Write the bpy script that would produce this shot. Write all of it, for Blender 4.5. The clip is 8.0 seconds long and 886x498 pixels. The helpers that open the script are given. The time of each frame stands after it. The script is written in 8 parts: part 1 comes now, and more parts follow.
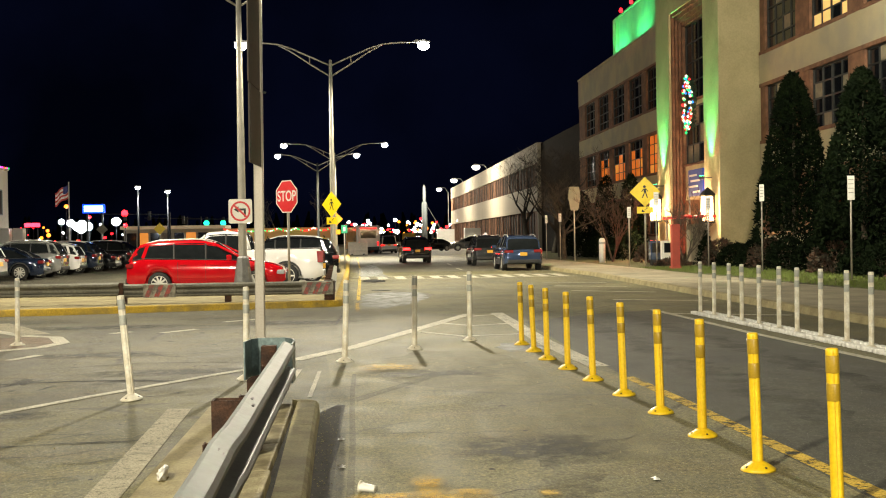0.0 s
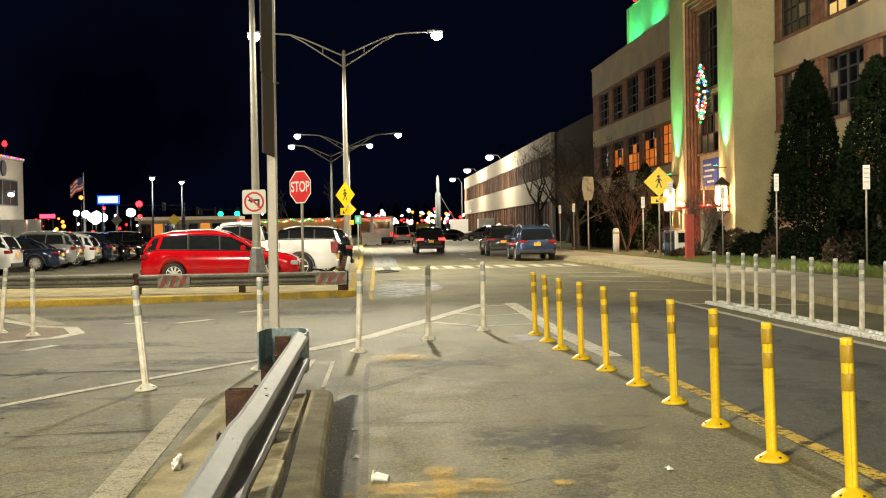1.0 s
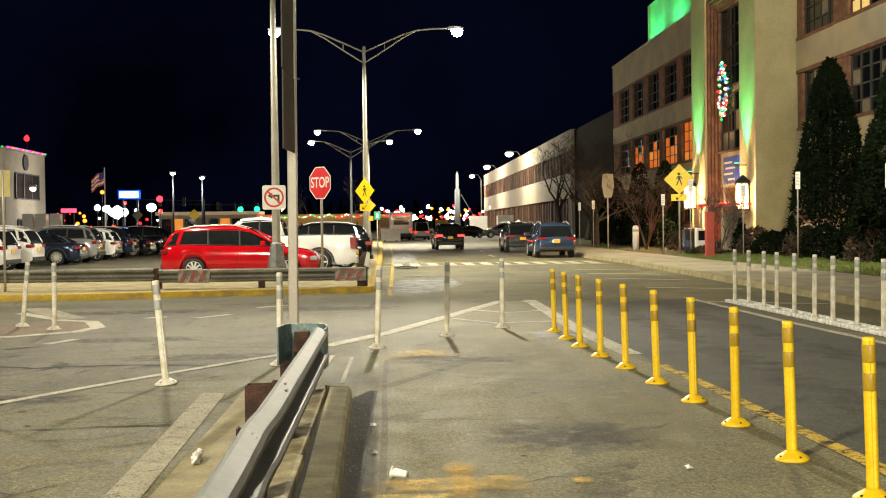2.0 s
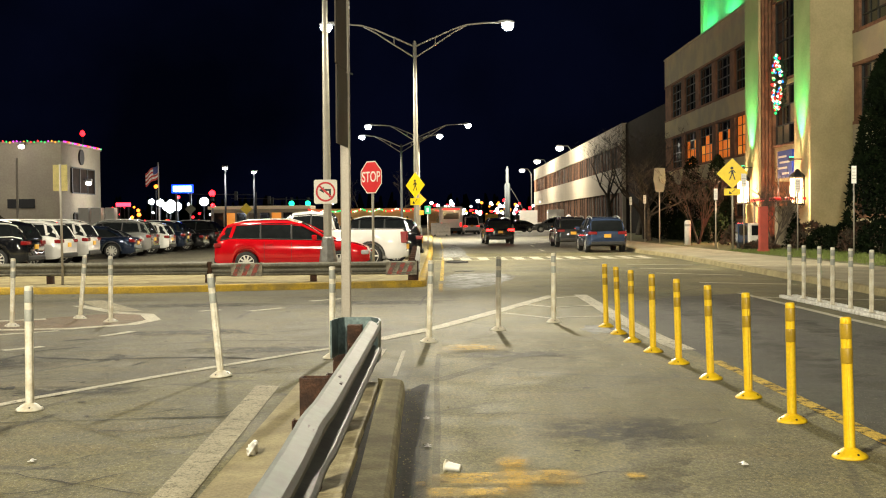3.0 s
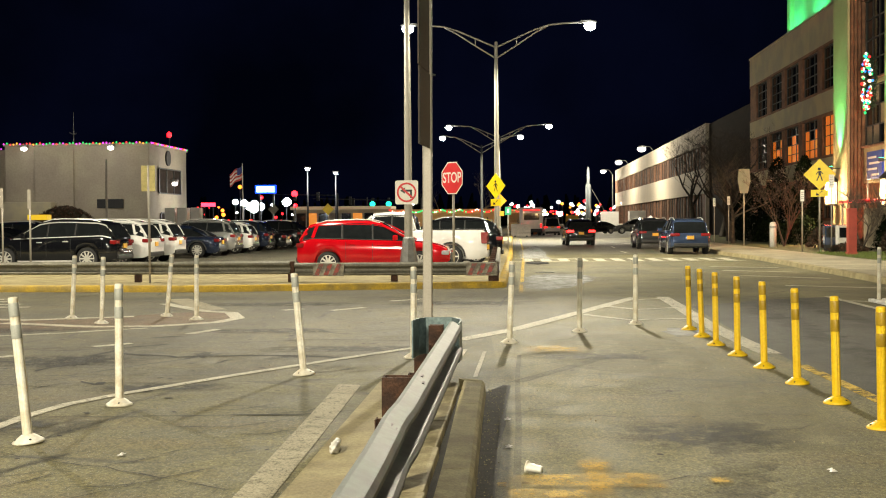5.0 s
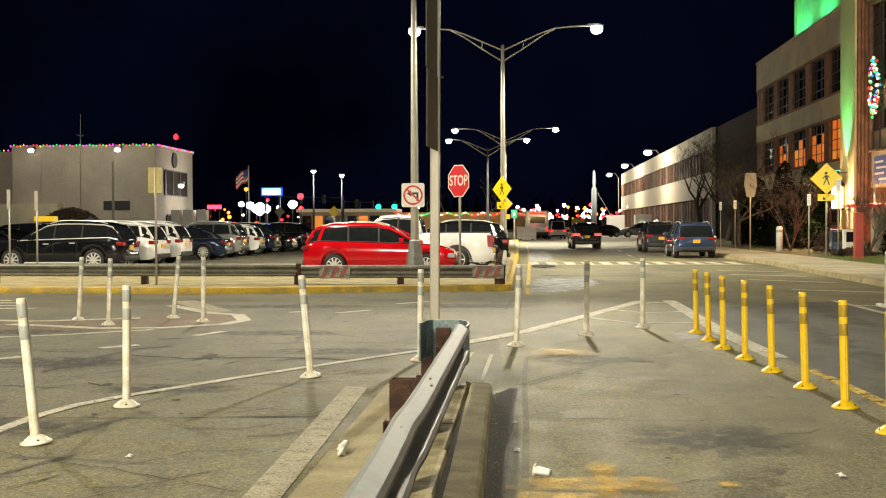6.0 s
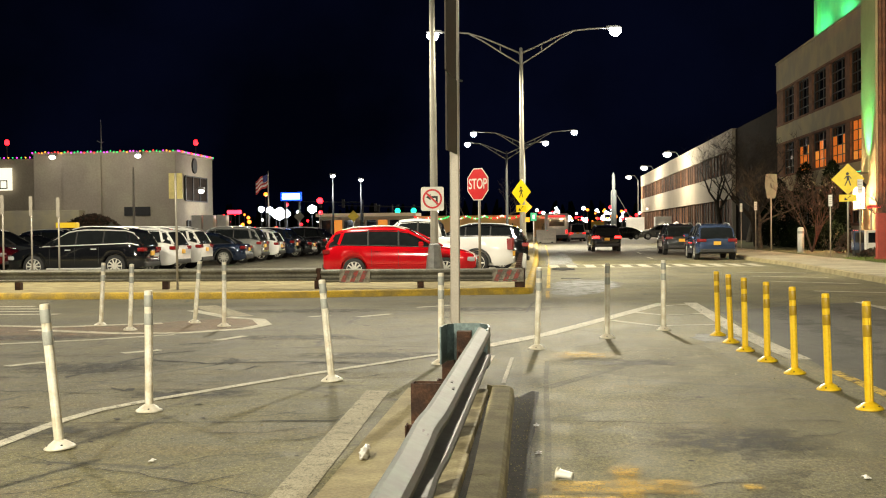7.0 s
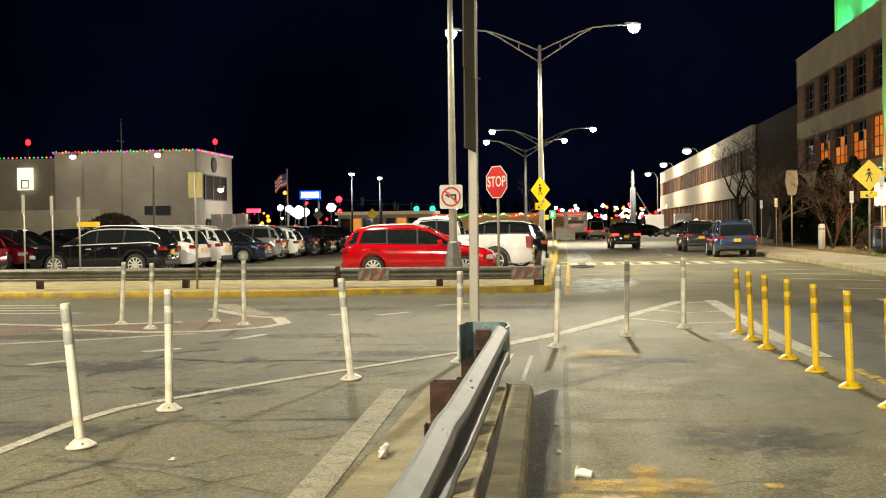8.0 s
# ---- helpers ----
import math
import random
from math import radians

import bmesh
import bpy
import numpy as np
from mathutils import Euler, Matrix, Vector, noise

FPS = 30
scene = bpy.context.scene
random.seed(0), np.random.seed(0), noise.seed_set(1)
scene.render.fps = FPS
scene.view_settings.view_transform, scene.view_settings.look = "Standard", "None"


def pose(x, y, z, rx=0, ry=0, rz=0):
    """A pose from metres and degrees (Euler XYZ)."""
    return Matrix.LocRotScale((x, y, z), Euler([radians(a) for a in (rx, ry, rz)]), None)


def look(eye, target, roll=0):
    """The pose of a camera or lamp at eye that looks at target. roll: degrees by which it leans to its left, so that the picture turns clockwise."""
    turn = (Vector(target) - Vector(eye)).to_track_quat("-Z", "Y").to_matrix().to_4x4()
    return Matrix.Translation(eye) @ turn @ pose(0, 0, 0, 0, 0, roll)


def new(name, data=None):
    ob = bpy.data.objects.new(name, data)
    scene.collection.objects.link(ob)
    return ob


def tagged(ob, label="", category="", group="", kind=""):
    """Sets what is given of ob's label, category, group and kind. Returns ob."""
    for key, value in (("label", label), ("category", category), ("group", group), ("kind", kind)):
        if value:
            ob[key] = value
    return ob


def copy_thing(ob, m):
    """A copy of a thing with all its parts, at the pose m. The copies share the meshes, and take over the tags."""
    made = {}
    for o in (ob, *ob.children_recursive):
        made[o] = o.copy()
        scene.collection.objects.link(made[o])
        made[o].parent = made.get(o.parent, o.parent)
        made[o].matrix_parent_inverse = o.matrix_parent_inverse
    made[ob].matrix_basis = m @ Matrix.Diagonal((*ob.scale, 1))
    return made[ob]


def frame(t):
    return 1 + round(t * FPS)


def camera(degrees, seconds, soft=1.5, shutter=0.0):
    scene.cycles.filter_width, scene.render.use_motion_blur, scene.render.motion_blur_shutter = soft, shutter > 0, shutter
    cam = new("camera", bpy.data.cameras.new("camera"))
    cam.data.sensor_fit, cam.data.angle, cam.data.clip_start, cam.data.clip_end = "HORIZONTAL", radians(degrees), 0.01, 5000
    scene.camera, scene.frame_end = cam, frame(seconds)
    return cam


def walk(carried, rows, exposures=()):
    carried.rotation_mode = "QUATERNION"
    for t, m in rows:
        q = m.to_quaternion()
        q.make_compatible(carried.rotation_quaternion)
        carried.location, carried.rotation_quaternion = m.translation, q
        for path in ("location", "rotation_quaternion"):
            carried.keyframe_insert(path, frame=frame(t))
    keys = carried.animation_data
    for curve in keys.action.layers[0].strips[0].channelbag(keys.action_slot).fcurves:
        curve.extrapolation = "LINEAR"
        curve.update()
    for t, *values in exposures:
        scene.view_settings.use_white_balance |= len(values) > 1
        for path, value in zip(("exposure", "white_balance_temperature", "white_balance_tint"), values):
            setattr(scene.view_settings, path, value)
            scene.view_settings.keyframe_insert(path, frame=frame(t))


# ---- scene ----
# ---------------------------------------------------------------- camera
cam = camera(42.5, 8.0, soft=1.1)
PATH = [
    (0, (0.000, 0.000, 1.584), (0.1524, 1.9941, 1.5648), -0.91),
    (0.5, (0.004, -0.002, 1.582), (0.1470, 1.9922, 1.5520), -1.11),
    (1, (0.004, 0.001, 1.581), (0.1322, 1.9962, 1.5453), -1.01),
    (2.5, (-0.011, 0.006, 1.582), (0.0484, 2.0048, 1.5366), -0.62),
    (3, (-0.027, -0.008, 1.582), (-0.0195, 1.9911, 1.5316), -0.62),
    (3.5, (-0.024, -0.005, 1.581), (-0.0573, 1.9944, 1.5284), -0.72),
    (4, (-0.029, 0.002, 1.580), (-0.1051, 1.9998, 1.5252), -0.72),
    (4.5, (-0.038, -0.002, 1.580), (-0.1487, 1.9944, 1.5349), -0.72),
    (5, (-0.043, -0.016, 1.581), (-0.1755, 1.9793, 1.5333), -0.42),
    (6.5, (-0.070, -0.007, 1.575), (-0.2157, 1.9875, 1.5366), -0.22),
    (7, (-0.071, -0.007, 1.575), (-0.2471, 1.9851, 1.5392), -0.62),
    (7.5, (-0.068, 0.001, 1.573), (-0.2778, 1.9896, 1.5319), -0.72),
    (8, (-0.070, 0.005, 1.578), (-0.2793, 1.9938, 1.5389), -0.82),
]
walk(cam, [(t, look(e, g, r)) for t, e, g, r in PATH], exposures=[(0, 0.21), (8, 0.21)])

# ---------------------------------------------------------------- night sky
world = bpy.data.worlds.new("night")
scene.world = world
world.use_nodes = True
wn = world.node_tree
haze = wn.nodes.new("ShaderNodeTexNoise")
haze.inputs["Scale"].default_value, haze.inputs["Detail"].default_value = 5.0, 6
tint = wn.nodes.new("ShaderNodeValToRGB")
tint.color_ramp.elements[0].color, tint.color_ramp.elements[1].color = (0.0003, 0.0006, 0.0023, 1), (0.0011, 0.0017, 0.0068, 1)
tint.color_ramp.elements[0].position, tint.color_ramp.elements[1].position = 0.38, 0.64
wn.links.new(haze.outputs["Fac"], tint.inputs["Fac"])
wn.links.new(tint.outputs["Color"], wn.nodes["Background"].inputs["Color"])
wn.nodes["Background"].inputs["Strength"].default_value = 1.0


def lamp(kind, place, power, colour=(1, 0.93, 0.78), aim=None, size=0.25, cone=165, blend=0.4):
    data = bpy.data.lights.new("lamp_light", kind)
    data.energy, data.color = power, colour
    if kind == "AREA":
        data.size = size
    else:
        data.shadow_soft_size = size
    if kind == "SPOT":
        data.spot_size, data.spot_blend = radians(cone), blend
    ob = new("lamp_light", data)
    ob.matrix_world = look(place, aim or (place[0], place[1] + 0.001, place[2] - 1))
    return ob


STREET = (1.0, 0.91, 0.69)
COOL = (0.92, 0.97, 1.0)
POWER = 3600


# ---------------------------------------------------------------- materials
def mat(name, base, rough=0.7, metal=0.0, var=0.25, scale=6.0, fine=60.0, bump=0.15, second=None, amount=0.5,
        coat=0.0, emit=None, glow=0.0, island=0.0, matt=False):
    """Base colour with broad stains and fine grain, and a small relief."""
    m = bpy.data.materials.new(name)
    m.use_nodes = True
    t = m.node_tree
    n, l = t.nodes, t.links
    b = n["Principled BSDF"]
    co = n.new("ShaderNodeTexCoord")
    a = n.new("ShaderNodeTexNoise")
    a.inputs["Scale"].default_value, a.inputs["Detail"].default_value = scale, 6
    g = n.new("ShaderNodeTexNoise")
    g.inputs["Scale"].default_value, g.inputs["Detail"].default_value = fine, 4
    for q in (a, g):
        l.new(co.outputs["Object"], q.inputs["Vector"])
    ramp = n.new("ShaderNodeValToRGB")
    sec = second or tuple(c * (1 - var) for c in base)
    ramp.color_ramp.elements[0].color = (*sec, 1)
    ramp.color_ramp.elements[1].color = (*base, 1)
    ramp.color_ramp.elements[0].position, ramp.color_ramp.elements[1].position = 0.5 - 0.2 * amount, 0.5 + 0.2 * amount
    l.new(a.outputs["Fac"], ramp.inputs["Fac"])
    hsv = n.new("ShaderNodeHueSaturation")
    l.new(ramp.outputs["Color"], hsv.inputs["Color"])
    mp = n.new("ShaderNodeMapRange")
    mp.inputs["From Min"].default_value, mp.inputs["From Max"].default_value = 0.3, 0.7
    mp.inputs["To Min"].default_value, mp.inputs["To Max"].default_value = 1 - var, 1 + var * 0.6
    l.new(g.outputs["Fac"], mp.inputs["Value"])
    value = mp.outputs["Result"]
    if island:
        info = n.new("ShaderNodeObjectInfo")
        m2 = n.new("ShaderNodeMath")
        m2.operation = "MULTIPLY_ADD"
        m2.inputs[1].default_value, m2.inputs[2].default_value = island, 1 - island / 2
        l.new(info.outputs["Random"], m2.inputs[0])
        m3 = n.new("ShaderNodeMath")
        m3.operation = "MULTIPLY"
        l.new(value, m3.inputs[0])
        l.new(m2.outputs[0], m3.inputs[1])
        value = m3.outputs[0]
    l.new(value, hsv.inputs["Value"])
    l.new(hsv.outputs["Color"], b.inputs["Base Color"])
    r2 = n.new("ShaderNodeMapRange")
    r2.inputs["To Min"].default_value, r2.inputs["To Max"].default_value = max(0.02, rough - min(0.12, rough * 0.6)), min(1, rough + min(0.12, rough * 0.6))
    l.new(a.outputs["Fac"], r2.inputs["Value"])
    l.new(r2.outputs["Result"], b.inputs["Roughness"])
    b.inputs["Metallic"].default_value = metal
    b.inputs["Coat Weight"].default_value = coat
    if matt:
        b.inputs["Specular IOR Level"].default_value = 0.05
    if bump:
        bp = n.new("ShaderNodeBump")
        bp.inputs["Strength"].default_value, bp.inputs["Distance"].default_value = bump, 0.02
        l.new(g.outputs["Fac"], bp.inputs["Height"])
        l.new(bp.outputs["Normal"], b.inputs["Normal"])
    if emit:
        b.inputs["Emission Color"].default_value, b.inputs["Emission Strength"].default_value = (*emit, 1), glow
    return m


def glowing(name, colour, strength):
    m = bpy.data.materials.new(name)
    m.use_nodes = True
    b = m.node_tree.nodes["Principled BSDF"]
    b.inputs["Base Color"].default_value = (*[min(0.8, c) for c in colour], 1)
    b.inputs["Emission Color"].default_value, b.inputs["Emission Strength"].default_value = (*colour, 1), strength
    return m


def road(name, light, dark, worn, cracks=0.6, patchy=0.45):
    """Asphalt: aggregate grain, broad patches, tyre-dark stains and thin cracks."""
    m = bpy.data.materials.new(name)
    m.use_nodes = True
    n, l = m.node_tree.nodes, m.node_tree.links
    b = n["Principled BSDF"]
    co = n.new("ShaderNodeTexCoord")

    def noise_at(scale, detail=5, rough=0.55, stretch=None):
        q = n.new("ShaderNodeTexNoise")
        q.inputs["Scale"].default_value, q.inputs["Detail"].default_value, q.inputs["Roughness"].default_value = scale, detail, rough
        src = co.outputs["Object"]
        if stretch:
            mp = n.new("ShaderNodeMapping")
            mp.inputs["Scale"].default_value = stretch
            l.new(src, mp.inputs["Vector"])
            src = mp.outputs["Vector"]
        l.new(src, q.inputs["Vector"])
        return q

    def ramp(src, c0, c1, p0, p1):
        r = n.new("ShaderNodeValToRGB")
        r.color_ramp.elements[0].color, r.color_ramp.elements[1].color = (*c0, 1), (*c1, 1)
        r.color_ramp.elements[0].position, r.color_ramp.elements[1].position = p0, p1
        l.new(src, r.inputs["Fac"])
        return r.outputs["Color"]

    def mix(a, c, fac, mode="MIX"):
        x = n.new("ShaderNodeMix")
        x.data_type, x.blend_type = "RGBA", mode
        for sock, val in ((x.inputs["Factor"], fac), (x.inputs["A"], a), (x.inputs["B"], c)):
            if isinstance(val, (int, float)):
                sock.default_value = val
            elif isinstance(val, tuple):
                sock.default_value = (*val, 1)
            else:
                l.new(val, sock)
        return x.outputs["Result"]

    broad = noise_at(0.35, 6, 0.6)
    streak = noise_at(0.5, 4, 0.6, (1.6, 0.22, 1))
    mid = noise_at(2.3, 6, 0.65, (1.1, 0.8, 1))
    grain = noise_at(55, 4, 0.8, (1.0, 0.7, 1))
    blot = noise_at(7.5, 6, 0.7, (1.1, 0.7, 1))
    pebble = noise_at(24, 6, 0.75, (1.1, 0.7, 1))
    speck = n.new("ShaderNodeTexVoronoi")
    speck.inputs["Scale"].default_value = 52
    l.new(co.outputs["Object"], speck.inputs["Vector"])
    col = ramp(broad.outputs["Fac"], dark, light, 0.38, 0.62)
    col = mix(col, worn, ramp(streak.outputs["Fac"], (0, 0, 0), (0.7, 0.7, 0.7), 0.5, 0.72))
    col = mix(col, ramp(mid.outputs["Fac"], (0.62, 0.62, 0.62), (1.2, 1.2, 1.2), 0.33, 0.67), patchy, "MULTIPLY")
    col = mix(col, ramp(grain.outputs["Fac"], (0.25, 0.25, 0.25), (1.85, 1.85, 1.85), 0.3, 0.7), 0.95, "MULTIPLY")
    col = mix(col, ramp(blot.outputs["Fac"], (0.55, 0.55, 0.56), (1.3, 1.29, 1.26), 0.35, 0.63), patchy, "MULTIPLY")
    col = mix(col, ramp(pebble.outputs["Fac"], (0.35, 0.35, 0.36), (1.6, 1.6, 1.58), 0.34, 0.64), 0.8, "MULTIPLY")
    rust = noise_at(0.9, 5, 0.65, (0.5, 1.7, 1))
    col = mix(col, ramp(rust.outputs["Fac"], (1, 1, 1), (1.1, 0.98, 0.9), 0.5, 0.66), 0.8, "MULTIPLY")
    col = mix(col, (0.5, 0.49, 0.45), ramp(speck.outputs["Distance"], (0.8, 0.8, 0.8), (0, 0, 0), 0.08, 0.2))
    # cracks follow the borders of large warped cells
    warp = noise_at(1.4, 5, 0.6)
    vec = mix(co.outputs["Object"], warp.outputs["Color"], 0.22)
    cr = n.new("ShaderNodeTexVoronoi")
    cr.feature = "DISTANCE_TO_EDGE"
    cr.inputs["Scale"].default_value = 0.42
    l.new(vec, cr.inputs["Vector"])
    gate = noise_at(0.5, 2)
    line = ramp(cr.outputs["Distance"], (1, 1, 1), (0, 0, 0), 0.003, 0.016)
    line = mix((0, 0, 0), line, ramp(gate.outputs["Fac"], (0, 0, 0), (1, 1, 1), 0.5, 0.58))
    col = mix(col, (0.02, 0.019, 0.017), mix((0, 0, 0), line, cracks))
    l.new(col, b.inputs["Base Color"])
    l.new(ramp(mid.outputs["Fac"], (0.66,) * 3, (0.9,) * 3, 0.3, 0.7), b.inputs["Roughness"])
    bp = n.new("ShaderNodeBump")
    bp.inputs["Strength"].default_value, bp.inputs["Distance"].default_value = 0.5, 0.006
    l.new(grain.outputs["Fac"], bp.inputs["Height"])
    l.new(bp.outputs["Normal"], b.inputs["Normal"])
    return m


def worn_paint(name, colour, under, lo=0.42, hi=0.6, scale=9.0, cover=1.0, fade=0.0):
    """Road paint that has flaked off in places, where the asphalt shows through."""
    m = bpy.data.materials.new(name)
    m.use_nodes = True
    n, l = m.node_tree.nodes, m.node_tree.links
    b = n["Principled BSDF"]
    co = n.new("ShaderNodeTexCoord")

    def fac(sc, detail, p0, p1, v0, v1):
        q = n.new("ShaderNodeTexNoise")
        q.inputs["Scale"].default_value, q.inputs["Detail"].default_value, q.inputs["Roughness"].default_value = sc, detail, 0.7
        l.new(co.outputs["Object"], q.inputs["Vector"])
        r = n.new("ShaderNodeMapRange")
        for k, v in zip(("From Min", "From Max", "To Min", "To Max"), (p0, p1, v0, v1)):
            r.inputs[k].default_value = v
        l.new(q.outputs["Fac"], r.inputs["Value"])
        return r.outputs["Result"]

    def mul(a, c):
        x = n.new("ShaderNodeMath")
        x.operation = "MULTIPLY"
        l.new(a, x.inputs[0])
        l.new(c, x.inputs[1])
        return x.outputs[0]
    alpha = mul(fac(scale, 8, lo, hi, 0.0, cover), fac(70, 3, 0.3, 0.55, 0.35, 1.0))
    if fade:
        sep = n.new("ShaderNodeSeparateXYZ")
        l.new(co.outputs["Generated"], sep.inputs["Vector"])
        for axis in "XY":
            tri = n.new("ShaderNodeMath")
            tri.operation = "PINGPONG"
            tri.inputs[1].default_value = 0.5
            l.new(sep.outputs[axis], tri.inputs[0])
            r = n.new("ShaderNodeMapRange")
            r.interpolation_type = "SMOOTHSTEP"
            r.inputs["From Max"].default_value = fade
            l.new(tri.outputs[0], r.inputs["Value"])
            alpha = mul(alpha, r.outputs["Result"])
    l.new(alpha, b.inputs["Alpha"])
    hsv = n.new("ShaderNodeHueSaturation")
    hsv.inputs["Color"].default_value = (*colour, 1)
    l.new(fac(2.0, 5, 0.3, 0.7, 0.7, 1.15), hsv.inputs["Value"])
    l.new(hsv.outputs["Color"], b.inputs["Base Color"])
    b.inputs["Roughness"].default_value = 0.75
    return m


def car_paint(name, colour, metal=0.3):
    return mat(name, colour, 0.1, metal, var=0.06, scale=2, fine=300, bump=0.0, coat=0.8)


M_ASPHALT = road("asphalt", (0.14, 0.127, 0.057), (0.072, 0.066, 0.03), (0.172, 0.153, 0.07))
M_DRIVE = road("asphalt_drive", (0.178, 0.162, 0.075), (0.105, 0.096, 0.045), (0.21, 0.188, 0.09), 0.4, 0.35)
M_CROSS = road("asphalt_cross_street", (0.118, 0.105, 0.055), (0.062, 0.056, 0.03), (0.148, 0.13, 0.066), 0.7, 0.55)
M_LANE = road("asphalt_dark", (0.052, 0.052, 0.036), (0.029, 0.03, 0.023), (0.07, 0.068, 0.046), 0.2, 0.6)
M_LOT = road("asphalt_lot", (0.12, 0.111, 0.078), (0.08, 0.074, 0.055), (0.15, 0.137, 0.095), 0.3)
M_CONC = mat("concrete", (0.36, 0.305, 0.16), 0.85, var=0.25, scale=2.2, fine=45, bump=0.4, second=(0.24, 0.195, 0.095))
M_SLAB = mat("pale_broken_concrete", (0.4, 0.35, 0.21), 0.85, var=0.22, scale=5, fine=45, bump=0.4, second=(0.17, 0.14, 0.075), amount=0.7, island=0.3)
M_KERB = mat("kerb_concrete", (0.46, 0.4, 0.19), 0.85, var=0.3, scale=5, fine=60, bump=0.6, second=(0.3, 0.255, 0.115))
M_PAVE = mat("pavement_concrete", (0.36, 0.32, 0.22), 0.85, var=0.18, scale=1.2, fine=40, bump=0.3, second=(0.27, 0.24, 0.165), island=0.22)
M_DIRT = mat("gutter_dirt", (0.06, 0.055, 0.046), 0.95, var=0.5, scale=9, fine=70, bump=0.8, second=(0.03, 0.028, 0.024))
M_WHITE_LINE = worn_paint("white_road_paint", (0.6, 0.56, 0.44), (0.15, 0.14, 0.115), 0.29, 0.46)
M_FADED_LINE = worn_paint("faded_road_paint", (0.46, 0.41, 0.28), (0.14, 0.13, 0.105), 0.12, 0.48, 7, 0.78)
M_YELLOW_LINE = worn_paint("yellow_road_paint", (0.68, 0.46, 0.045), (0.1, 0.095, 0.08), 0.4, 0.5, 7)
M_YELLOW_MARK = worn_paint("yellow_survey_paint", (0.66, 0.42, 0.045), (0.14, 0.13, 0.1), 0.3, 0.62, 5, 0.9, 0.3)
M_KERB_YELLOW = mat("yellow_kerb_paint", (0.55, 0.36, 0.03), 0.7, var=0.25, scale=3, fine=30, bump=0.4, second=(0.34, 0.24, 0.05))
M_RED_PAD = worn_paint("faded_red_paint", (0.36, 0.21, 0.13), (0.15, 0.13, 0.11), 0.25, 0.65, 2, 0.6)
M_POST_W = mat("white_plastic", (0.8, 0.77, 0.66), 0.5, var=0.12, scale=7, fine=40, bump=0.05, second=(0.62, 0.56, 0.43))
M_SEPARATOR = mat("clean_white_plastic", (0.86, 0.85, 0.8), 0.5, var=0.1, scale=7, fine=40, bump=0.05)
M_POST_Y = mat("yellow_plastic", (0.82, 0.55, 0.012), 0.45, var=0.12, scale=7, fine=40, bump=0.05, second=(0.78, 0.5, 0.01))
M_BAND_G = mat("grey_reflective_band", (0.4, 0.41, 0.37), 0.4, var=0.15, scale=10, fine=120, bump=0.05)
M_BAND_Y = mat("amber_reflective_band", (0.42, 0.27, 0.02), 0.35, var=0.2, scale=10, fine=120, bump=0.05)
for soft in (M_POST_W, M_POST_Y):
    # translucent moulded plastic
    soft.node_tree.nodes["Principled BSDF"].inputs["Subsurface Weight"].default_value = 0.2
    soft.node_tree.nodes["Principled BSDF"].inputs["Subsurface Radius"].default_value = (1.0, 0.9, 0.7)
    soft.node_tree.nodes["Principled BSDF"].inputs["Subsurface Scale"].default_value = 0.06
M_GALV = mat("galvanised_steel", (0.088, 0.106, 0.096), 0.6, 0.1, var=0.2, scale=3, fine=24, bump=0.03, second=(0.05, 0.058, 0.055))
M_GALV_DULL = mat("dull_galvanised_steel", (0.2, 0.19, 0.145), 0.6, 0.3, var=0.3, scale=2, fine=20, bump=0.1, second=(0.14, 0.13, 0.1))
M_RUST = mat("rusty_steel", (0.085, 0.04, 0.022), 0.85, 0.2, var=0.45, scale=7, fine=50, bump=0.5, second=(0.04, 0.02, 0.013))
M_TEAL = mat("weathered_teal_steel", (0.2, 0.27, 0.27), 0.5, 0.4, var=0.3, scale=5, fine=30, bump=0.1, second=(0.11, 0.15, 0.16))
M_POLE = mat("aluminium_pole", (0.33, 0.31, 0.26), 0.5, 0.35, var=0.12, scale=3, fine=40, bump=0.05)
M_SIGNPOST = mat("painted_signpost", (0.38, 0.345, 0.29), 0.5, 0.3, var=0.12, scale=5, fine=60, bump=0.05)
M_SIGN_BACK = mat("weathered_sign_edge", (0.04, 0.028, 0.017), 0.7, 0.0, var=0.35, scale=3, fine=30, bump=0.1, second=(0.024, 0.019, 0.013))
M_STUCCO = mat("beige_stucco", (0.5, 0.44, 0.28), 0.9, var=0.12, scale=0.6, fine=30, bump=0.2, second=(0.4, 0.355, 0.265))
M_TOWER = mat("weathered_limestone", (0.5, 0.44, 0.25), 0.9, var=0.1, scale=0.6, fine=14, bump=0.15, second=(0.42, 0.37, 0.205))
M_BRICK = mat("brown_brick", (0.26, 0.13, 0.075), 0.9, var=0.25, scale=2.5, fine=22, bump=0.3, second=(0.17, 0.085, 0.05))
M_LINK_BRICK = mat("near_black_brick", (0.03, 0.024, 0.019), 0.95, var=0.3, scale=1.5, fine=20, bump=0.3, second=(0.02, 0.017, 0.014), matt=True)
M_MUNTIN = mat("dark_window_frame", (0.028, 0.03, 0.028), 0.5, var=0.15)
M_GLASS = mat("dark_window_glass", (0.012, 0.014, 0.016), 0.08, var=0.3, scale=0.6, bump=0.0)
M_LIT = glowing("lit_orange_window", (1.0, 0.22, 0.018), 0.42)
M_LIT3 = glowing("lit_amber_window", (1.0, 0.33, 0.045), 0.55)
M_LIT2 = glowing("lit_yellow_window", (1.0, 0.6, 0.2), 0.55)
M_FARGLASS = mat("dull_far_glass", (0.035, 0.024, 0.018), 0.8, var=0.4, scale=0.8, bump=0.0, matt=True)
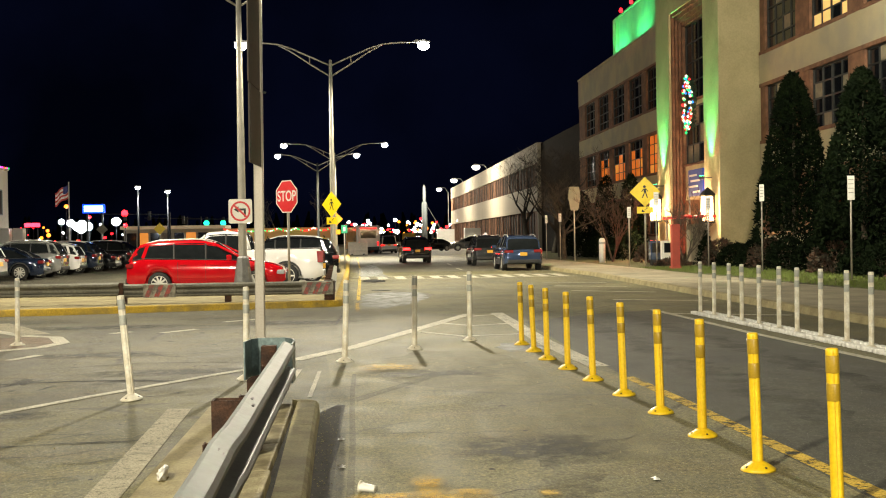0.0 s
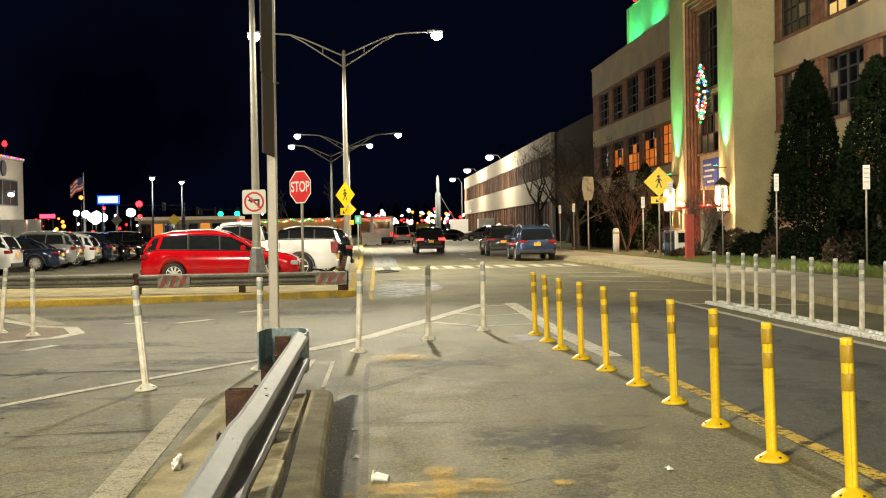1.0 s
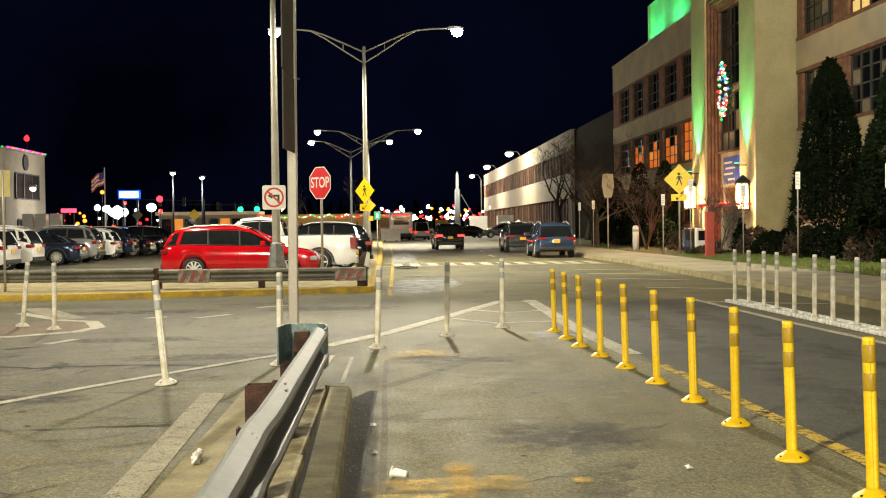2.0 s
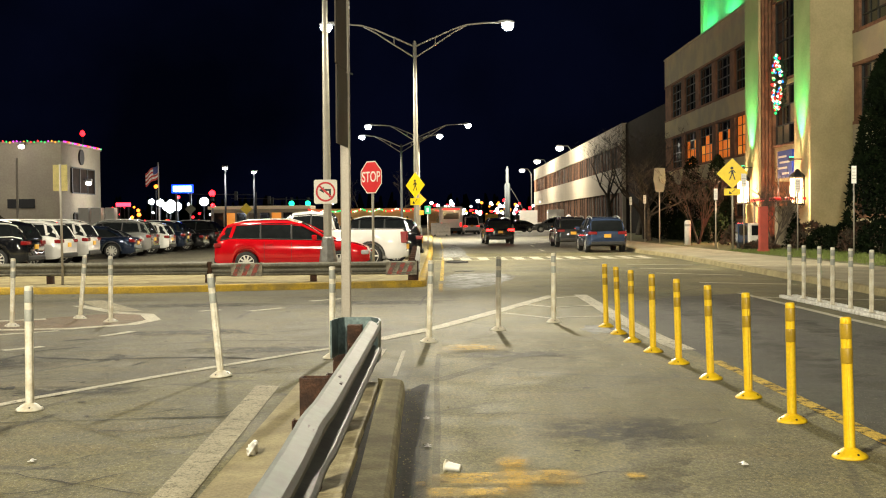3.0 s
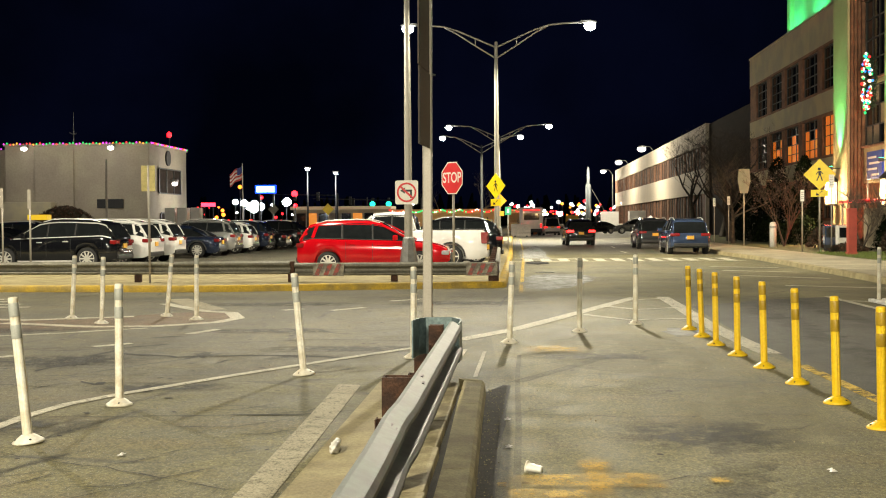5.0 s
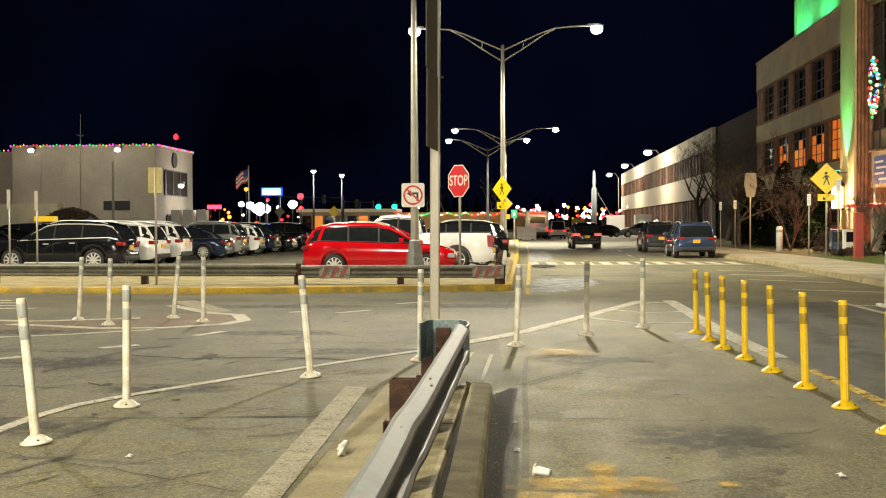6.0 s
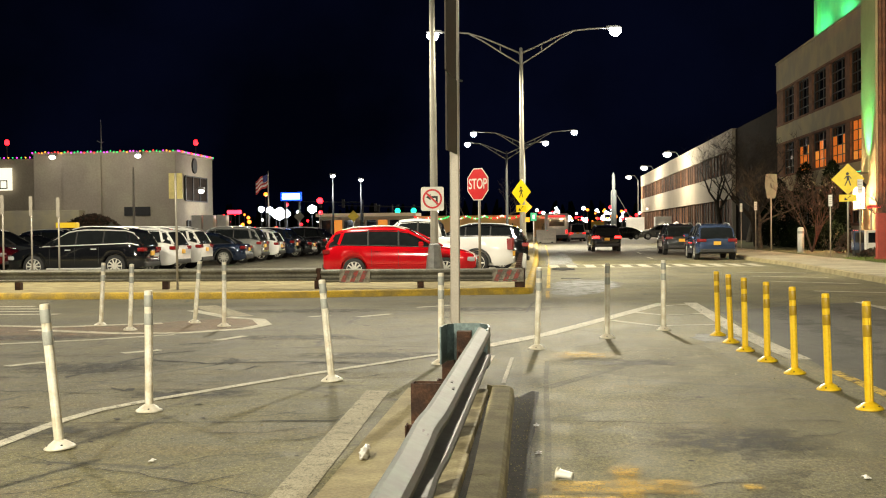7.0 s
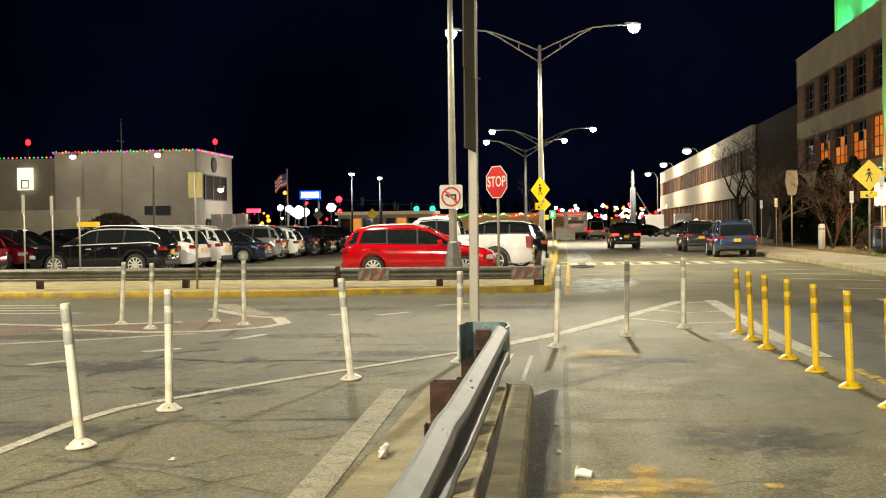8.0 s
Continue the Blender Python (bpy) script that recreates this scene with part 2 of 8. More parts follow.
M_BLIND = mat("window_blind", (0.32, 0.27, 0.19), 0.8, var=0.2)
M_ROOF = mat("flat_roof_felt", (0.05, 0.05, 0.05), 0.95)
M_LED = glowing("led_lens", (0.94, 0.98, 1.0), 30)
M_LED_SOFT = glowing("frosted_led_lens", (1.0, 0.95, 0.85), 5)
M_DARK = mat("black_plastic", (0.018, 0.018, 0.018), 0.6, var=0.2)
M_SOFFIT = mat("grey_metal", (0.22, 0.22, 0.21), 0.5, 0.5)
M_GRASS_SOIL = mat("lawn_soil", (0.1, 0.12, 0.03), 0.95, var=0.4, scale=3, fine=40, bump=0.6, second=(0.09, 0.075, 0.035))
M_BLADE = mat("grass_blade", (0.13, 0.19, 0.025), 0.7, var=0.4, scale=4, fine=30, bump=0.0, second=(0.13, 0.15, 0.035))


# ---------------------------------------------------------------- mesh helpers
def part(name, bm, material, parent=None, label="", smooth=False, kind=""):
    me = bpy.data.meshes.new(name)
    bmesh.ops.recalc_face_normals(bm, faces=bm.faces)
    bm.to_mesh(me)
    bm.free()
    if smooth:
        me.shade_smooth()
    me.materials.append(material)
    ob = new(name, me)
    if parent:
        ob.parent = parent
    return tagged(ob, label, kind=kind)


def thing(name, m=None, label="", category="", group="", kind=""):
    ob = new(name)
    ob.empty_display_size = 0.1
    if m is not None:
        ob.matrix_basis = m if isinstance(m, Matrix) else Matrix.Translation(m)
    return tagged(ob, label, category, group, kind)


def again(mesh_ob, parent, m=None, name=None):
    """A further piece on the same mesh."""
    ob = new(name or mesh_ob.name.split(".")[0], mesh_ob.data)
    ob.parent = parent
    if m is not None:
        ob.matrix_basis = m
    return ob


def B():
    return bmesh.new()


def box(bm, a, b, bev=0.0, m=None):
    vs = [bm.verts.new((x, y, z)) for x in (a[0], b[0]) for y in (a[1], b[1]) for z in (a[2], b[2])]
    fs = [bm.faces.new([vs[i] for i in f]) for f in ((0, 1, 3, 2), (4, 6, 7, 5), (0, 4, 5, 1), (2, 3, 7, 6), (0, 2, 6, 4), (1, 5, 7, 3))]
    if bev:
        es = list({e for f in fs for e in f.edges})
        r = bmesh.ops.bevel(bm, geom=es, offset=bev, segments=2, affect="EDGES", profile=0.5)
        vs = list({v for v in r["verts"]} | {v for v in vs if v.is_valid})
    if m is not None:
        bmesh.ops.transform(bm, matrix=m, verts=[v for v in vs if v.is_valid])
    return bm


def tube(bm, pts, radii, n=10, caps=True):
    pts = [Vector(p) for p in pts]
    if isinstance(radii, (int, float)):
        radii = [radii] * len(pts)
    rings = []
    ref = None
    for i, p in enumerate(pts):
        d = (pts[min(i + 1, len(pts) - 1)] - pts[max(i - 1, 0)]).normalized()
        if ref is None:
            ref = d.orthogonal().normalized()
        u = (ref - d * ref.dot(d))
        u = u.normalized() if u.length > 1e-5 else d.orthogonal().normalized()
        ref = u
        v = d.cross(u)
        rings.append([bm.verts.new(p + (u * math.cos(k * math.tau / n) + v * math.sin(k * math.tau / n)) * radii[i]) for k in range(n)])
    for r0, r1 in zip(rings, rings[1:]):
        for k in range(n):
            bm.faces.new((r0[k], r0[(k + 1) % n], r1[(k + 1) % n], r1[k]))
    if caps:
        bm.faces.new(rings[0][::-1])
        bm.faces.new(rings[-1])
    return bm


def prism(bm, outline, d0, d1, axis="x"):
    """Extrudes a closed outline of pairs along an axis from d0 to d1."""
    def at(p, d):
        return {"x": (d, p[0], p[1]), "y": (p[0], d, p[1]), "z": (p[0], p[1], d)}[axis]
    a = [bm.verts.new(at(p, d0)) for p in outline]
    b = [bm.verts.new(at(p, d1)) for p in outline]
    k = len(outline)
    for i in range(k):
        bm.faces.new((a[i], a[(i + 1) % k], b[(i + 1) % k], b[i]))
    bm.faces.new(a[::-1])
    bm.faces.new(b)
    return bm


def lathe(bm, profile, n=20, centre=(0, 0, 0), flip=None):
    """Turns (r, z) pairs round the z axis."""
    rings = []
    for r, z in profile:
        rings.append([bm.verts.new((centre[0] + r * math.cos(k * math.tau / n), centre[1] + r * math.sin(k * math.tau / n), centre[2] + z)) for k in range(n)])
    for r0, r1 in zip(rings, rings[1:]):
        for k in range(n):
            bm.faces.new((r0[k], r0[(k + 1) % n], r1[(k + 1) % n], r1[k]))
    bm.faces.new(rings[0][::-1])
    bm.faces.new(rings[-1])
    return bm


def strip(bm, pts, width, z=0.004, th=0.003):
    """A painted band along a line on the ground."""
    pts = [Vector((p[0], p[1], 0)) for p in pts]
    rows = []
    for i, p in enumerate(pts):
        d = (pts[min(i + 1, len(pts) - 1)] - pts[max(i - 1, 0)]).normalized()
        s = Vector((-d.y, d.x, 0)) * width / 2
        rows.append([bm.verts.new(q) for q in ((p + s) + Vector((0, 0, z - th)), (p + s) + Vector((0, 0, z)), (p - s) + Vector((0, 0, z)), (p - s) + Vector((0, 0, z - th)))])
    for a, b in zip(rows, rows[1:]):
        for k in range(3):
            bm.faces.new((a[k], a[k + 1], b[k + 1], b[k]))
    return bm


def patch(bm, outline, z=0.004):
    bm.faces.new([bm.verts.new((x, y, z)) for x, y in outline])
    return bm


def lerp_profile(prof, x):
    for (x0, z0), (x1, z1) in zip(prof, prof[1:]):
        if x <= x1:
            f = (x - x0) / (x1 - x0) if x1 > x0 else 0
            f = max(0, min(1, f))
            return z0 + (z1 - z0) * f
    return prof[-1][1]


def structure(name, bm, material, label, category, smooth=False):
    ob = part(name, bm, material, None, label, smooth)
    return tagged(ob, label, category, kind="structure")


# ---------------------------------------------------------------- ground
bm = B()
patch(bm, [(-900, -300), (900, -300), (900, 1500), (-900, 1500)], 0)
structure("ground", bm, M_ASPHALT, "worn grey asphalt with cracks and patches", "asphalt")
bm = B()
patch(bm, [(3.2, -30), (6.2, -30), (6.3, 14), (6.15, 23.5), (4.6, 22.6), (3.1, 21), (2.98, 15)], 0.003)
structure("road", bm, M_LANE, "darker asphalt driving lane", "road")
bm = B()
patch(bm, [(-80, 31.8), (-1.2, 31.8), (-1.2, 160), (-80, 160)], 0.003)
structure("parking_lot", bm, M_LOT, "dark asphalt parking lot", "parking lot")
bm = B()
patch(bm, [(-0.2, 54), (9, 54), (9, 130), (20, 160), (20, 400), (-0.6, 400)], 0.002)
structure("road", bm, M_LOT, "dark asphalt road past the crosswalk", "road")

bm = B()
patch(bm, [(-4.2, -10), (-4.2, 5), (-4.1, 9.1), (-3.7, 10.3), (-3.0, 11.6), (-1.2, 14.4), (-0.9, 15.1), (0.9, 19.4), (2.2, 23.2), (0.5, 25.4), (-0.6, 26.9), (-4.6, 26.2), (-7.6, 25.7), (-13, 26), (-40, 27.1), (-40, -10)], 0.0025)
structure("road", bm, M_CROSS, "worn darker asphalt of the cross street", "road")

bm = B()
patch(bm, [(-0.27, -10), (-0.27, 2), (-0.3, 6.6), (-0.34, 10.3), (-0.3, 13), (-0.45, 15.9), (0.95, 19.3), (2.2, 23.2), (2.8, 23.6), (2.75, 17.5), (2.8, 13.5), (2.95, 12.5), (3.0, 10.7), (3.02, 8.5), (3.08, 2), (3.1, -10)], 0.0025)
structure("road", bm, M_DRIVE, "pale worn asphalt between the kerb and the yellow posts", "road")

# kerbed pavement in front of the long building
prof = [(8.62, -8), (8.6, 10), (8.62, 20), (8.75, 28), (9.05, 38), (9.25, 45), (9.0, 52), (9.3, 56), (9.6, 64), (10.2, 80), (10.6, 110)]
bm = B()
strip(bm, [(x + 0.1, y) for x, y in prof], 0.12, 0.1, 0.1)
kerb = structure("kerb", bm, M_DIRT, "worn concrete kerb stones along the pavement", "kerb")
for (x0, y0), (x1, y1) in zip(prof, prof[1:]):
    k = int((y1 - y0) / 1.5) + 1
    for i in range(k):
        f0, f1 = i / k, (i + 1) / k
        xa, xb, ya, yb = x0 + (x1 - x0) * f0, x0 + (x1 - x0) * f1, y0 + (y1 - y0) * f0, y0 + (y1 - y0) * f1 - 0.012
        bm = B()
        a = [bm.verts.new(p) for p in ((xa, ya, 0), (xa + 0.03, ya, 0.14), (xa + 0.17, ya, 0.15), (xa + 0.17, ya, 0))]
        b = [bm.verts.new(p) for p in ((xb, yb, 0), (xb + 0.03, yb, 0.14), (xb + 0.17, yb, 0.15), (xb + 0.17, yb, 0))]
        for q in range(3):
            bm.faces.new((a[q], a[q + 1], b[q + 1], b[q]))
        bm.faces.new(a[::-1])
        bm.faces.new(b)
        part("kerb_stone", bm, M_CONC, kerb)
bm = B()
pv = [(x + 0.172, y) for x, y in prof]
patch(bm, pv + [(12.2, 110), (12.2, 44), (12.6, 27), (12.8, -8)], 0.146)
walkway = structure("pavement", bm, M_DIRT, "pale concrete pavement of square slabs", "pavement")
for y in range(-8, 110, 2):
    xa, xb = lerp_profile([(q[1], q[0]) for q in pv], y + 0.02) + 0.003, lerp_profile([(q[1], q[0]) for q in pv], y + 1.98) + 0.003
    e0, e1 = (12.8 - 0.0057 * (y + 8), 12.8 - 0.0057 * (y + 10)) if y < 27 else (12.4 - 0.2 * min(1, (y - 27) / 17), 12.4 - 0.2 * min(1, (y - 25) / 17))
    ma, mb = (xa + e0) / 2, (xb + e1) / 2
    for q in ([(xa, y), (ma - 0.008, y), (mb - 0.008, y + 1.98), (xb, y + 1.98)], [(ma + 0.008, y), (e0, y), (e1, y + 1.98), (mb + 0.008, y + 1.98)]):
        bm = B()
        prism(bm, q, 0.14, 0.156 + 0.003 * math.sin(y * 3.7), "z")
        part("paving_slab", bm, M_PAVE, walkway)
bm = B()
patch(bm, [(12.2, 44.2), (12.2, 110), (19, 110), (19, -8), (12.8, -8), (12.6, 27)], 0.152)
structure("lawn", bm, M_GRASS_SOIL, "thin winter lawn beside the pavement", "lawn")
bm = B()
rng = random.Random(5)
for i in range(15000):
    y = rng.uniform(24, 49)
    x = rng.uniform(12.62 if y < 40 else 12.3, 16.5)
    h, a = rng.uniform(0.04, 0.11), rng.uniform(0, 6.28)
    c, s = math.cos(a) * 0.014, math.sin(a) * 0.014
    tip = (x + rng.uniform(-0.04, 0.04), y + rng.uniform(-0.04, 0.04), 0.15 + h)
    bm.faces.new([bm.verts.new(p) for p in ((x - c, y - s, 0.15), (x + c, y + s, 0.15), tip)])
tagged(part("grass", bm, M_BLADE, label="short yellowish green grass", kind="stuff"), category="grass")

# median with yellow kerb, seen across the junction
med = [(-40, 27.2), (-13.5, 26.1), (-10.6, 25.95), (-7.6, 25.75), (-6.7, 25.8), (-4.6, 26.3), (-2.7, 26.7), (-0.75, 27.0), (-0.4, 27.2), (-0.33, 27.6), (-0.33, 35), (-0.3, 53), (-0.6, 106), (-0.8, 150)]
bm = B()
rows = []
for i, p in enumerate(med):
    a, b = Vector(med[max(i - 1, 0)]), Vector(med[min(i + 1, len(med) - 1)])
    d = (b - a).normalized()
    s = Vector((-d.y, d.x))
    rows.append([bm.verts.new((p[0] + s.x * o, p[1] + s.y * o, z)) for o, z in ((0, 0), (0.02, 0.13), (0.05, 0.15), (0.2, 0.155), (0.2, 0))])
for a, b in zip(rows, rows[1:]):
    for k in range(4):
        bm.faces.new((a[k], a[k + 1], b[k + 1], b[k]))
structure("kerb", bm, M_KERB_YELLOW, "yellow painted concrete kerb of the median", "kerb", True)
bm = B()
patch(bm, [(-40, 27.4), (-13.5, 26.3), (-7.5, 25.95), (-4.6, 26.5), (-0.75, 27.2), (-0.53, 27.6), (-0.53, 35), (-0.5, 53), (-0.8, 106), (-1.0, 150), (-1.5, 150), (-1.3, 32.2), (-40, 32.2)], 0.15)
structure("pavement", bm, M_CONC, "pale concrete top of the median", "pavement")

# near traffic island under the crash barrier
bm = B()
outline = [(-0.40, 10.42), (-0.345, 10.3), (-0.335, 9), (-0.30, 6.6), (-0.27, 2), (-0.2, -8)]
segs = []
for (x0, y0), (x1, y1) in zip(outline, outline[1:]):
    k = max(1, int(abs(y1 - y0) / 1.9))
    for i in range(k):
        f0, f1 = i / k, (i + 1) / k
        segs.append(((x0 + (x1 - x0) * f0, y0 + (y1 - y0) * f0), (x0 + (x1 - x0) * f1, y0 + (y1 - y0) * f1 + 0.012)))
strip(bm, [(-0.44, 10.3), (-0.42, 9), (-0.38, 2), (-0.32, -8)], 0.12, 0.1, 0.1)
kerb = structure("kerb", bm, M_DIRT, "weathered concrete kerb stones with rounded edges", "kerb")
for (xa, ya), (xb, yb) in segs:
    bm = B()
    a = [bm.verts.new((xa + dx, ya, z)) for dx, z in ((0, 0), (-0.012, 0.11), (-0.035, 0.135), (-0.2, 0.14), (-0.2, 0))]
    b = [bm.verts.new((xb + dx, yb, z)) for dx, z in ((0, 0), (-0.012, 0.11), (-0.035, 0.135), (-0.2, 0.14), (-0.2, 0))]
    for k in range(4):
        bm.faces.new((a[k], a[k + 1], b[k + 1], b[k]))
    bm.faces.new(a)
    bm.faces.new(b[::-1])
    part("kerb_stone", bm, M_KERB, kerb)
bm = B()
patch(bm, [(-1.08, -6), (-0.5, -6), (-0.5, 10.4), (-1.0, 10.4)], 0.045)
soil = structure("pavement", bm, M_DIRT, "broken concrete slabs with dirt between them", "pavement")
rng = random.Random(9)
y = -6.0
while y < 10.2:
    y1 = min(10.38, y + rng.uniform(0.85, 1.5))
    t = rng.uniform(0, 0.01)
    bm = B()
    box(bm, (-0.7, y + 0.02, 0.02), (-0.592 + (10.5 - y) * 0.006 + rng.uniform(-0.014, 0.006), y1, 0.112 + t), 0.008)
    part("slab", bm, M_SLAB, soil)
    bm = B()
    box(bm, (-1.02, y + 0.3, 0.02), (-0.735 + rng.uniform(-0.015, 0.015), min(10.38, y1 + 0.28), 0.1 + t), 0.008)
    part("slab", bm, M_SLAB, soil)
    y = y1
bm = B()
patch(bm, [(-1.42, -6), (-1.03, -6), (-1.03, 10.2), (-1.1, 11.0), (-1.4, 11.0)], 0.03)
structure("kerb", bm, M_CONC, "flush pale concrete gutter strip", "gutter")
bm = B()
rng = random.Random(3)
patch(bm, [(-0.36, 10.45), (-0.2, 10.95), (-0.13, 10.9), (-0.16, 9.6), (-0.15, 8.8), (-0.2, 7.8), (-0.185, 7), (-0.2, 5), (-0.2, 2), (-0.27, 2), (-0.3, 6.6), (-0.335, 9)], 0.005)
structure("gutter", bm, M_DIRT, "dark grit along the kerb", "gutter")
bm = B()
for i in range(170):
    y = rng.uniform(4.5, 10.7)
    x = -0.34 + (11 - y) * 0.008 + abs(rng.gauss(0, 0.06))
    r = rng.choice((0.002, 0.003, 0.004, 0.006))
    tube(bm, [(x, y, 0.004), (x + rng.uniform(-r, r), y, 0.004 + r)], [r, r * 0.4], 5)
tagged(part("gravel", bm, M_KERB, label="loose grit and crumbs in the gutter", kind="stuff"), category="gravel")

# ---------------------------------------------------------------- road paint
def line(pts, width, material, label, z=0.008, category="road marking"):
    bm = B()
    strip(bm, pts, width, z)
    return structure("road_marking", bm, material, label, category)


line([(-4.13, 7.0), (-4.13, 7.83), (-4.1, 9.1), (-4.0, 9.72), (-3.72, 10.34), (-3.37, 10.94), (-3.0, 11.6), (-2.44, 12.5), (-1.63, 13.77), (-1.2, 14.4)], 0.12, M_WHITE_LINE, "worn white edge line")
line([(-0.85, 15.1), (-0.05, 16.75), (0.9, 19.4), (2.3, 23.4)], 0.24, M_WHITE_LINE, "worn wide white diagonal line")
line([(1.06, 19.2), (1.71, 18.15), (2.72, 18.4)], 0.14, M_WHITE_LINE, "white hatching bar")
line([(1.59, 21.0), (2.07, 20.3), (2.83, 20.7)], 0.14, M_WHITE_LINE, "white hatching bar")
line([(2.2, 22.7), (2.8, 23.1)], 0.14, M_WHITE_LINE, "white hatching bar")
line([(2.9, 23.6), (2.86, 20.7), (2.8, 17.5), (2.83, 15.4), (2.9, 13.55)], 0.26, M_WHITE_LINE, "worn white lane line")
line([(3.0, 12.5), (3.06, 10.7), (3.08, 8.5), (3.12, 6.5), (3.2, 2)], 0.13, M_YELLOW_LINE, "flaking yellow centre line")
for a, b in (((6.3, 27.6), (8.3, 26.4)), ((6.2, 32.6), (8.2, 30.8)), ((6.15, 22.4), (8.3, 21.2)), ((6.4, 39), (8.4, 37.8)), ((6.3, 35.9), (8.3, 34.5))):
    line([a, b], 0.13, M_WHITE_LINE, "white parking bay line")
line([(6.22, 23.6), (6.22, 17.6), (6.36, 13.4), (6.5, 6)], 0.13, M_WHITE_LINE, "white lane edge line")
line([(-1.56, 4.5), (-1.58, 6.5), (-1.63, 8.6), (-1.69, 10.95)], 0.225, M_FADED_LINE, "faded wide white band")
line([(-0.71, 13.99), (-0.79, 11.7)], 0.06, M_WHITE_LINE, "thin faded white line")
line([(-0.46, 13.78), (-0.49, 11.5)], 0.045, M_WHITE_LINE, "thin faded white line")
# crosswalk
for i in range(12):
    x = 0.15 + i * 0.72
    bm = B()
    patch(bm, [(x, 44.8), (x + 0.4, 44.8), (x + 0.36, 47.6), (x - 0.04, 47.6)], 0.008)
    structure("road_marking", bm, M_WHITE_LINE, "white crosswalk bar", "road marking")
line([(-0.2, 47.9), (8.7, 47.9)], 0.18, M_WHITE_LINE, "white crosswalk border")
line([(-0.2, 44.5), (8.7, 44.5)], 0.18, M_WHITE_LINE, "white crosswalk border")
line([(0.04, 29.5), (0.06, 33), (0.15, 47.5), (0.2, 60), (0.1, 100)], 0.1, M_YELLOW_LINE, "yellow line beside the median kerb")
line([(0.0, 24.6), (0.03, 29.3)], 0.11, M_YELLOW_MARK, "yellow line beside the median kerb")
for a, b in (((-6.41, 12.93), (-6.12, 13.32)), ((-5.52, 14.3), (-5.16, 14.7)), ((-4.76, 15.96), (-4.52, 16.63)), ((-3.4, 20.2), (-2.9, 20.9)), ((-2.6, 22.6), (-2.0, 23.2)), ((-9.0, 14.0), (-8.3, 14.2)), ((-4.3, 20.3), (-4.0, 20.6))):
    line([a, b], 0.15, M_WHITE_LINE, "short faded lane dash")
line([(5.2, 56), (5.2, 59)], 0.12, M_WHITE_LINE, "white lane dash")
line([(5.5, 66), (5.6, 70)], 0.12, M_WHITE_LINE, "white lane dash")
line([(6, 74), (9.5, 86)], 0.2, M_WHITE_LINE, "curved white edge line")
# coloured pad
bm = B()
patch(bm, [(-12, 15.2), (-8.25, 15.9), (-6.06, 16.85), (-4.9, 17.9), (-4.75, 18.6), (-5.1, 19.7), (-5.75, 20.1), (-6.7, 19.1), (-8.2, 18.4), (-12, 19.4)], 0.005)
structure("road_marking", bm, M_RED_PAD, "faded reddish painted traffic island", "road marking")
line([(-12, 14.2), (-8.02, 15.37), (-6.66, 16.12), (-5.67, 16.86)], 0.13, M_WHITE_LINE, "faded white lane line")
line([(-8.3, 17.75), (-6.6, 17.1), (-5.6, 17.2), (-4.85, 17.85), (-4.7, 18.6), (-5.1, 19.75), (-5.75, 20.2), (-7.0, 22.0)], 0.24, M_WHITE_LINE, "faded white outline")
line([(-6.6, 19.0), (-8.2, 18.3), (-12, 19.3)], 0.22, M_WHITE_LINE, "faded white outline")
line([(-5.6, 20.4), (-7.2, 23.4)], 0.5, M_FADED_LINE, "faded wide white bar")
for k in range(4):
    line([(-14.5, 21.2 + k * 0.75), (-9.4 - 0.5 * k, 21.2 + k * 0.75)], 0.22, M_WHITE_LINE, "white hatching bar")
# survey marks sprayed on the asphalt
for pts, w in (([(-0.15, 6.78), (0.9, 6.92)], 0.34), ([(-0.2, 6.5), (0.5, 6.55)], 0.24), ([(0.43, 6.3), (0.43, 7.65)], 0.2), ([(0.28, 7.3), (0.58, 7.3)], 0.3), ([(-0.05, 13.72), (0.8, 13.85)], 0.62), ([(0.15, 14.1), (0.5, 14.2)], 0.34), ([(1.08, 6.9), (1.24, 6.9)], 0.2), ([(-0.2, 6.73), (-0.1, 6.73)], 0.2), ([(0.56, 7.05), (0.82, 7.0)], 0.12), ([(0.56, 6.75), (0.86, 6.74)], 0.14)):
    line(pts, w, M_YELLOW_MARK, "sprayed yellow survey mark", 0.009 + 0.004 * round(w * 10))
# pale spill and manholes; the wet brightness is put into a flat pale colour
M_SPILL = worn_paint("pale_wet_spill", (0.42, 0.43, 0.43), (0.13, 0.125, 0.105), 0.22, 0.6, 2.4, 0.9, 0.22)
rng = random.Random(8)


def stain(outline, material, label, z=0.006):
    """A patch with a ragged edge."""
    bm = B()
    ring = []
    for (x0, y0), (x1, y1) in zip(outline, outline[1:] + outline[:1]):
        for i in range(5):
            f = i / 5
            ring.append((x0 + (x1 - x0) * f + rng.gauss(0, 0.03), y0 + (y1 - y0) * f + rng.gauss(0, 0.15)))
    patch(bm, ring, z)
    return structure("road_stain", bm, material, label, "stain")


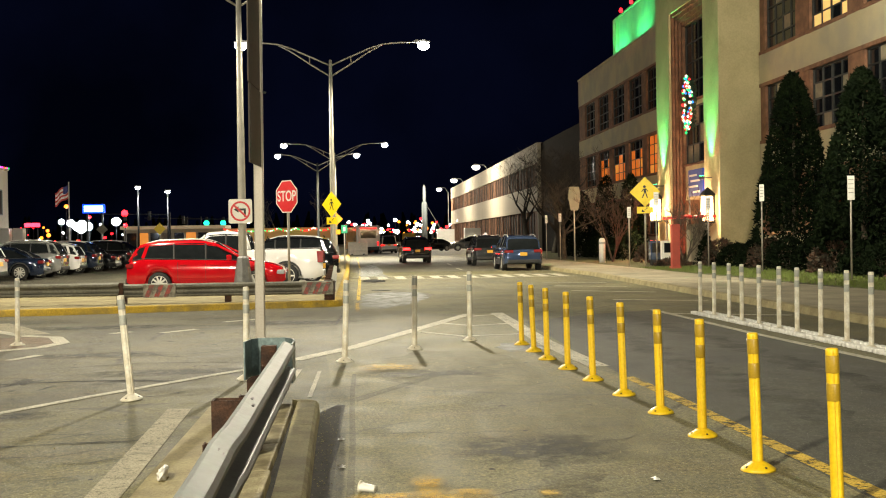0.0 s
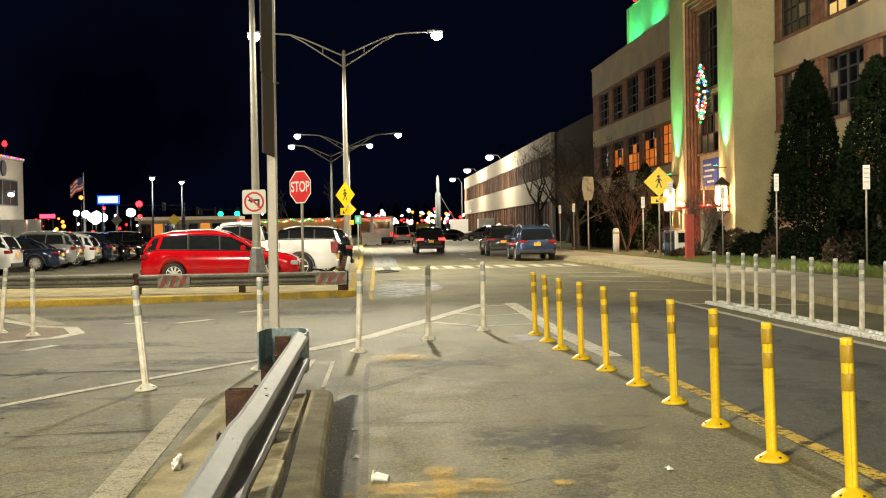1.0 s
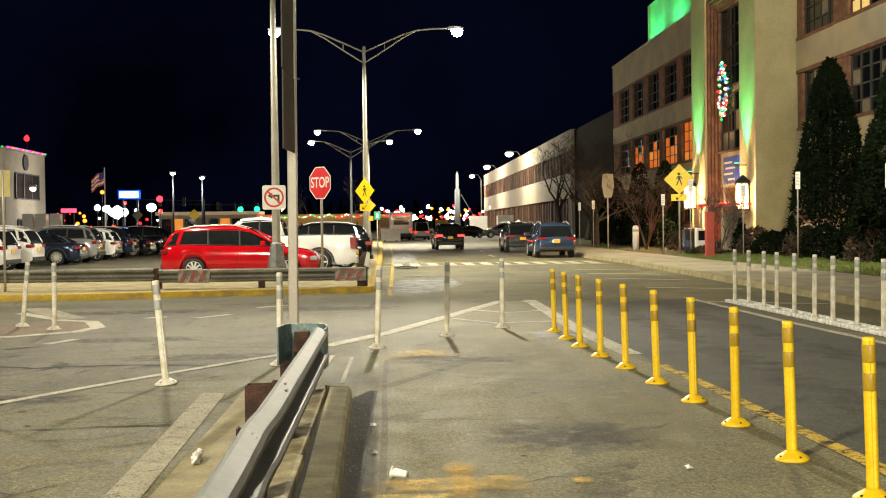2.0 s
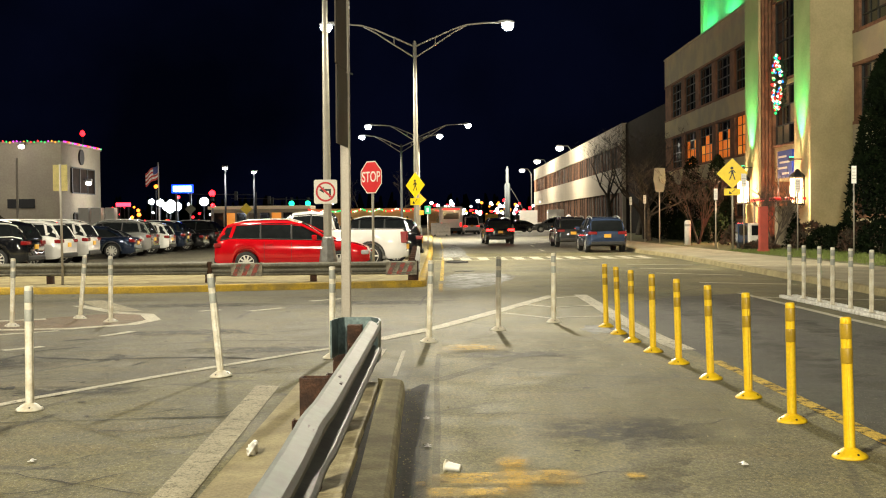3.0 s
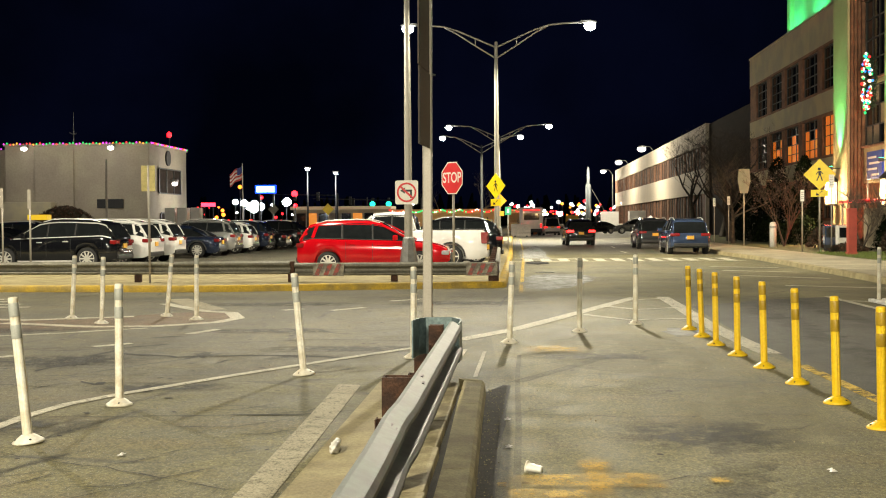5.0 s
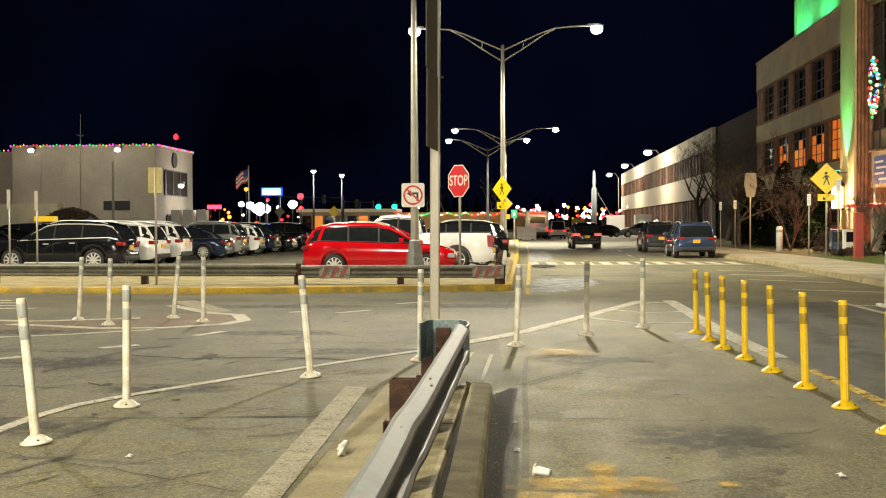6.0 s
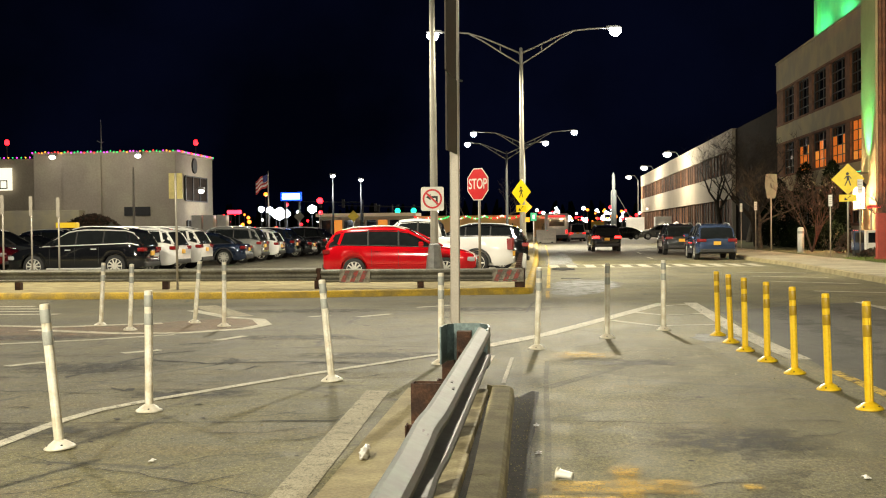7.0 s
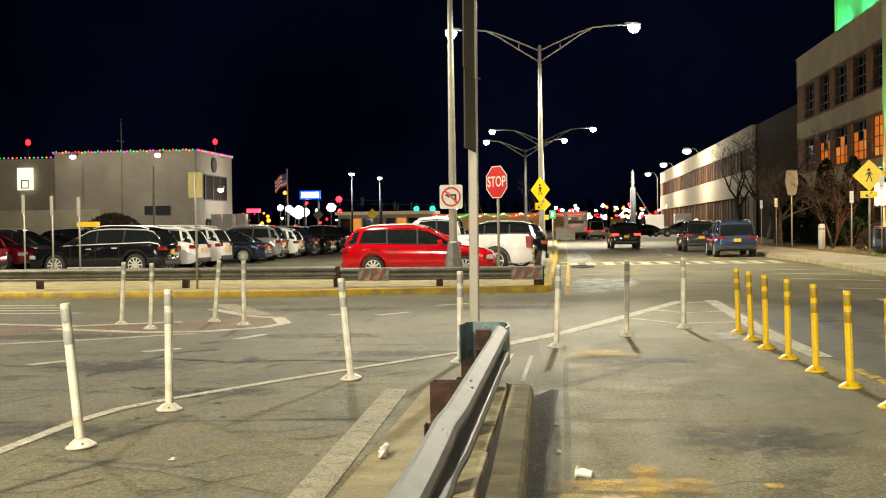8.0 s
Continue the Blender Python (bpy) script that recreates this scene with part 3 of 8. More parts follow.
M_PALEWORN = worn_paint("pale_worn_asphalt", (0.3, 0.275, 0.16), None, 0.2, 0.6, 1.6, 0.75, 0.2)
stain([(-0.1, 24.6), (0.75, 26.0), (1.5, 27.9), (2.3, 32.0), (1.5, 34.0), (0.84, 34.9), (0.0, 31.5), (-0.2, 27.5)], M_SPILL, "pale wet spill on the asphalt")
stain([(0.1, 44.5), (1.6, 44.2), (1.2, 50), (1.3, 58), (1.0, 74), (0.5, 66), (0.0, 60), (-0.1, 50)], M_SPILL, "pale splash on the asphalt past the crosswalk", 0.0095)
stain([(1.85, 16.2), (2.2, 15.6), (2.7, 15.5), (2.75, 16.1), (2.3, 16.9)], M_SPILL, "small pale stain beside the yellow posts", 0.0062)
stain([(1.3, 9.9), (1.6, 10.5), (2.1, 11.1), (2.5, 10.2), (2.35, 8.6), (2.0, 7.4), (1.7, 8.1), (1.5, 8.8)], M_PALEWORN, "pale worn patch in the asphalt", 0.0045)
stain([(0.2, 14.8), (1.2, 16.4), (2.0, 15.2), (2.3, 12.2), (1.4, 11.4), (0.3, 12.6)], M_PALEWORN, "pale worn patch in the asphalt", 0.0045)
M_PUDDLE = mat("dark_wet_asphalt", (0.008, 0.008, 0.009), 0.9, var=0.2, bump=0.0, matt=True)
rng = random.Random(12)
bm = B()
patch(bm, [(0.62 + 0.5 * math.cos(k * 0.4) * rng.uniform(0.8, 1.1), 43.0 + 1.6 * math.sin(k * 0.4) * rng.uniform(0.75, 1.1)) for k in range(15)], 0.0105)
structure("road_stain", bm, M_PUDDLE, "dark wet puddle round a manhole", "stain")
for x, y, r in ((0.6, 43.0, 0.42), (0.75, 35.2, 0.3)):
    bm = B()
    lathe(bm, [(r, 0), (r, 0.012), (r - 0.05, 0.014), (r - 0.06, 0.01), (0.01, 0.012)], 24)
    ob = part("manhole_cover", bm, M_DARK, label="round dark iron manhole cover")
    tagged(ob, category="manhole").location = (x, y, 0)


# ---------------------------------------------------------------- delineator posts
def delineator(height, plastic, band, label, group):
    """Round flexible post with two reflective bands on a domed base."""
    t = thing("delineator_post", None, label, "delineator", group)
    bm = B()
    lathe(bm, [(0.115, 0), (0.115, 0.012), (0.1, 0.025), (0.062, 0.05), (0.042, 0.062), (0.03, 0.064)], 20)
    base = part("base", bm, plastic, t, smooth=True)
    for k in range(4):
        a = k * math.pi / 2 + 0.5
        bm = B()
        lathe(bm, [(0.009, 0), (0.009, 0.012), (0.005, 0.015)], 8, (0.088 * math.cos(a), 0.088 * math.sin(a), 0.022))
        part("bolt", bm, M_DARK, base)
    r = 0.036
    bm = B()
    prof = [(r * 0.9, 0.05), (r, 0.07), (r, 0.09), (r, height - 0.33), (r, height - 0.03), (r, height - 0.01), (r * 0.85, height), (r * 0.4, height + 0.002)]
    lathe(bm, prof, 48)
    # shallow grooves down the tube
    for v in bm.verts:
        a = math.atan2(v.co.y, v.co.x)
        if 0.08 < v.co.z < height - 0.02:
            f = 1 - 0.3 * max(0, math.cos(4 * a)) ** 8
            v.co.x, v.co.y = v.co.x * f, v.co.y * f
    part("post", bm, plastic, t, smooth=True)
    for z in (height - 0.14, height - 0.30):
        bm = B()
        lathe(bm, [(r + 0.0015, z), (r + 0.0025, z + 0.003), (r + 0.0025, z + 0.097), (r + 0.0015, z + 0.1)], 18)
        part("reflective_band", bm, band, t, "reflective band", smooth=True)
    return t


def rows_of(proto, spots):
    first = True
    for x, y, lx, ly in spots:
        m = Matrix.Translation((x, y, 0.002)) @ Matrix.Rotation(radians(lx), 4, "Y") @ Matrix.Rotation(radians(ly), 4, "X") @ Matrix.Rotation((x * 7.7 + y * 3.1) % 1.5, 4, "Z")
        if first:
            proto.matrix_basis, first = m, False
        else:
            copy_thing(proto, m)


rows_of(delineator(0.92, M_POST_Y, M_BAND_Y, "yellow plastic delineator post with amber bands", "yellow delineator row"),
        [(2.40, 16.54, -1.2, 0), (2.42, 15.53, -2.2, 1), (2.43, 14.49, -1.0, 0), (2.49, 13.39, -0.8, 0), (2.56, 12.28, -1.5, 0),
         (2.62, 11.09, -2.0, 1), (2.67, 9.91, -1.5, 0), (2.68, 8.72, -1.2, 1), (2.65, 7.40, -1.8, 0), (2.72, 6.30, -1.6, 0), (2.76, 5.1, -1, 0)])
rows_of(delineator(1.06, M_POST_W, M_BAND_G, "cream white plastic delineator post with grey bands", "white delineator posts"),
        [(-0.17, 14.76, 2.2, 0), (0.81, 16.22, 0.8, 0), (1.72, 17.41, 0.3, 0), (-2.28, 11.68, -5.0, 0), (-3.53, 9.69, 0.5, 0), (-3.6, 8.0, -5.5, 0), (-3.58, 6.36, -3.0, 0),
         (-5.32, 18.33, 0.6, 0), (-6.04, 19.04, 5.5, 0), (-6.67, 17.68, 2.2, 0), (-7.51, 18.57, 3.4, 0), (-1.27, 13.14, 0.6, 0)])
p = delineator(1.04, M_POST_W, M_BAND_G, "slim white plastic delineator post on a white strip", "white delineator row")
rows_of(p, [(6.74 + (i % 3) * 0.02 + max(0, i - 4) * 0.02, 21.96 - i * 0.805, 0.3, 0) for i in range(14)])
for i in range(26):
    bm = B()
    box(bm, (6.6, 0, 0), (6.92, 0.43, 0.035), 0.01)
    for k in range(3):
        # raised teeth along both edges
        for x0 in (6.58, 6.83):
            box(bm, (x0, 0.03 + k * 0.14, 0), (x0 + 0.11, 0.11 + k * 0.14, 0.062), 0.012)
    ob = part("kerb_strip", bm, M_SEPARATOR, label="low white plastic lane separator")
    tagged(ob, category="lane separator", group="white lane separators").location = (0.01 * i * 0.4, 21.7 - i * 0.46, 0.004)


# ---------------------------------------------------------------- crash barriers
WBEAM = [(0, .157), (.018, .157), (.088, .124), (.106, .102), (.106, .08), (.09, .06), (.018, .024), (.004, 0), (.006, -.03),
         (.02, -.06), (.092, -.084), (.108, -.1), (.108, -.118), (.09, -.136), (.014, -.155), (0, -.157)]


def beam(bm, p0, p1, z, flip=1, pieces=1):
    """A W-shaped steel beam from p0 to p1, its waves facing right of the way (flip=-1: left)."""
    a, b = Vector((*p0, 0)), Vector((*p1, 0))
    d = (b - a).normalized()
    s = Vector((d.y, -d.x, 0)) * flip
    prof = WBEAM + [(x - 0.006, h * 0.985) for x, h in WBEAM[::-1]]
    rings = []
    for k in range(pieces + 1):
        c = a + (b - a) * k / pieces
        rings.append([bm.verts.new(c + s * x + Vector((0, 0, z + h))) for x, h in prof])
    n = len(prof)
    for r0, r1 in zip(rings, rings[1:]):
        for k in range(n):
            bm.faces.new((r0[k], r0[(k + 1) % n], r1[(k + 1) % n], r1[k]))
    bm.faces.new(rings[0][::-1])
    bm.faces.new(rings[-1])
    return bm


def rail_post(t, x, y, h=0.72, material=None, block=True, face=1):
    bm = B()
    for a, b in (((-0.075, -0.05), (-0.067, 0.05)), ((0.067, -0.05), (0.075, 0.05)), ((-0.067, -0.004), (0.067, 0.004))):
        box(bm, (a[0] + x, a[1] + y, 0), (b[0] + x, b[1] + y, h))
    part("post", bm, material or M_RUST, t, "rusty steel post")
    if block:
        bm = B()
        box(bm, (x + face * 0.08, y - 0.07, h - 0.34), (x + face * 0.2, y + 0.07, h - 0.03), 0.004)
        part("spacer_block", bm, M_RUST, t)


t = thing("guardrail", (0, 0, 0), "galvanised steel guardrail on rusty posts over a kerb", "guardrail")
bm = B()
beam(bm, (-0.662, -6), (-0.667, 10.4), 0.512, 1, 70)
for v in bm.verts:
    # knocked lap joint
    v.co.x -= 0.015 * math.exp(-((v.co.y - 5.35) / 0.25) ** 2)
    v.co.z += 0.012 * math.exp(-((v.co.y - 4.9) / 0.3) ** 2)
part("beam", bm, M_GALV, t, smooth=True).data.set_sharp_from_angle(angle=radians(24))
for y in (10.0, 8.1, 6.2, 4.3, 2.4):
    rail_post(t, -0.76, y, 0.5, None, False)
bm = B()
box(bm, (-1.0, 7.84, 0.02), (-0.985, 7.98, 0.5))
box(bm, (-0.985, 7.84, 0.02), (-0.72, 7.852, 0.5))
box(bm, (-0.985, 7.97, 0.02), (-0.72, 7.98, 0.5))
part("anchor_post", bm, M_RUST, t, "rusty channel post")
bm = B()
# flared terminal cup at the end of the beam
ring = [(-0.585, 10.3), (-0.575, 10.62), (-0.6, 10.85), (-0.68, 11.0), (-0.95, 11.02), (-1.02, 10.92), (-1.05, 10.6)]
o = ring + [(-1.035, 10.6), (-1.005, 10.91), (-0.945, 11.005), (-0.69, 10.985), (-0.615, 10.84), (-0.59, 10.62), (-0.6, 10.3)]
prism(bm, o, 0.3, 0.655, "z")
part("end_wing", bm, M_TEAL, t, "teal grey flared end shoe")
for x, y, z in ((-0.625, 6.76, 0.655), (-0.6, 6.55, 0.645), (-0.648, 5.95, 0.53), (-0.648, 5.80, 0.50), (-0.625, 5.1, 0.655), (-0.6, 5.05, 0.645)):
    bm = B()
    box(bm, (x - 0.008, y - 0.035, z - 0.014), (x + 0.008, y + 0.035, z + 0.008), 0.004)
    part("bolt_slot", bm, M_DARK, t)
bm = B()
box(bm, (-0.9, 10.72, 0.0), (-0.76, 10.86, 0.6), 0.006)
part("end_post", bm, M_RUST, t, "rusty post inside the end shoe")
bm = B()
box(bm, (-1.13, 11.7, 0), (-1.0, 11.85, 0.3), 0.004)
part("stub_post", bm, M_RUST, t)


def far_rail(name, p0, p1, step, label, h=0.72, ends=True, face=1):
    t = thing(name, (0, 0, 0), label, "guardrail")
    bm = B()
    beam(bm, p0, p1, h - 0.17 + 0.15, face, 4)
    part("beam", bm, M_GALV_DULL, t)
    a, b = Vector((*p0, 0)), Vector((*p1, 0))
    n = max(1, round((b - a).length / step))
    d = (b - a).normalized()
    s = Vector((d.y, -d.x, 0)) * face
    for k in range(n + 1):
        c = a + (b - a) * k / n - s * 0.1 + Vector((0, 0, 0.15))
        bm = B()
        box(bm, (c.x - 0.075, c.y - 0.075, c.z - 0.15), (c.x + 0.075, c.y + 0.075, c.z + h - 0.02), 0.006)
        part("post", bm, M_RUST, t)
    return t


far_rail("guardrail", (-5.5, 27.35), (-0.6, 27.3), 2.4, "dull steel guardrail along the median", 0.475)
far_rail("guardrail", (-40, 28.2), (-5.55, 27.2), 3.83, "dull steel guardrail beside the parking lot", 0.52)
far_rail("guardrail", (-0.6, 27.5), (-0.9, 48), 1.9, "steel guardrail along the parking lot side", 0.5)
M_REDREF = mat("red_reflective_sheet", (0.42, 0.045, 0.03), 0.5, var=0.4, scale=8, second=(0.12, 0.06, 0.04))
M_WHITEREF = mat("scuffed_white_sheet", (0.36, 0.33, 0.25), 0.6, var=0.4, scale=6, second=(0.14, 0.12, 0.085))
for x0 in (-5.0, -1.3):
    t = thing("hazard_panel", (x0, 27.2, 0.29), "scuffed red and white striped panel on the guardrail", "hazard panel")
    bm = B()
    box(bm, (0, 0, 0), (0.75, 0.03, 0.31), 0.004)
    part("board", bm, M_WHITEREF, t)
    for k in range(3):
        bm = B()
        prism(bm, [(0.03 + k * 0.22, 0.02), (0.14 + k * 0.22, 0.02), (0.26 + k * 0.22, 0.29), (0.15 + k * 0.22, 0.29)], -0.004, 0.0, "y")
        part("stripe", bm, M_REDREF, t)


# ---------------------------------------------------------------- signs
M_STOP = mat("red_sign_sheet", (0.62, 0.02, 0.025), 0.4, var=0.08, bump=0.0, emit=None)
M_SIGNW = mat("white_sign_sheet", (0.78, 0.76, 0.7), 0.4, var=0.08, bump=0.0)
M_SIGNY = mat("yellow_sign_sheet", (0.85, 0.62, 0.01), 0.4, var=0.08, bump=0.0)
M_SIGNO = mat("orange_sign_sheet", (0.85, 0.38, 0.02), 0.4, var=0.08, bump=0.0)
M_BLACK = mat("black_sign_ink", (0.015, 0.015, 0.015), 0.5, var=0.1, bump=0.0)
M_GREEN = mat("green_sign_sheet", (0.02, 0.32, 0.16), 0.4, var=0.08, bump=0.0)
M_SIGNGREY = mat("bare_sign_back", (0.17, 0.165, 0.13), 0.5, 0.3, var=0.15)


def plate(parent, name, outline, material, y=0.0, th=0.004, label=""):
    bm = B()
    prism(bm, outline, y - th, y, "y")
    return part(name, bm, material, parent, label)


def ngon(n, r, rot=0.0):
    return [(r * math.cos(rot + k * math.tau / n), r * math.sin(rot + k * math.tau / n)) for k in range(n)]


def shift(o, x, z):
    return [(a + x, b + z) for a, b in o]


def letters(text, size, parent, material, place, label=""):
    cu = bpy.data.curves.new("letters", "FONT")
    cu.body, cu.size, cu.align_x, cu.align_y, cu.extrude, cu.offset = text, size, "CENTER", "CENTER", 0.002, size * 0.012
    tmp = bpy.data.objects.new("letters", cu)
    scene.collection.objects.link(tmp)
    bpy.context.view_layer.update()
    me = bpy.data.meshes.new_from_object(tmp.evaluated_get(bpy.context.evaluated_depsgraph_get()))
    bpy.data.objects.remove(tmp)
    me.materials.clear()
    me.materials.append(material)
    ob = new("lettering", me)
    ob.parent = parent
    ob.matrix_basis = Matrix.Translation(place) @ Matrix.Rotation(radians(90), 4, "X") @ Matrix.Diagonal((0.8, 1, 1, 1))
    return tagged(ob, label)


def post_at(t, h, r=0.03, material=None, lean=0.0):
    bm = B()
    tube(bm, [(0, 0, 0), (lean, 0, h)], r, 10)
    return part("post", bm, material or M_SIGNPOST, t, smooth=True)


def walker(parent, s, z, y):
    """The walking figure of a crossing sign, as a plain pictogram."""
    bm = B()
    prism(bm, shift(ngon(10, 0.075 * s), -0.02 * s, z + 0.27 * s), y - 0.003, y, "y")
    prism(bm, [(-0.07 * s, z + 0.16 * s), (0.05 * s, z + 0.18 * s), (0.07 * s, z - 0.05 * s), (-0.05 * s, z - 0.05 * s)], y - 0.003, y, "y")
    for a, b in (((-0.02, -0.04), (-0.14, -0.32)), ((0.04, -0.04), (0.13, -0.32)), ((-0.06, 0.15), (-0.17, 0.0)), ((0.05, 0.16), (0.15, 0.02))):
        dx = 0.028 * s
        prism(bm, [(a[0] * s - dx, z + a[1] * s), (a[0] * s + dx, z + a[1] * s), (b[0] * s + dx, z + b[1] * s), (b[0] * s - dx, z + b[1] * s)], y - 0.0032, y, "y")
    return part("pictogram", bm, M_BLACK, parent, "black walking figure pictogram")


def crossing_sign(m, top, s, label, arrow_dir=-1):
    """Yellow diamond with a figure, and an arrow plate below it."""
    t = thing("pedestrian_crossing_sign", m, label, "traffic sign")
    post_at(t, top, 0.04)
    zc = top - s * 0.7071 - 0.02
    dia = plate(t, "diamond_panel", shift(ngon(4, s * 0.7071 + 0.03, 0), 0, zc), M_SIGNY, -0.05)
    walker(dia, s * 0.95, zc, -0.0545)
    za = zc - s * 0.7071 - 0.17
    ap = plate(t, "arrow_panel", shift([(-0.3 * s / 0.76, -0.15), (0.3 * s / 0.76, -0.15), (0.3 * s / 0.76, 0.15), (-0.3 * s / 0.76, 0.15)], 0, za), M_SIGNY, -0.05)
    bm = B()
    k = arrow_dir
    prism(bm, shift([(0.13 * k * -1, 0.09), (0.09 * k * -1, 0.11), (0.02 * k, 0.0), (-0.05 * k + 0.09 * k, -0.03)], 0, za), -0.058, -0.0545, "y")
    prism(bm, shift([(0.16 * k, -0.1), (0.0, -0.085), (0.13 * k, 0.035)], 0, za), -0.058, -0.0545, "y")
    part("arrow", bm, M_BLACK, ap)
    return t


t = thing("stop_sign", pose(-1.82, 31.25, 0.15, 0, 0, -46), "red octagonal stop sign on a steel post", "traffic sign")
post_at(t, 2.85, 0.035)
zc = 2.63
pl = plate(t, "panel", shift(ngon(8, 0.475, math.pi / 8), 0, zc), M_SIGNW, -0.045, 0.004)
red = plate(pl, "red_field", shift(ngon(8, 0.445, math.pi / 8), 0, zc), M_STOP, -0.0495, 0.002)
letters("STOP", 0.40, pl, M_SIGNW, (0, -0.054, zc), "white lettering")
bm = B()
lathe(bm, [(0.06, 0), (0.06, 0.02), (0.04, 0.1), (0.03, 0.1)], 10)
part("post_base", bm, M_CONC, t)

t = thing("turn_prohibition_sign", pose(-3.3, 33.22, 2.0, 0, 0, -4), "square white turn prohibition sign on a lamp pole", "traffic sign")
corner = [(cx + 0.06 * math.cos(q * math.pi / 8 + a0), cz + 0.06 * math.sin(q * math.pi / 8 + a0)) for cx, cz, a0 in ((0.28, 0.74, 0), (-0.28, 0.74, math.pi / 2), (-0.28, 0.16, math.pi), (0.28, 0.16, 1.5 * math.pi)) for q in range(5)]
pl = plate(t, "panel", corner, M_SIGNW, -0.03)
bm = B()
o = shift(ngon(28, 0.29), 0, 0.45)
i_ = shift(ngon(28, 0.235), 0, 0.45)
for k in range(28):
    q = [o[k], o[(k + 1) % 28], i_[(k + 1) % 28], i_[k]]
    prism(bm, q, -0.039, -0.0345, "y")
prism(bm, shift([(-0.2, 0.15), (-0.16, 0.19), (0.2, -0.15), (0.16, -0.19)], 0, 0.45), -0.041, -0.0345, "y")
part("ring", bm, M_STOP, pl, "red ring and slash")
bm = B()
prism(bm, shift([(0.1, -0.17), (0.16, -0.17), (0.16, 0.08), (-0.05, 0.08), (-0.05, 0.02), (0.1, 0.02)], 0, 0.45), -0.037, -0.0345, "y")
prism(bm, shift([(-0.05, 0.14), (-0.05, -0.04), (-0.19, 0.05)], 0, 0.45), -0.037, -0.0345, "y")
part("arrow", bm, M_BLACK, pl)

crossing_sign(pose(-0.98, 49.4, 0.15, 0, 0, -42), 3.52, 0.76, "yellow diamond pedestrian crossing sign by the lamp pole")
t = thing("pedestrian_crossing_sign", pose(-0.97, 53.5, 0.15, 0, 0, 10), "orange tinted pedestrian crossing sign seen behind another", "traffic sign")
post_at(t, 2.7, 0.035)
d2 = plate(t, "diamond_panel", shift(ngon(4, 0.33), 0.05, 2.4), M_SIGNO, -0.05)
plate(t, "arrow_panel", shift([(-0.2, -0.11), (0.2, -0.11), (0.2, 0.11), (-0.2, 0.11)], 0.05, 1.8), M_SIGNO, -0.05)
crossing_sign(pose(13.1, 50.8, 0.15, 0, 0, -16), 4.05, 0.92, "large yellow diamond pedestrian crossing sign with arrow plate")
t = thing("street_sign", pose(-0.55, 56, 0.15, 0, 0, 0), "small green sign with a white mark on a thin post", "traffic sign")
post_at(t, 2.15, 0.03)
pl = plate(t, "panel", [(-0.15, 1.75), (0.15, 1.75), (0.15, 2.15), (-0.15, 2.15)], M_GREEN, -0.04)
plate(pl, "mark", [(-0.05, 1.85), (0.05, 1.85), (0.05, 2.05), (-0.05, 2.05)], M_SIGNW, -0.0445, 0.002)

# sign pole behind the barrier with panels seen nearly edge-on
t = thing("sign_pole", pose(-1.02, 12.1, 0, 0, 0.35, 0), "square steel sign pole with two weathered panels", "sign pole")
bm = B()
box(bm, (-0.05, -0.05, 0), (0.05, 0.05, 6.2), 0.012)
part("post", bm, M_SIGNPOST, t)
for z0, z1 in ((2.36, 3.14), (3.155, 5.6)):
    bm = B()
    box(bm, (-0.008, -0.374, z0), (0.008, 0.374, z1), 0.003, Matrix.Translation((-0.004 if z0 > 3 else 0.002, -0.43, 0)) @ Matrix.Rotation(radians(-3.5), 4, "Z"))
    p = part("panel", bm, M_SIGN_BACK, t, "weathered brown sign panel")
bm = B()
tube(bm, [(0.05, 0, 3.15), (0.085, 0, 3.14)], 0.012, 8)
part("bolt", bm, M_GALV, t)


def small_sign(x, y, top, w, h, label, kind=0, material=None, z0=0.15, rz=-10):
    """A slim post with a narrow plate on top."""
    t = thing("parking_sign", pose(x, y, z0, 0, 0, rz), label, "parking sign")
    post_at(t, top, 0.028)
    pl = plate(t, "panel", [(-w / 2, top - h), (w / 2, top - h), (w / 2, top), (-w / 2, top)], material or M_SIGNW, -0.03)
    if kind:
        for k in range(4):
            z = top - 0.1 - k * h / 5.5
            plate(pl, "text_bar", [(-w * 0.36, z - 0.014), (w * 0.36, z - 0.014), (w * 0.36, z), (-w * 0.36, z)], M_GREEN if kind == 2 else M_SIGNGREY, -0.0345, 0.002)
    return t


small_sign(14.71, 40.36, 3.2, 0.17, 0.62, "white parking sign plate on a slim steel post", 1)
small_sign(14.31, 32.0, 3.05, 0.2, 0.7, "white parking sign plate with dark text bars", 1)
small_sign(15.0, 47.6, 3.0, 0.22, 0.55, "narrow sign plate on a slim steel post", 1)
small_sign(13.5, 50.4, 3.35, 0.22, 0.6, "narrow white sign plate on a slim post", 1)
small_sign(12.45, 51.2, 2.72, 0.16, 0.5, "small white sign plate on a slim post", 1)
small_sign(12.3, 68, 2.8, 0.17, 0.5, "small white sign plate on a slim post", 1)
small_sign(11.8, 70, 2.75, 0.15, 0.5, "slim post with a small green and white plate", 2)
t = thing("traffic_sign", pose(12.5, 64.5, 0.15, 0, 0, 4), "bare back of a pentagonal sign on a post", "traffic sign")
post_at(t, 4.2, 0.04)
plate(t, "panel", [(-0.22, 2.9), (0.22, 2.9), (0.36, 3.6), (0.3, 4.25), (-0.3, 4.25), (-0.36, 3.6)], M_SIGNGREY, -0.05)

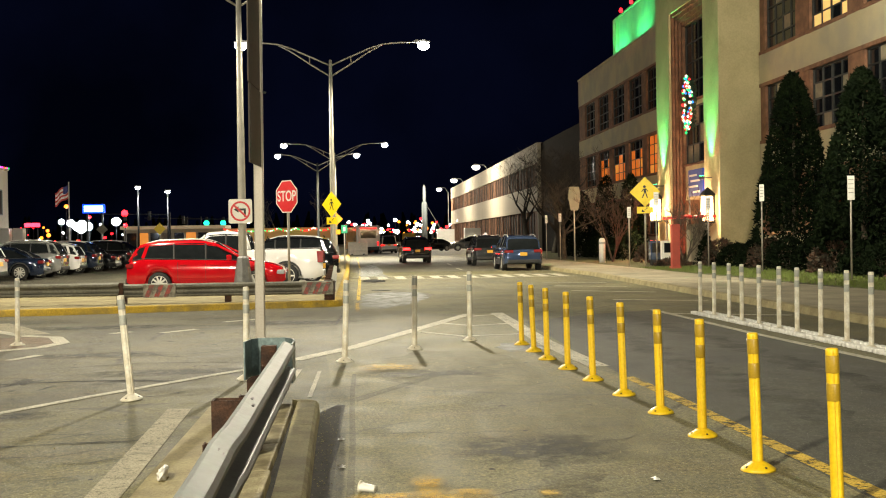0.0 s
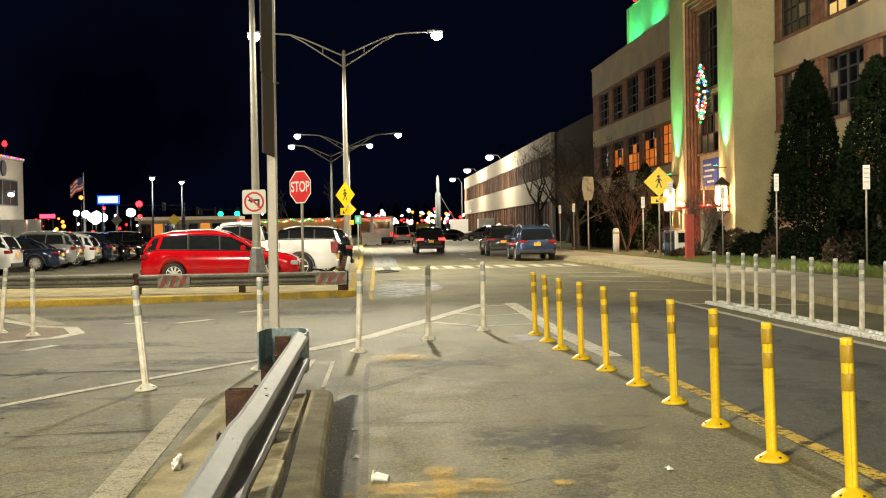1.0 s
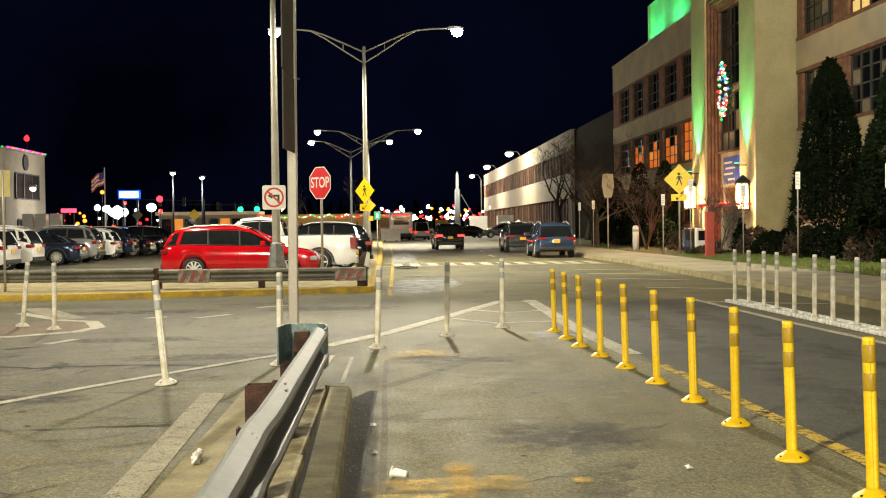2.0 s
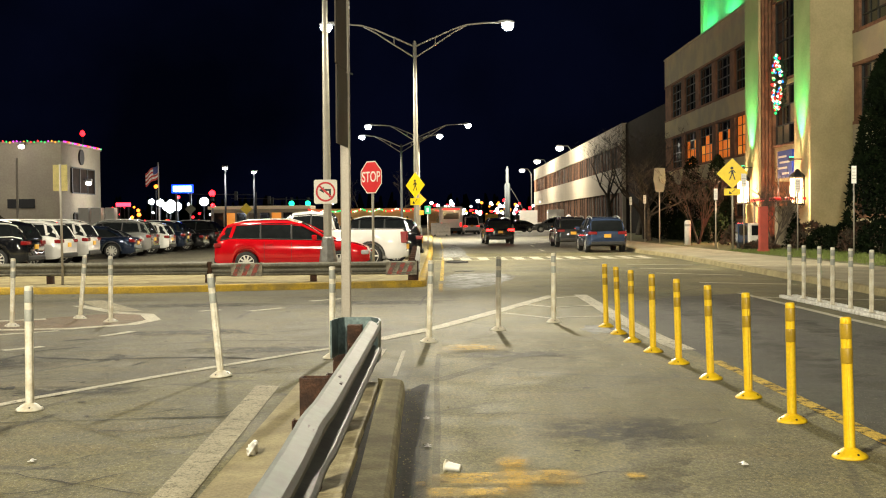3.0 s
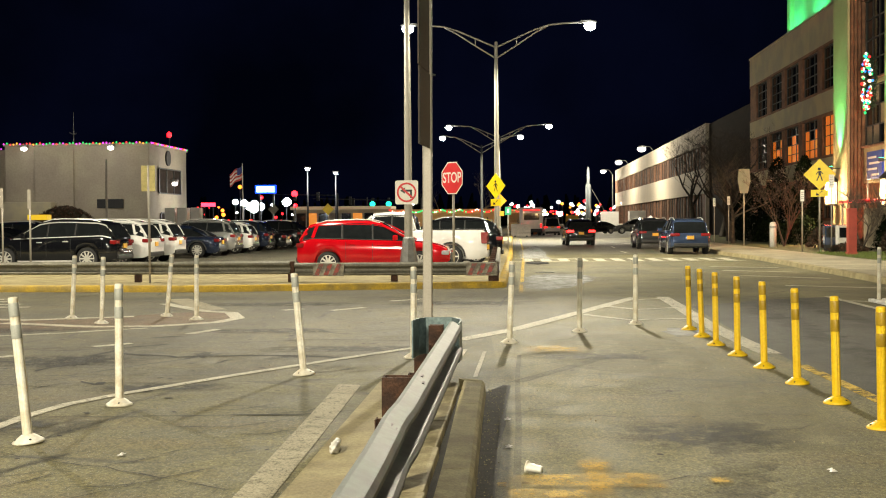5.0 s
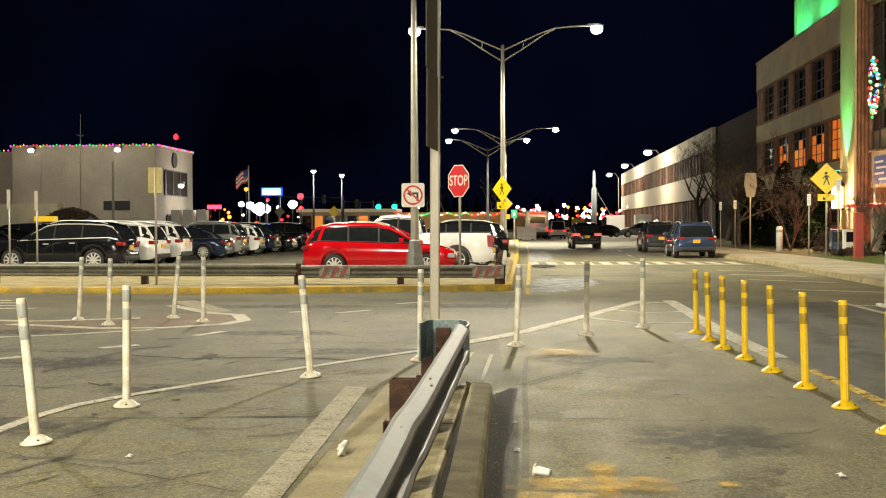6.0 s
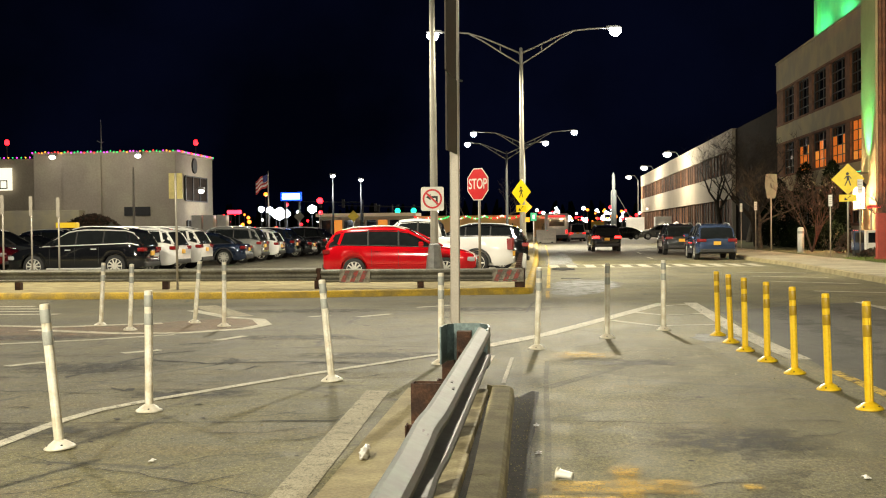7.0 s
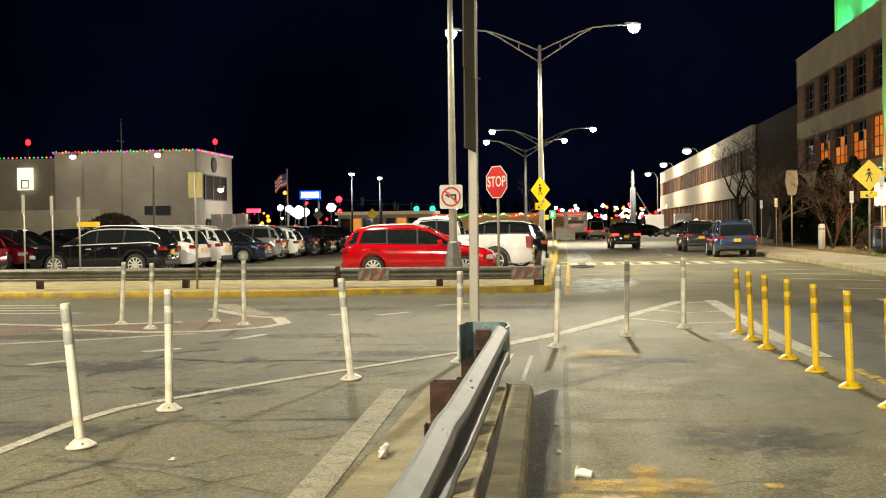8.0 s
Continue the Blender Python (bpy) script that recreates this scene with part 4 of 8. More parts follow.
# ---------------------------------------------------------------- street lamps
def lamp_head(t, x, z, side, power, lens=True):
    bm = B()
    prism(bm, [(x - side * 0.35, z + 0.03), (x - side * 0.3, z + 0.09), (x + side * 0.12, z + 0.1), (x + side * 0.36, z + 0.03), (x + side * 0.36, z - 0.005), (x - side * 0.35, z - 0.01)], -0.15, 0.15, "y")
    head = part("lamp_head", bm, M_SOFFIT, t, "grey street lamp head")
    bm = B()
    c = x + side * 0.08
    # lens made oversized: the lamp's bloom is put into its shape
    lathe(bm, [(0.2, 0), (0.26, -0.08), (0.24, -0.2), (0.14, -0.3), (0.05, -0.33)], 14, (c, 0, z - 0.01))
    part("lens", bm, M_LED, head, "glowing lamp lens", True)
    return c


def street_lamp(x, y, z0, fork, span, rise, power, label, base=True, arms=(1, -1), colour=STREET, bare=False, metal=None, short=0.0):
    """Tapered aluminium pole with truss arms that curve up and outwards."""
    t = thing("street_lamp", pose(x, y, z0, 0, 0, 0), label, "street lamp", "street lamps along the median")
    bm = B()
    tube(bm, [(0, 0, 0), (0, 0, 0.9), (0, 0, 4.5), (0, 0, fork + 0.7), (0, 0, fork + 0.75)], [0.13, 0.125, 0.105, 0.075, 0.02], 14)
    part("pole", bm, metal or M_POLE, t, smooth=True)
    if base:
        bm = B()
        prism(bm, ngon(8, 0.36, math.pi / 8), 0, 0.16, "z")
        part("plinth", bm, M_CONC, t, "concrete plinth")
        bm = B()
        tube(bm, [(0, 0, 0.16), (0, 0, 0.3), (0, 0, 0.95), (0, 0, 1.0)], [0.27, 0.26, 0.17, 0.13], 8)
        part("base_cover", bm, M_SOFFIT, t, "grey tapered base cover")
    for s in arms:
        reach = span if s > 0 else span - short
        bm = B()
        up_ = [(0, 0, fork + 0.48), (s * 0.9, 0, fork + 0.88), (s * 1.7, 0, fork + 1.23), (s * 2.3, 0, fork + 1.42), (s * 3.0, 0, fork + 1.48), (s * (reach - 0.3), 0, fork + 1.5)]
        lo_ = [(0, 0, fork), (s * 0.9, 0, fork + 0.56), (s * 1.7, 0, fork + 1.09), (s * 2.25, 0, fork + 1.38)]
        tube(bm, up_, 0.038, 8)
        tube(bm, lo_, 0.034, 8)
        tube(bm, [(s * 0.9, 0, fork + 0.56), (s * 0.9, 0, fork + 0.88)], 0.025, 6)
        part("arm", bm, M_POLE, t, smooth=True)
        c = lamp_head(t, s * reach, fork + 1.48, s, power)
        if y > 0 and not bare:
            lamp("SPOT", (x + c, y, z0 + fork + 0.9), power, colour, size=0.14, cone=150, blend=0.5)
        else:
            lamp("POINT", (x + c, y, z0 + fork + 0.9), power, colour, size=0.14)
    return t


street_lamp(-3.28, 33.45, 0.15, 8.23, 4.0, 1, POWER * 0.8, "tall aluminium street lamp with grey base cover")
street_lamp(-0.98, 50.0, 0.15, 8.55, 4.0, 1, POWER * 1.7, "tall aluminium twin arm street lamp on the median", short=0.22)
street_lamp(-1.6, 93.0, 0.1, 7.8, 4.0, 1, POWER * 3.2, "aluminium twin arm street lamp farther along the median")
street_lamp(-3.2, 99.0, 0.1, 7.4, 3.3, 1, POWER * 0.9, "slim twin arm street lamp farther along the median", metal=M_MUNTIN)
street_lamp(-11.7, -4.2, 0.0, 9.1, 4.0, 1, 14000, "tall aluminium street lamp beside the road", arms=(1,))
# unseen lamp and spot added to brighten the tower face and right wing
street_lamp(16.4, 30.0, 0.15, 8.3, 4.0, 1, 300, "added unseen street lamp on the lawn edge", arms=(-1,), bare=True)
lamp("SPOT", (12.3, 30.0, 9.3), 4500, STREET, (16.5, 50, 2.5), 0.14, 135, 0.5)
# long throw of the first twin lamp towards the junction
for x in (-7.3, 0.8):
    lamp("SPOT", (x, 33.3, 9.3), 12000 if x > 0 else 4500, STREET, (x * 0.6, 4.0, 0.5), 0.18 if x > 0 else 0.4, 62, 0.95)
# frontal fill: unseen lamp added to brighten posts, signs and kerb faces
street_lamp(5.0, -42.0, 0.0, 8.3, 4.0, 1, 21000, "added unseen twin arm street lamp behind the camera")
# lamp added out of view to fill the car sides with light
street_lamp(-22.0, 27.0, 0.0, 8.3, 4.0, 1, 6500, "added unseen street lamp beside the parking lot", arms=(1,), bare=True)


def lot_lamp(x, y, h, label, power=2500, colour=COOL):
    t = thing("parking_lot_lamp", (x, y, 0), label, "street lamp", "parking lot lamps")
    bm = B()
    tube(bm, [(0, 0, 0), (0, 0, h)], [0.11, 0.07], 10)
    part("pole", bm, M_DARK, t, smooth=True)
    bm = B()
    box(bm, (-0.28, -0.2, h), (0.28, 0.2, h + 0.16), 0.03)
    head = part("lamp_head", bm, M_SOFFIT, t)
    bm = B()
    lathe(bm, [(0.2, 0), (0.26, -0.06), (0.22, -0.16), (0.1, -0.22)], 14, (0, 0, h))
    part("lens", bm, M_LED, head, "glowing lamp lens", True)
    lamp("SPOT", (x, y - 1.2, h - 0.3), power, colour, size=0.2, cone=168)


lot_lamp(-20.9, 112, 7.0, "tall slim parking lot lamp glowing white")
lot_lamp(-19.7, 122, 7.0, "slim parking lot lamp glowing white")


# ---------------------------------------------------------------- long office building
def window(parent, x, y0, y1, z0, z1, cols, rows, lit, depth=0.22):
    """Steel window set into an opening of a wall that faces -x: frame, bars and panes."""
    w = thing("window", None)
    w.parent = parent
    bm = B()
    xf = x + depth
    for a, b in (((y0, z0), (y1, z0 + 0.07)), ((y0, z1 - 0.07), (y1, z1)), ((y0, z0), (y0 + 0.07, z1)), ((y1 - 0.07, z0), (y1, z1))):
        box(bm, (xf - 0.04, a[0], a[1]), (xf + 0.05, b[0], b[1]))
    part("frame", bm, M_MUNTIN, w)
    bm = B()
    for c in range(1, cols):
        y = y0 + (y1 - y0) * c / cols
        k = 0.05 if c == cols // 2 else 0.028
        box(bm, (xf - 0.02, y - k, z0), (xf + 0.03, y + k, z1))
    for r in range(1, rows):
        z = z0 + (z1 - z0) * r / rows
        box(bm, (xf - 0.025, y0, z - 0.028), (xf + 0.025, y1, z + 0.028))
    part("glazing_grid", bm, M_MUNTIN, w)
    for c in range(cols):
        for r in range(rows):
            ya, yb = y0 + (y1 - y0) * c / cols, y0 + (y1 - y0) * (c + 1) / cols
            za, zb = z0 + (z1 - z0) * r / rows, z0 + (z1 - z0) * (r + 1) / rows
            bm = B()
            box(bm, (xf + 0.03, ya, za), (xf + 0.036, yb, zb))
            part("pane", bm, lit(c, r), w)
    bm = B()
    box(bm, (x - 0.06, y0 - 0.05, z0 - 0.1), (xf, y1 + 0.05, z0), 0.01)
    part("sill", bm, M_BRICK, w)
    return w


def dark(c, r):
    return M_GLASS


def blinds(k):
    def f(c, r):
        v = (c * 7 + r * 13 + k * 5) % 11
        return M_BLIND if v < 2 else M_GLASS
    return f


def warm(k, share=8, m=None):
    def f(c, r):
        v = (c * 7 + r * 5 + k * 3) % 10
        return (m or M_LIT) if v < share else M_GLASS
    return f


def glow_rows(k):
    def f(c, r):
        return M_GLASS if k > 1 and (r == 3 or (r == 2 and (c + k) % 2)) else (M_LIT if (c * 3 + r * 5 + k) % 7 else M_LIT3)
    return f


def wing(name, x, back, y0, y1, top, bands, windows, label):
    """A wall with storeys: plain stucco belts and brick bands that hold the windows."""
    t = thing(name, None, label, "office building")
    zs = [0.0]
    for a, b in bands:
        bm = B()
        box(bm, (x, y0, zs[-1]), (x + 0.45, y1, a))
        part("wall_belt", bm, M_STUCCO, t, "beige stucco wall belt")
        zs.append(b)
    bm = B()
    box(bm, (x, y0, zs[-1]), (x + 0.45, y1, top))
    box(bm, (x - 0.07, y0, top), (x + 0.5, y1, top + 0.14))
    part("parapet", bm, M_STUCCO, t, "beige stucco parapet")
    for bi, (a, b) in enumerate(bands):
        edges = [y0]
        for wi, (wa, wb) in enumerate(windows):
            bm = B()
            box(bm, (x + 0.05, edges[-1], a), (x + 0.4, wa, b))
            part("brick_pier", bm, M_BRICK, t, "brown brick pier")
            edges.append(wb)
        bm = B()
        box(bm, (x + 0.05, edges[-1], a), (x + 0.4, y1, b))
        part("brick_pier", bm, M_BRICK, t)
        bm = B()
        box(bm, (x - 0.02, y0, b - 0.16), (x + 0.1, y1, b))
        box(bm, (x - 0.02, y0, a), (x + 0.1, y1, a + 0.14))
        part("brick_course", bm, M_BRICK, t)
    bm = B()
    box(bm, (x + 0.5, y0, 0), (back, y1, top - 0.4))
    part("body", bm, M_ROOF, t, "dark rooms and flat roof")
    return t


right_w = [(23.0, 26.6), (28.0, 31.6), (32.9, 36.5), (37.7, 41.3), (42.7, 46.4), (47.9, 51.6)]
rw = wing("office_building", 19.0, 32, 20, 52.2, 15.0, [(1.5, 4.3), (5.75, 8.55), (9.9, 12.7)], right_w, "beige three storey office wing with brick window bands")
for k, (a, b) in enumerate(right_w):
    window(rw, 19.0, a, b, 9.98, 12.6, 4, 4, warm(k, 7, M_LIT2) if k == 4 else (blinds(k) if k in (5, 3) else dark))
    window(rw, 19.0, a, b, 5.83, 8.42, 4, 4, blinds(k + 2))
    window(rw, 19.0, a, b, 1.58, 4.2, 4, 3, dark)
left_w = [(64.6, 68.2), (69.6, 73.2), (74.4, 78.2), (79.3, 83.2), (84.3, 88.0), (89.2, 93.0)]
lw = wing("office_building", 19.0, 32, 63.6, 95.4, 14.6, [(1.5, 4.2), (5.4, 8.15), (9.5, 12.45)], left_w, "beige three storey office wing with glowing orange windows")
for k, (a, b) in enumerate(left_w):
    window(lw, 19.0, a, b, 9.58, 12.3, 3, 4, dark)
    window(lw, 19.0, a, b, 5.48, 8.05, 3, 4, glow_rows(k) if k < 5 else dark)
    window(lw, 19.0, a, b, 1.58, 4.1, 3, 3, dark)

# entrance tower
tw = thing("entrance_tower", None, "tall limestone entrance tower with recessed brick window bay", "tower")
X0 = 17.1
bm = B()
box(bm, (X0, 52.4, 0), (19.6, 54.8, 17.6), 0.04)
part("pilaster", bm, M_TOWER, tw)
bm = B()
box(bm, (X0, 60.8, 0), (19.6, 63.5, 17.6), 0.04)
part("pilaster", bm, M_TOWER, tw)
bm = B()
box(bm, (X0 + 0.01, 54.8, 13.5), (19.6, 60.8, 17.55), 0.0)
part("lintel", bm, M_TOWER, tw)
bm = B()
box(bm, (19.6, 52.6, 0), (30, 63.3, 17.4))
part("body", bm, M_TOWER, tw)
for k in range(4):
    bm = B()
    d = 0.12 + k * 0.13
    w = 0.2
    box(bm, (X0 + d, 54.8 + k * w, 0), (19.6, 54.8 + (k + 1) * w, 13.5))
    part("brick_reveal", bm, M_BRICK, tw)
    bm = B()
    box(bm, (X0 + d, 60.8 - (k + 1) * w, 0), (19.6, 60.8 - k * w, 13.5))
    part("brick_reveal", bm, M_BRICK, tw)
    bm = B()
    box(bm, (X0 + d, 54.8 + (k + 1) * w, 13.5 - (k + 1) * w), (19.6, 60.8 - (k + 1) * w, 13.5 - k * w))
    part("brick_reveal", bm, M_BRICK, tw)
window(tw, X0 + 0.5, 55.6, 60.0, 8.6, 12.7, 4, 4, dark)
window(tw, X0 + 0.5, 55.6, 60.0, 5.3, 8.3, 4, 3, warm(3, 4, M_BLIND))
bm = B()
box(bm, (X0 + 0.6, 55.6, 3.4), (19.6, 60.0, 5.3), 0.02)
part("spandrel", bm, M_TOWER, tw)
bm = B()
box(bm, (X0 + 0.6, 55.6, 8.3), (19.6, 60.0, 8.6), 0.02)
part("spandrel", bm, M_TOWER, tw)
dr = thing("entrance_door", None)
dr.parent = tw
bm = B()
box(bm, (X0 + 1.4, 55.76, 0.15), (X0 + 1.5, 59.84, 3.4))
part("door_glass", bm, M_LIT2, dr, "lit glass doors")
bm = B()
for y in (55.76, 57.0, 57.75, 58.5, 59.74):
    box(bm, (X0 + 1.34, y, 0.15), (X0 + 1.4, y + 0.1, 3.4))
box(bm, (X0 + 1.34, 55.76, 2.4), (X0 + 1.4, 59.84, 2.52))
part("door_frame", bm, M_MUNTIN, dr)
M_REDPILLAR = mat("red_pillar_paint", (0.4, 0.06, 0.035), 0.6, var=0.2, scale=4, fine=30, bump=0.1)
M_BLUE = mat("blue_sign_sheet", (0.006, 0.03, 0.3), 0.4, var=0.1, bump=0.0)
sg = thing("entrance_sign", (X0 - 0.02, 0, 0), "blue entrance sign with white text bars", "sign")
bm = B()
box(bm, (0.0, 55.0, 3.5), (0.1, 57.4, 4.85), 0.01)
sgp = part("panel", bm, M_BLUE, sg)
for k, (a, b) in enumerate(((55.9, 57.2), (55.4, 57.0), (55.8, 57.3), (55.5, 56.6))):
    bm = B()
    box(bm, (-0.012, a, 4.5 - k * 0.28), (-0.002, b, 4.6 - k * 0.28))
    part("text_bar", bm, M_SIGNW, sgp)
for y in (55.1, 57.4):
    bm = B()
    box(bm, (0.02, y - 0.04, 0.15), (0.08, y + 0.04, 3.5))
    part("bracket", bm, M_SOFFIT, sg)
t = thing("entrance_pillar", (13.1, 46.0, 0.15), "square red painted pillar beside the entrance", "pillar")
bm = B()
box(bm, (-0.16, -0.16, 0), (0.16, 0.16, 1.85), 0.015)
part("shaft", bm, M_REDPILLAR, t)
bm = B()
box(bm, (-0.2, -0.2, 0), (0.2, 0.2, 0.12), 0.015)
part("foot", bm, M_REDPILLAR, t)
# canopy with a red light along its edge
M_REDGLOW = glowing("red_glow", (1.0, 0.03, 0.03), 1.6)
cp = thing("canopy", (0, 0, 0), "small red lit canopy over the entrance", "canopy")
bm = B()
box(bm, (15.6, 53.0, 2.36), (X0 + 0.02, 57.0, 2.48), 0.02)
part("roof", bm, M_STOP, cp)
bm = B()
box(bm, (15.58, 53.05, 2.34), (15.6, 56.95, 2.36))
part("light_strip", bm, M_REDGLOW, cp)
for y in (53.2, 56.8):
    bm = B()
    tube(bm, [(15.75, y, 0.15), (15.75, y, 2.36)], 0.05, 10)
    part("post", bm, M_SIGNPOST, cp)
lamp("POINT", (15.7, 59.6, 1.3), 150, (1, 0.06, 0.05), size=0.3)
# penthouse on the roof
ph = thing("roof_penthouse", None, "stucco roof penthouse washed in green light", "penthouse")
bm = B()
box(bm, (21.5, 63.6, 14.0), (28, 92, 19.15), 0.03)
part("wall", bm, M_STUCCO, ph)
bm = B()
box(bm, (21.4, 63.55, 19.15), (28.1, 92.1, 19.3), 0.02)
part("coping", bm, M_STUCCO, ph)
bm = B()
box(bm, (21.25, 91.0, 14.0), (21.52, 92.05, 19.15), 0.02)
part("corner_pier", bm, M_TOWER, ph)
# green up-lights on the tower and the penthouse
GREEN = (0.05, 1.0, 0.32)
M_GREENGLOW = glowing("green_lens", GREEN, 12)


def uplight(x, y, z, aim, power, cone=60):
    t = thing("floodlight", (x, y, z), "small dark floodlight with a green lens", "floodlight", "green floodlights")
    bm = B()
    box(bm, (-0.1, -0.12, -0.2), (0.1, 0.12, -0.03), 0.02)
    h = part("housing", bm, M_DARK, t)
    bm = B()
    box(bm, (-0.08, -0.1, -0.03), (0.08, 0.1, -0.02))
    part("lens", bm, M_GREENGLOW, h)
    bm = B()
    tube(bm, [(0, 0, -0.12), (0.6, 0, -0.12)], 0.025, 6)
    part("bracket", bm, M_DARK, t)
    lamp("SPOT", (x, y, z + 0.02), power, GREEN, aim, 0.08, cone, 0.8)


uplight(16.6, 53.6, 4.4, (16.98, 53.6, 9), 3600, 52)
uplight(16.6, 62.1, 4.4, (16.98, 62.1, 9), 3900, 52)
for y in (69, 76, 83, 89.5):
    uplight(20.0, y, 14.75, (21.6, y, 18.2), 1900, 130)

M_LANT = glowing("lantern_glass", (1.0, 0.62, 0.3), 9)


def lantern(y, z):
    t = thing("wall_lantern", (16.75, y, z), "large bright wall lantern with dark cage", "wall lantern", "wall lanterns")
    bm = B()
    prism(bm, ngon(6, 0.3), 0.0, 1.15, "z")
    part("glass", bm, M_LANT, t)
    for k in range(6):
        a = k * math.tau / 6
        bm = B()
        tube(bm, [(0.32 * math.cos(a), 0.32 * math.sin(a), -0.05), (0.34 * math.cos(a), 0.34 * math.sin(a), 1.25)], 0.022, 6)
        part("cage_bar", bm, M_DARK, t)
    bm = B()
    tube(bm, [(0, 0, 1.2), (0, 0, 1.28), (0, 0, 1.6)], [0.38, 0.36, 0.04], 6)
    part("cap", bm, M_DARK, t)
    bm = B()
    prism(bm, ngon(6, 0.36), -0.1, -0.03, "z")
    part("base", bm, M_DARK, t)
    bm = B()
    box(bm, (0.2, -0.05, -0.1), (0.4, 0.05, 1.2))
    part("bracket", bm, M_DARK, t)
    lamp("POINT", (16.2, y, z + 0.6), 1300, (1, 0.66, 0.34), size=0.25)


lantern(62.6, 2.4)
lantern(53.2, 2.2)

# wreath of small lights in the tower window
M_BULBS = [glowing("bulb_red", (1, 0.02, 0.02), 2.2), glowing("bulb_green", (0.01, 0.8, 0.2), 1.4), glowing("bulb_white", (1, 0.8, 0.6), 2.2), glowing("bulb_blue", (0.02, 0.25, 1), 1.6)]
M_NEEDLE = mat("dark_wreath_needles", (0.02, 0.06, 0.025), 0.8, var=0.4)
wr = thing("wreath", (X0 + 0.2, 57.6, 8.3), "large oval wreath with coloured lights on the window bay", "wreath")
bm = B()
rng = random.Random(11)
for i in range(500):
    a, r = rng.uniform(0, math.tau), rng.gauss(1, 0.12)
    p = Vector((rng.gauss(0, 0.08), 0.6 * r * math.cos(a), 1.15 * r * math.sin(a)))
    d = Vector((rng.uniform(-1, 1), rng.uniform(-1, 1), rng.uniform(-1, 1))) * 0.2
    tube(bm, [p, p + d], [0.03, 0.004], 4, False)
part("garland", bm, M_NEEDLE, wr)
for i in range(110):
    a, r = i / 110 * math.tau * 5.0, rng.gauss(1, 0.16)
    bm = B()
    lathe(bm, [(0.02, -0.07), (0.075, 0), (0.02, 0.07)], 6, (-0.18 + rng.gauss(0, 0.05), 0.6 * r * math.cos(a), 1.15 * r * math.sin(a)))
    part("light_bulb", bm, M_BULBS[(0, 2, 1, 0, 2, 1, 3)[i % 7]], wr)

# red obstruction lamps on the roof
for x, y, z in ((21.8, 88.0, 19.7), (21.8, 91.4, 19.7)):
    t = thing("warning_lamp", (x, y, z), "small red roof warning lamp", "warning lamp")
    bm = B()
    tube(bm, [(0, 0, -0.4), (0, 0, 0)], 0.04, 8)
    part("stem", bm, M_DARK, t)
    bm = B()
    lathe(bm, [(0.1, 0), (0.16, 0.12), (0.13, 0.28), (0.05, 0.36)], 12)
    part("globe", bm, glowing("red_lamp_globe", (1, 0.008, 0.012), 9), t, smooth=True)

# ---------------------------------------------------------------- far wing with lit wall
M_FARWALL = mat("pale_stucco", (0.52, 0.46, 0.36), 0.9, var=0.1, scale=0.3, fine=8, bump=0.1)
fw = thing("office_building", None, "long low pale wing with pilaster windows, lit from its eaves", "office building")
FX, FY0, FY1 = 19.0, 118.0, 226.0
bm = B()
box(bm, (FX, FY0, 0), (FX + 0.4, FY1, 1.0))
part("wall_belt", bm, M_FARWALL, fw)
bm = B()
box(bm, (FX, FY0, 4.3), (FX + 0.4, FY1, 6.9))
part("wall_belt", bm, M_FARWALL, fw)
bm = B()
box(bm, (FX, FY0, 9.3), (FX + 0.4, FY1, 11.4))
part("wall_belt", bm, M_FARWALL, fw)
bm = B()
box(bm, (FX, FY0 - 0.4, 0), (FX + 30, FY0, 11.4))
part("end_wall", bm, M_FARWALL, fw)
bm = B()
box(bm, (FX + 1.2, FY0, 0), (FX + 30, FY1, 11.0))
part("end_wall", bm, M_FARWALL, fw)
for z0, z1 in ((1.0, 4.3), (6.9, 9.3)):
    y = FY0 + 2
    while y < FY1 - 8:
        gap = 7.2
        for j in range(3):
            bm = B()
            box(bm, (FX + 0.3, y + j * 2.2, z0), (FX + 0.36, y + j * 2.2 + 1.9, z1))
            part("window_pane", bm, M_FARGLASS, fw)
            bm = B()
            box(bm, (FX + 0.22, y + j * 2.2 + 1.9, z0), (FX + 0.38, y + j * 2.2 + 2.2, z1))
            part("brick_pier", bm, M_BRICK, fw)
        bm = B()
        box(bm, (FX + 0.15, y + 6.6, z0), (FX + 0.4, y + gap + 0.0, z1))
        part("brick_pier", bm, M_BRICK, fw)
        y += gap
    bm = B()
    box(bm, (FX + 0.02, FY0, z0), (FX + 0.4, FY0 + 2, z1))
    part("brick_pier", bm, M_BRICK, fw)
    bm = B()
    box(bm, (FX + 0.02, y, z0), (FX + 0.4, FY1, z1))
    part("brick_pier", bm, M_BRICK, fw)
# near-black brick block fills the gap between the wings
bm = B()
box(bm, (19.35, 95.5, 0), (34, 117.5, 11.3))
tagged(part("wall_link", bm, M_LINK_BRICK, None, "dark brick link between the wings"), category="wall", kind="structure")
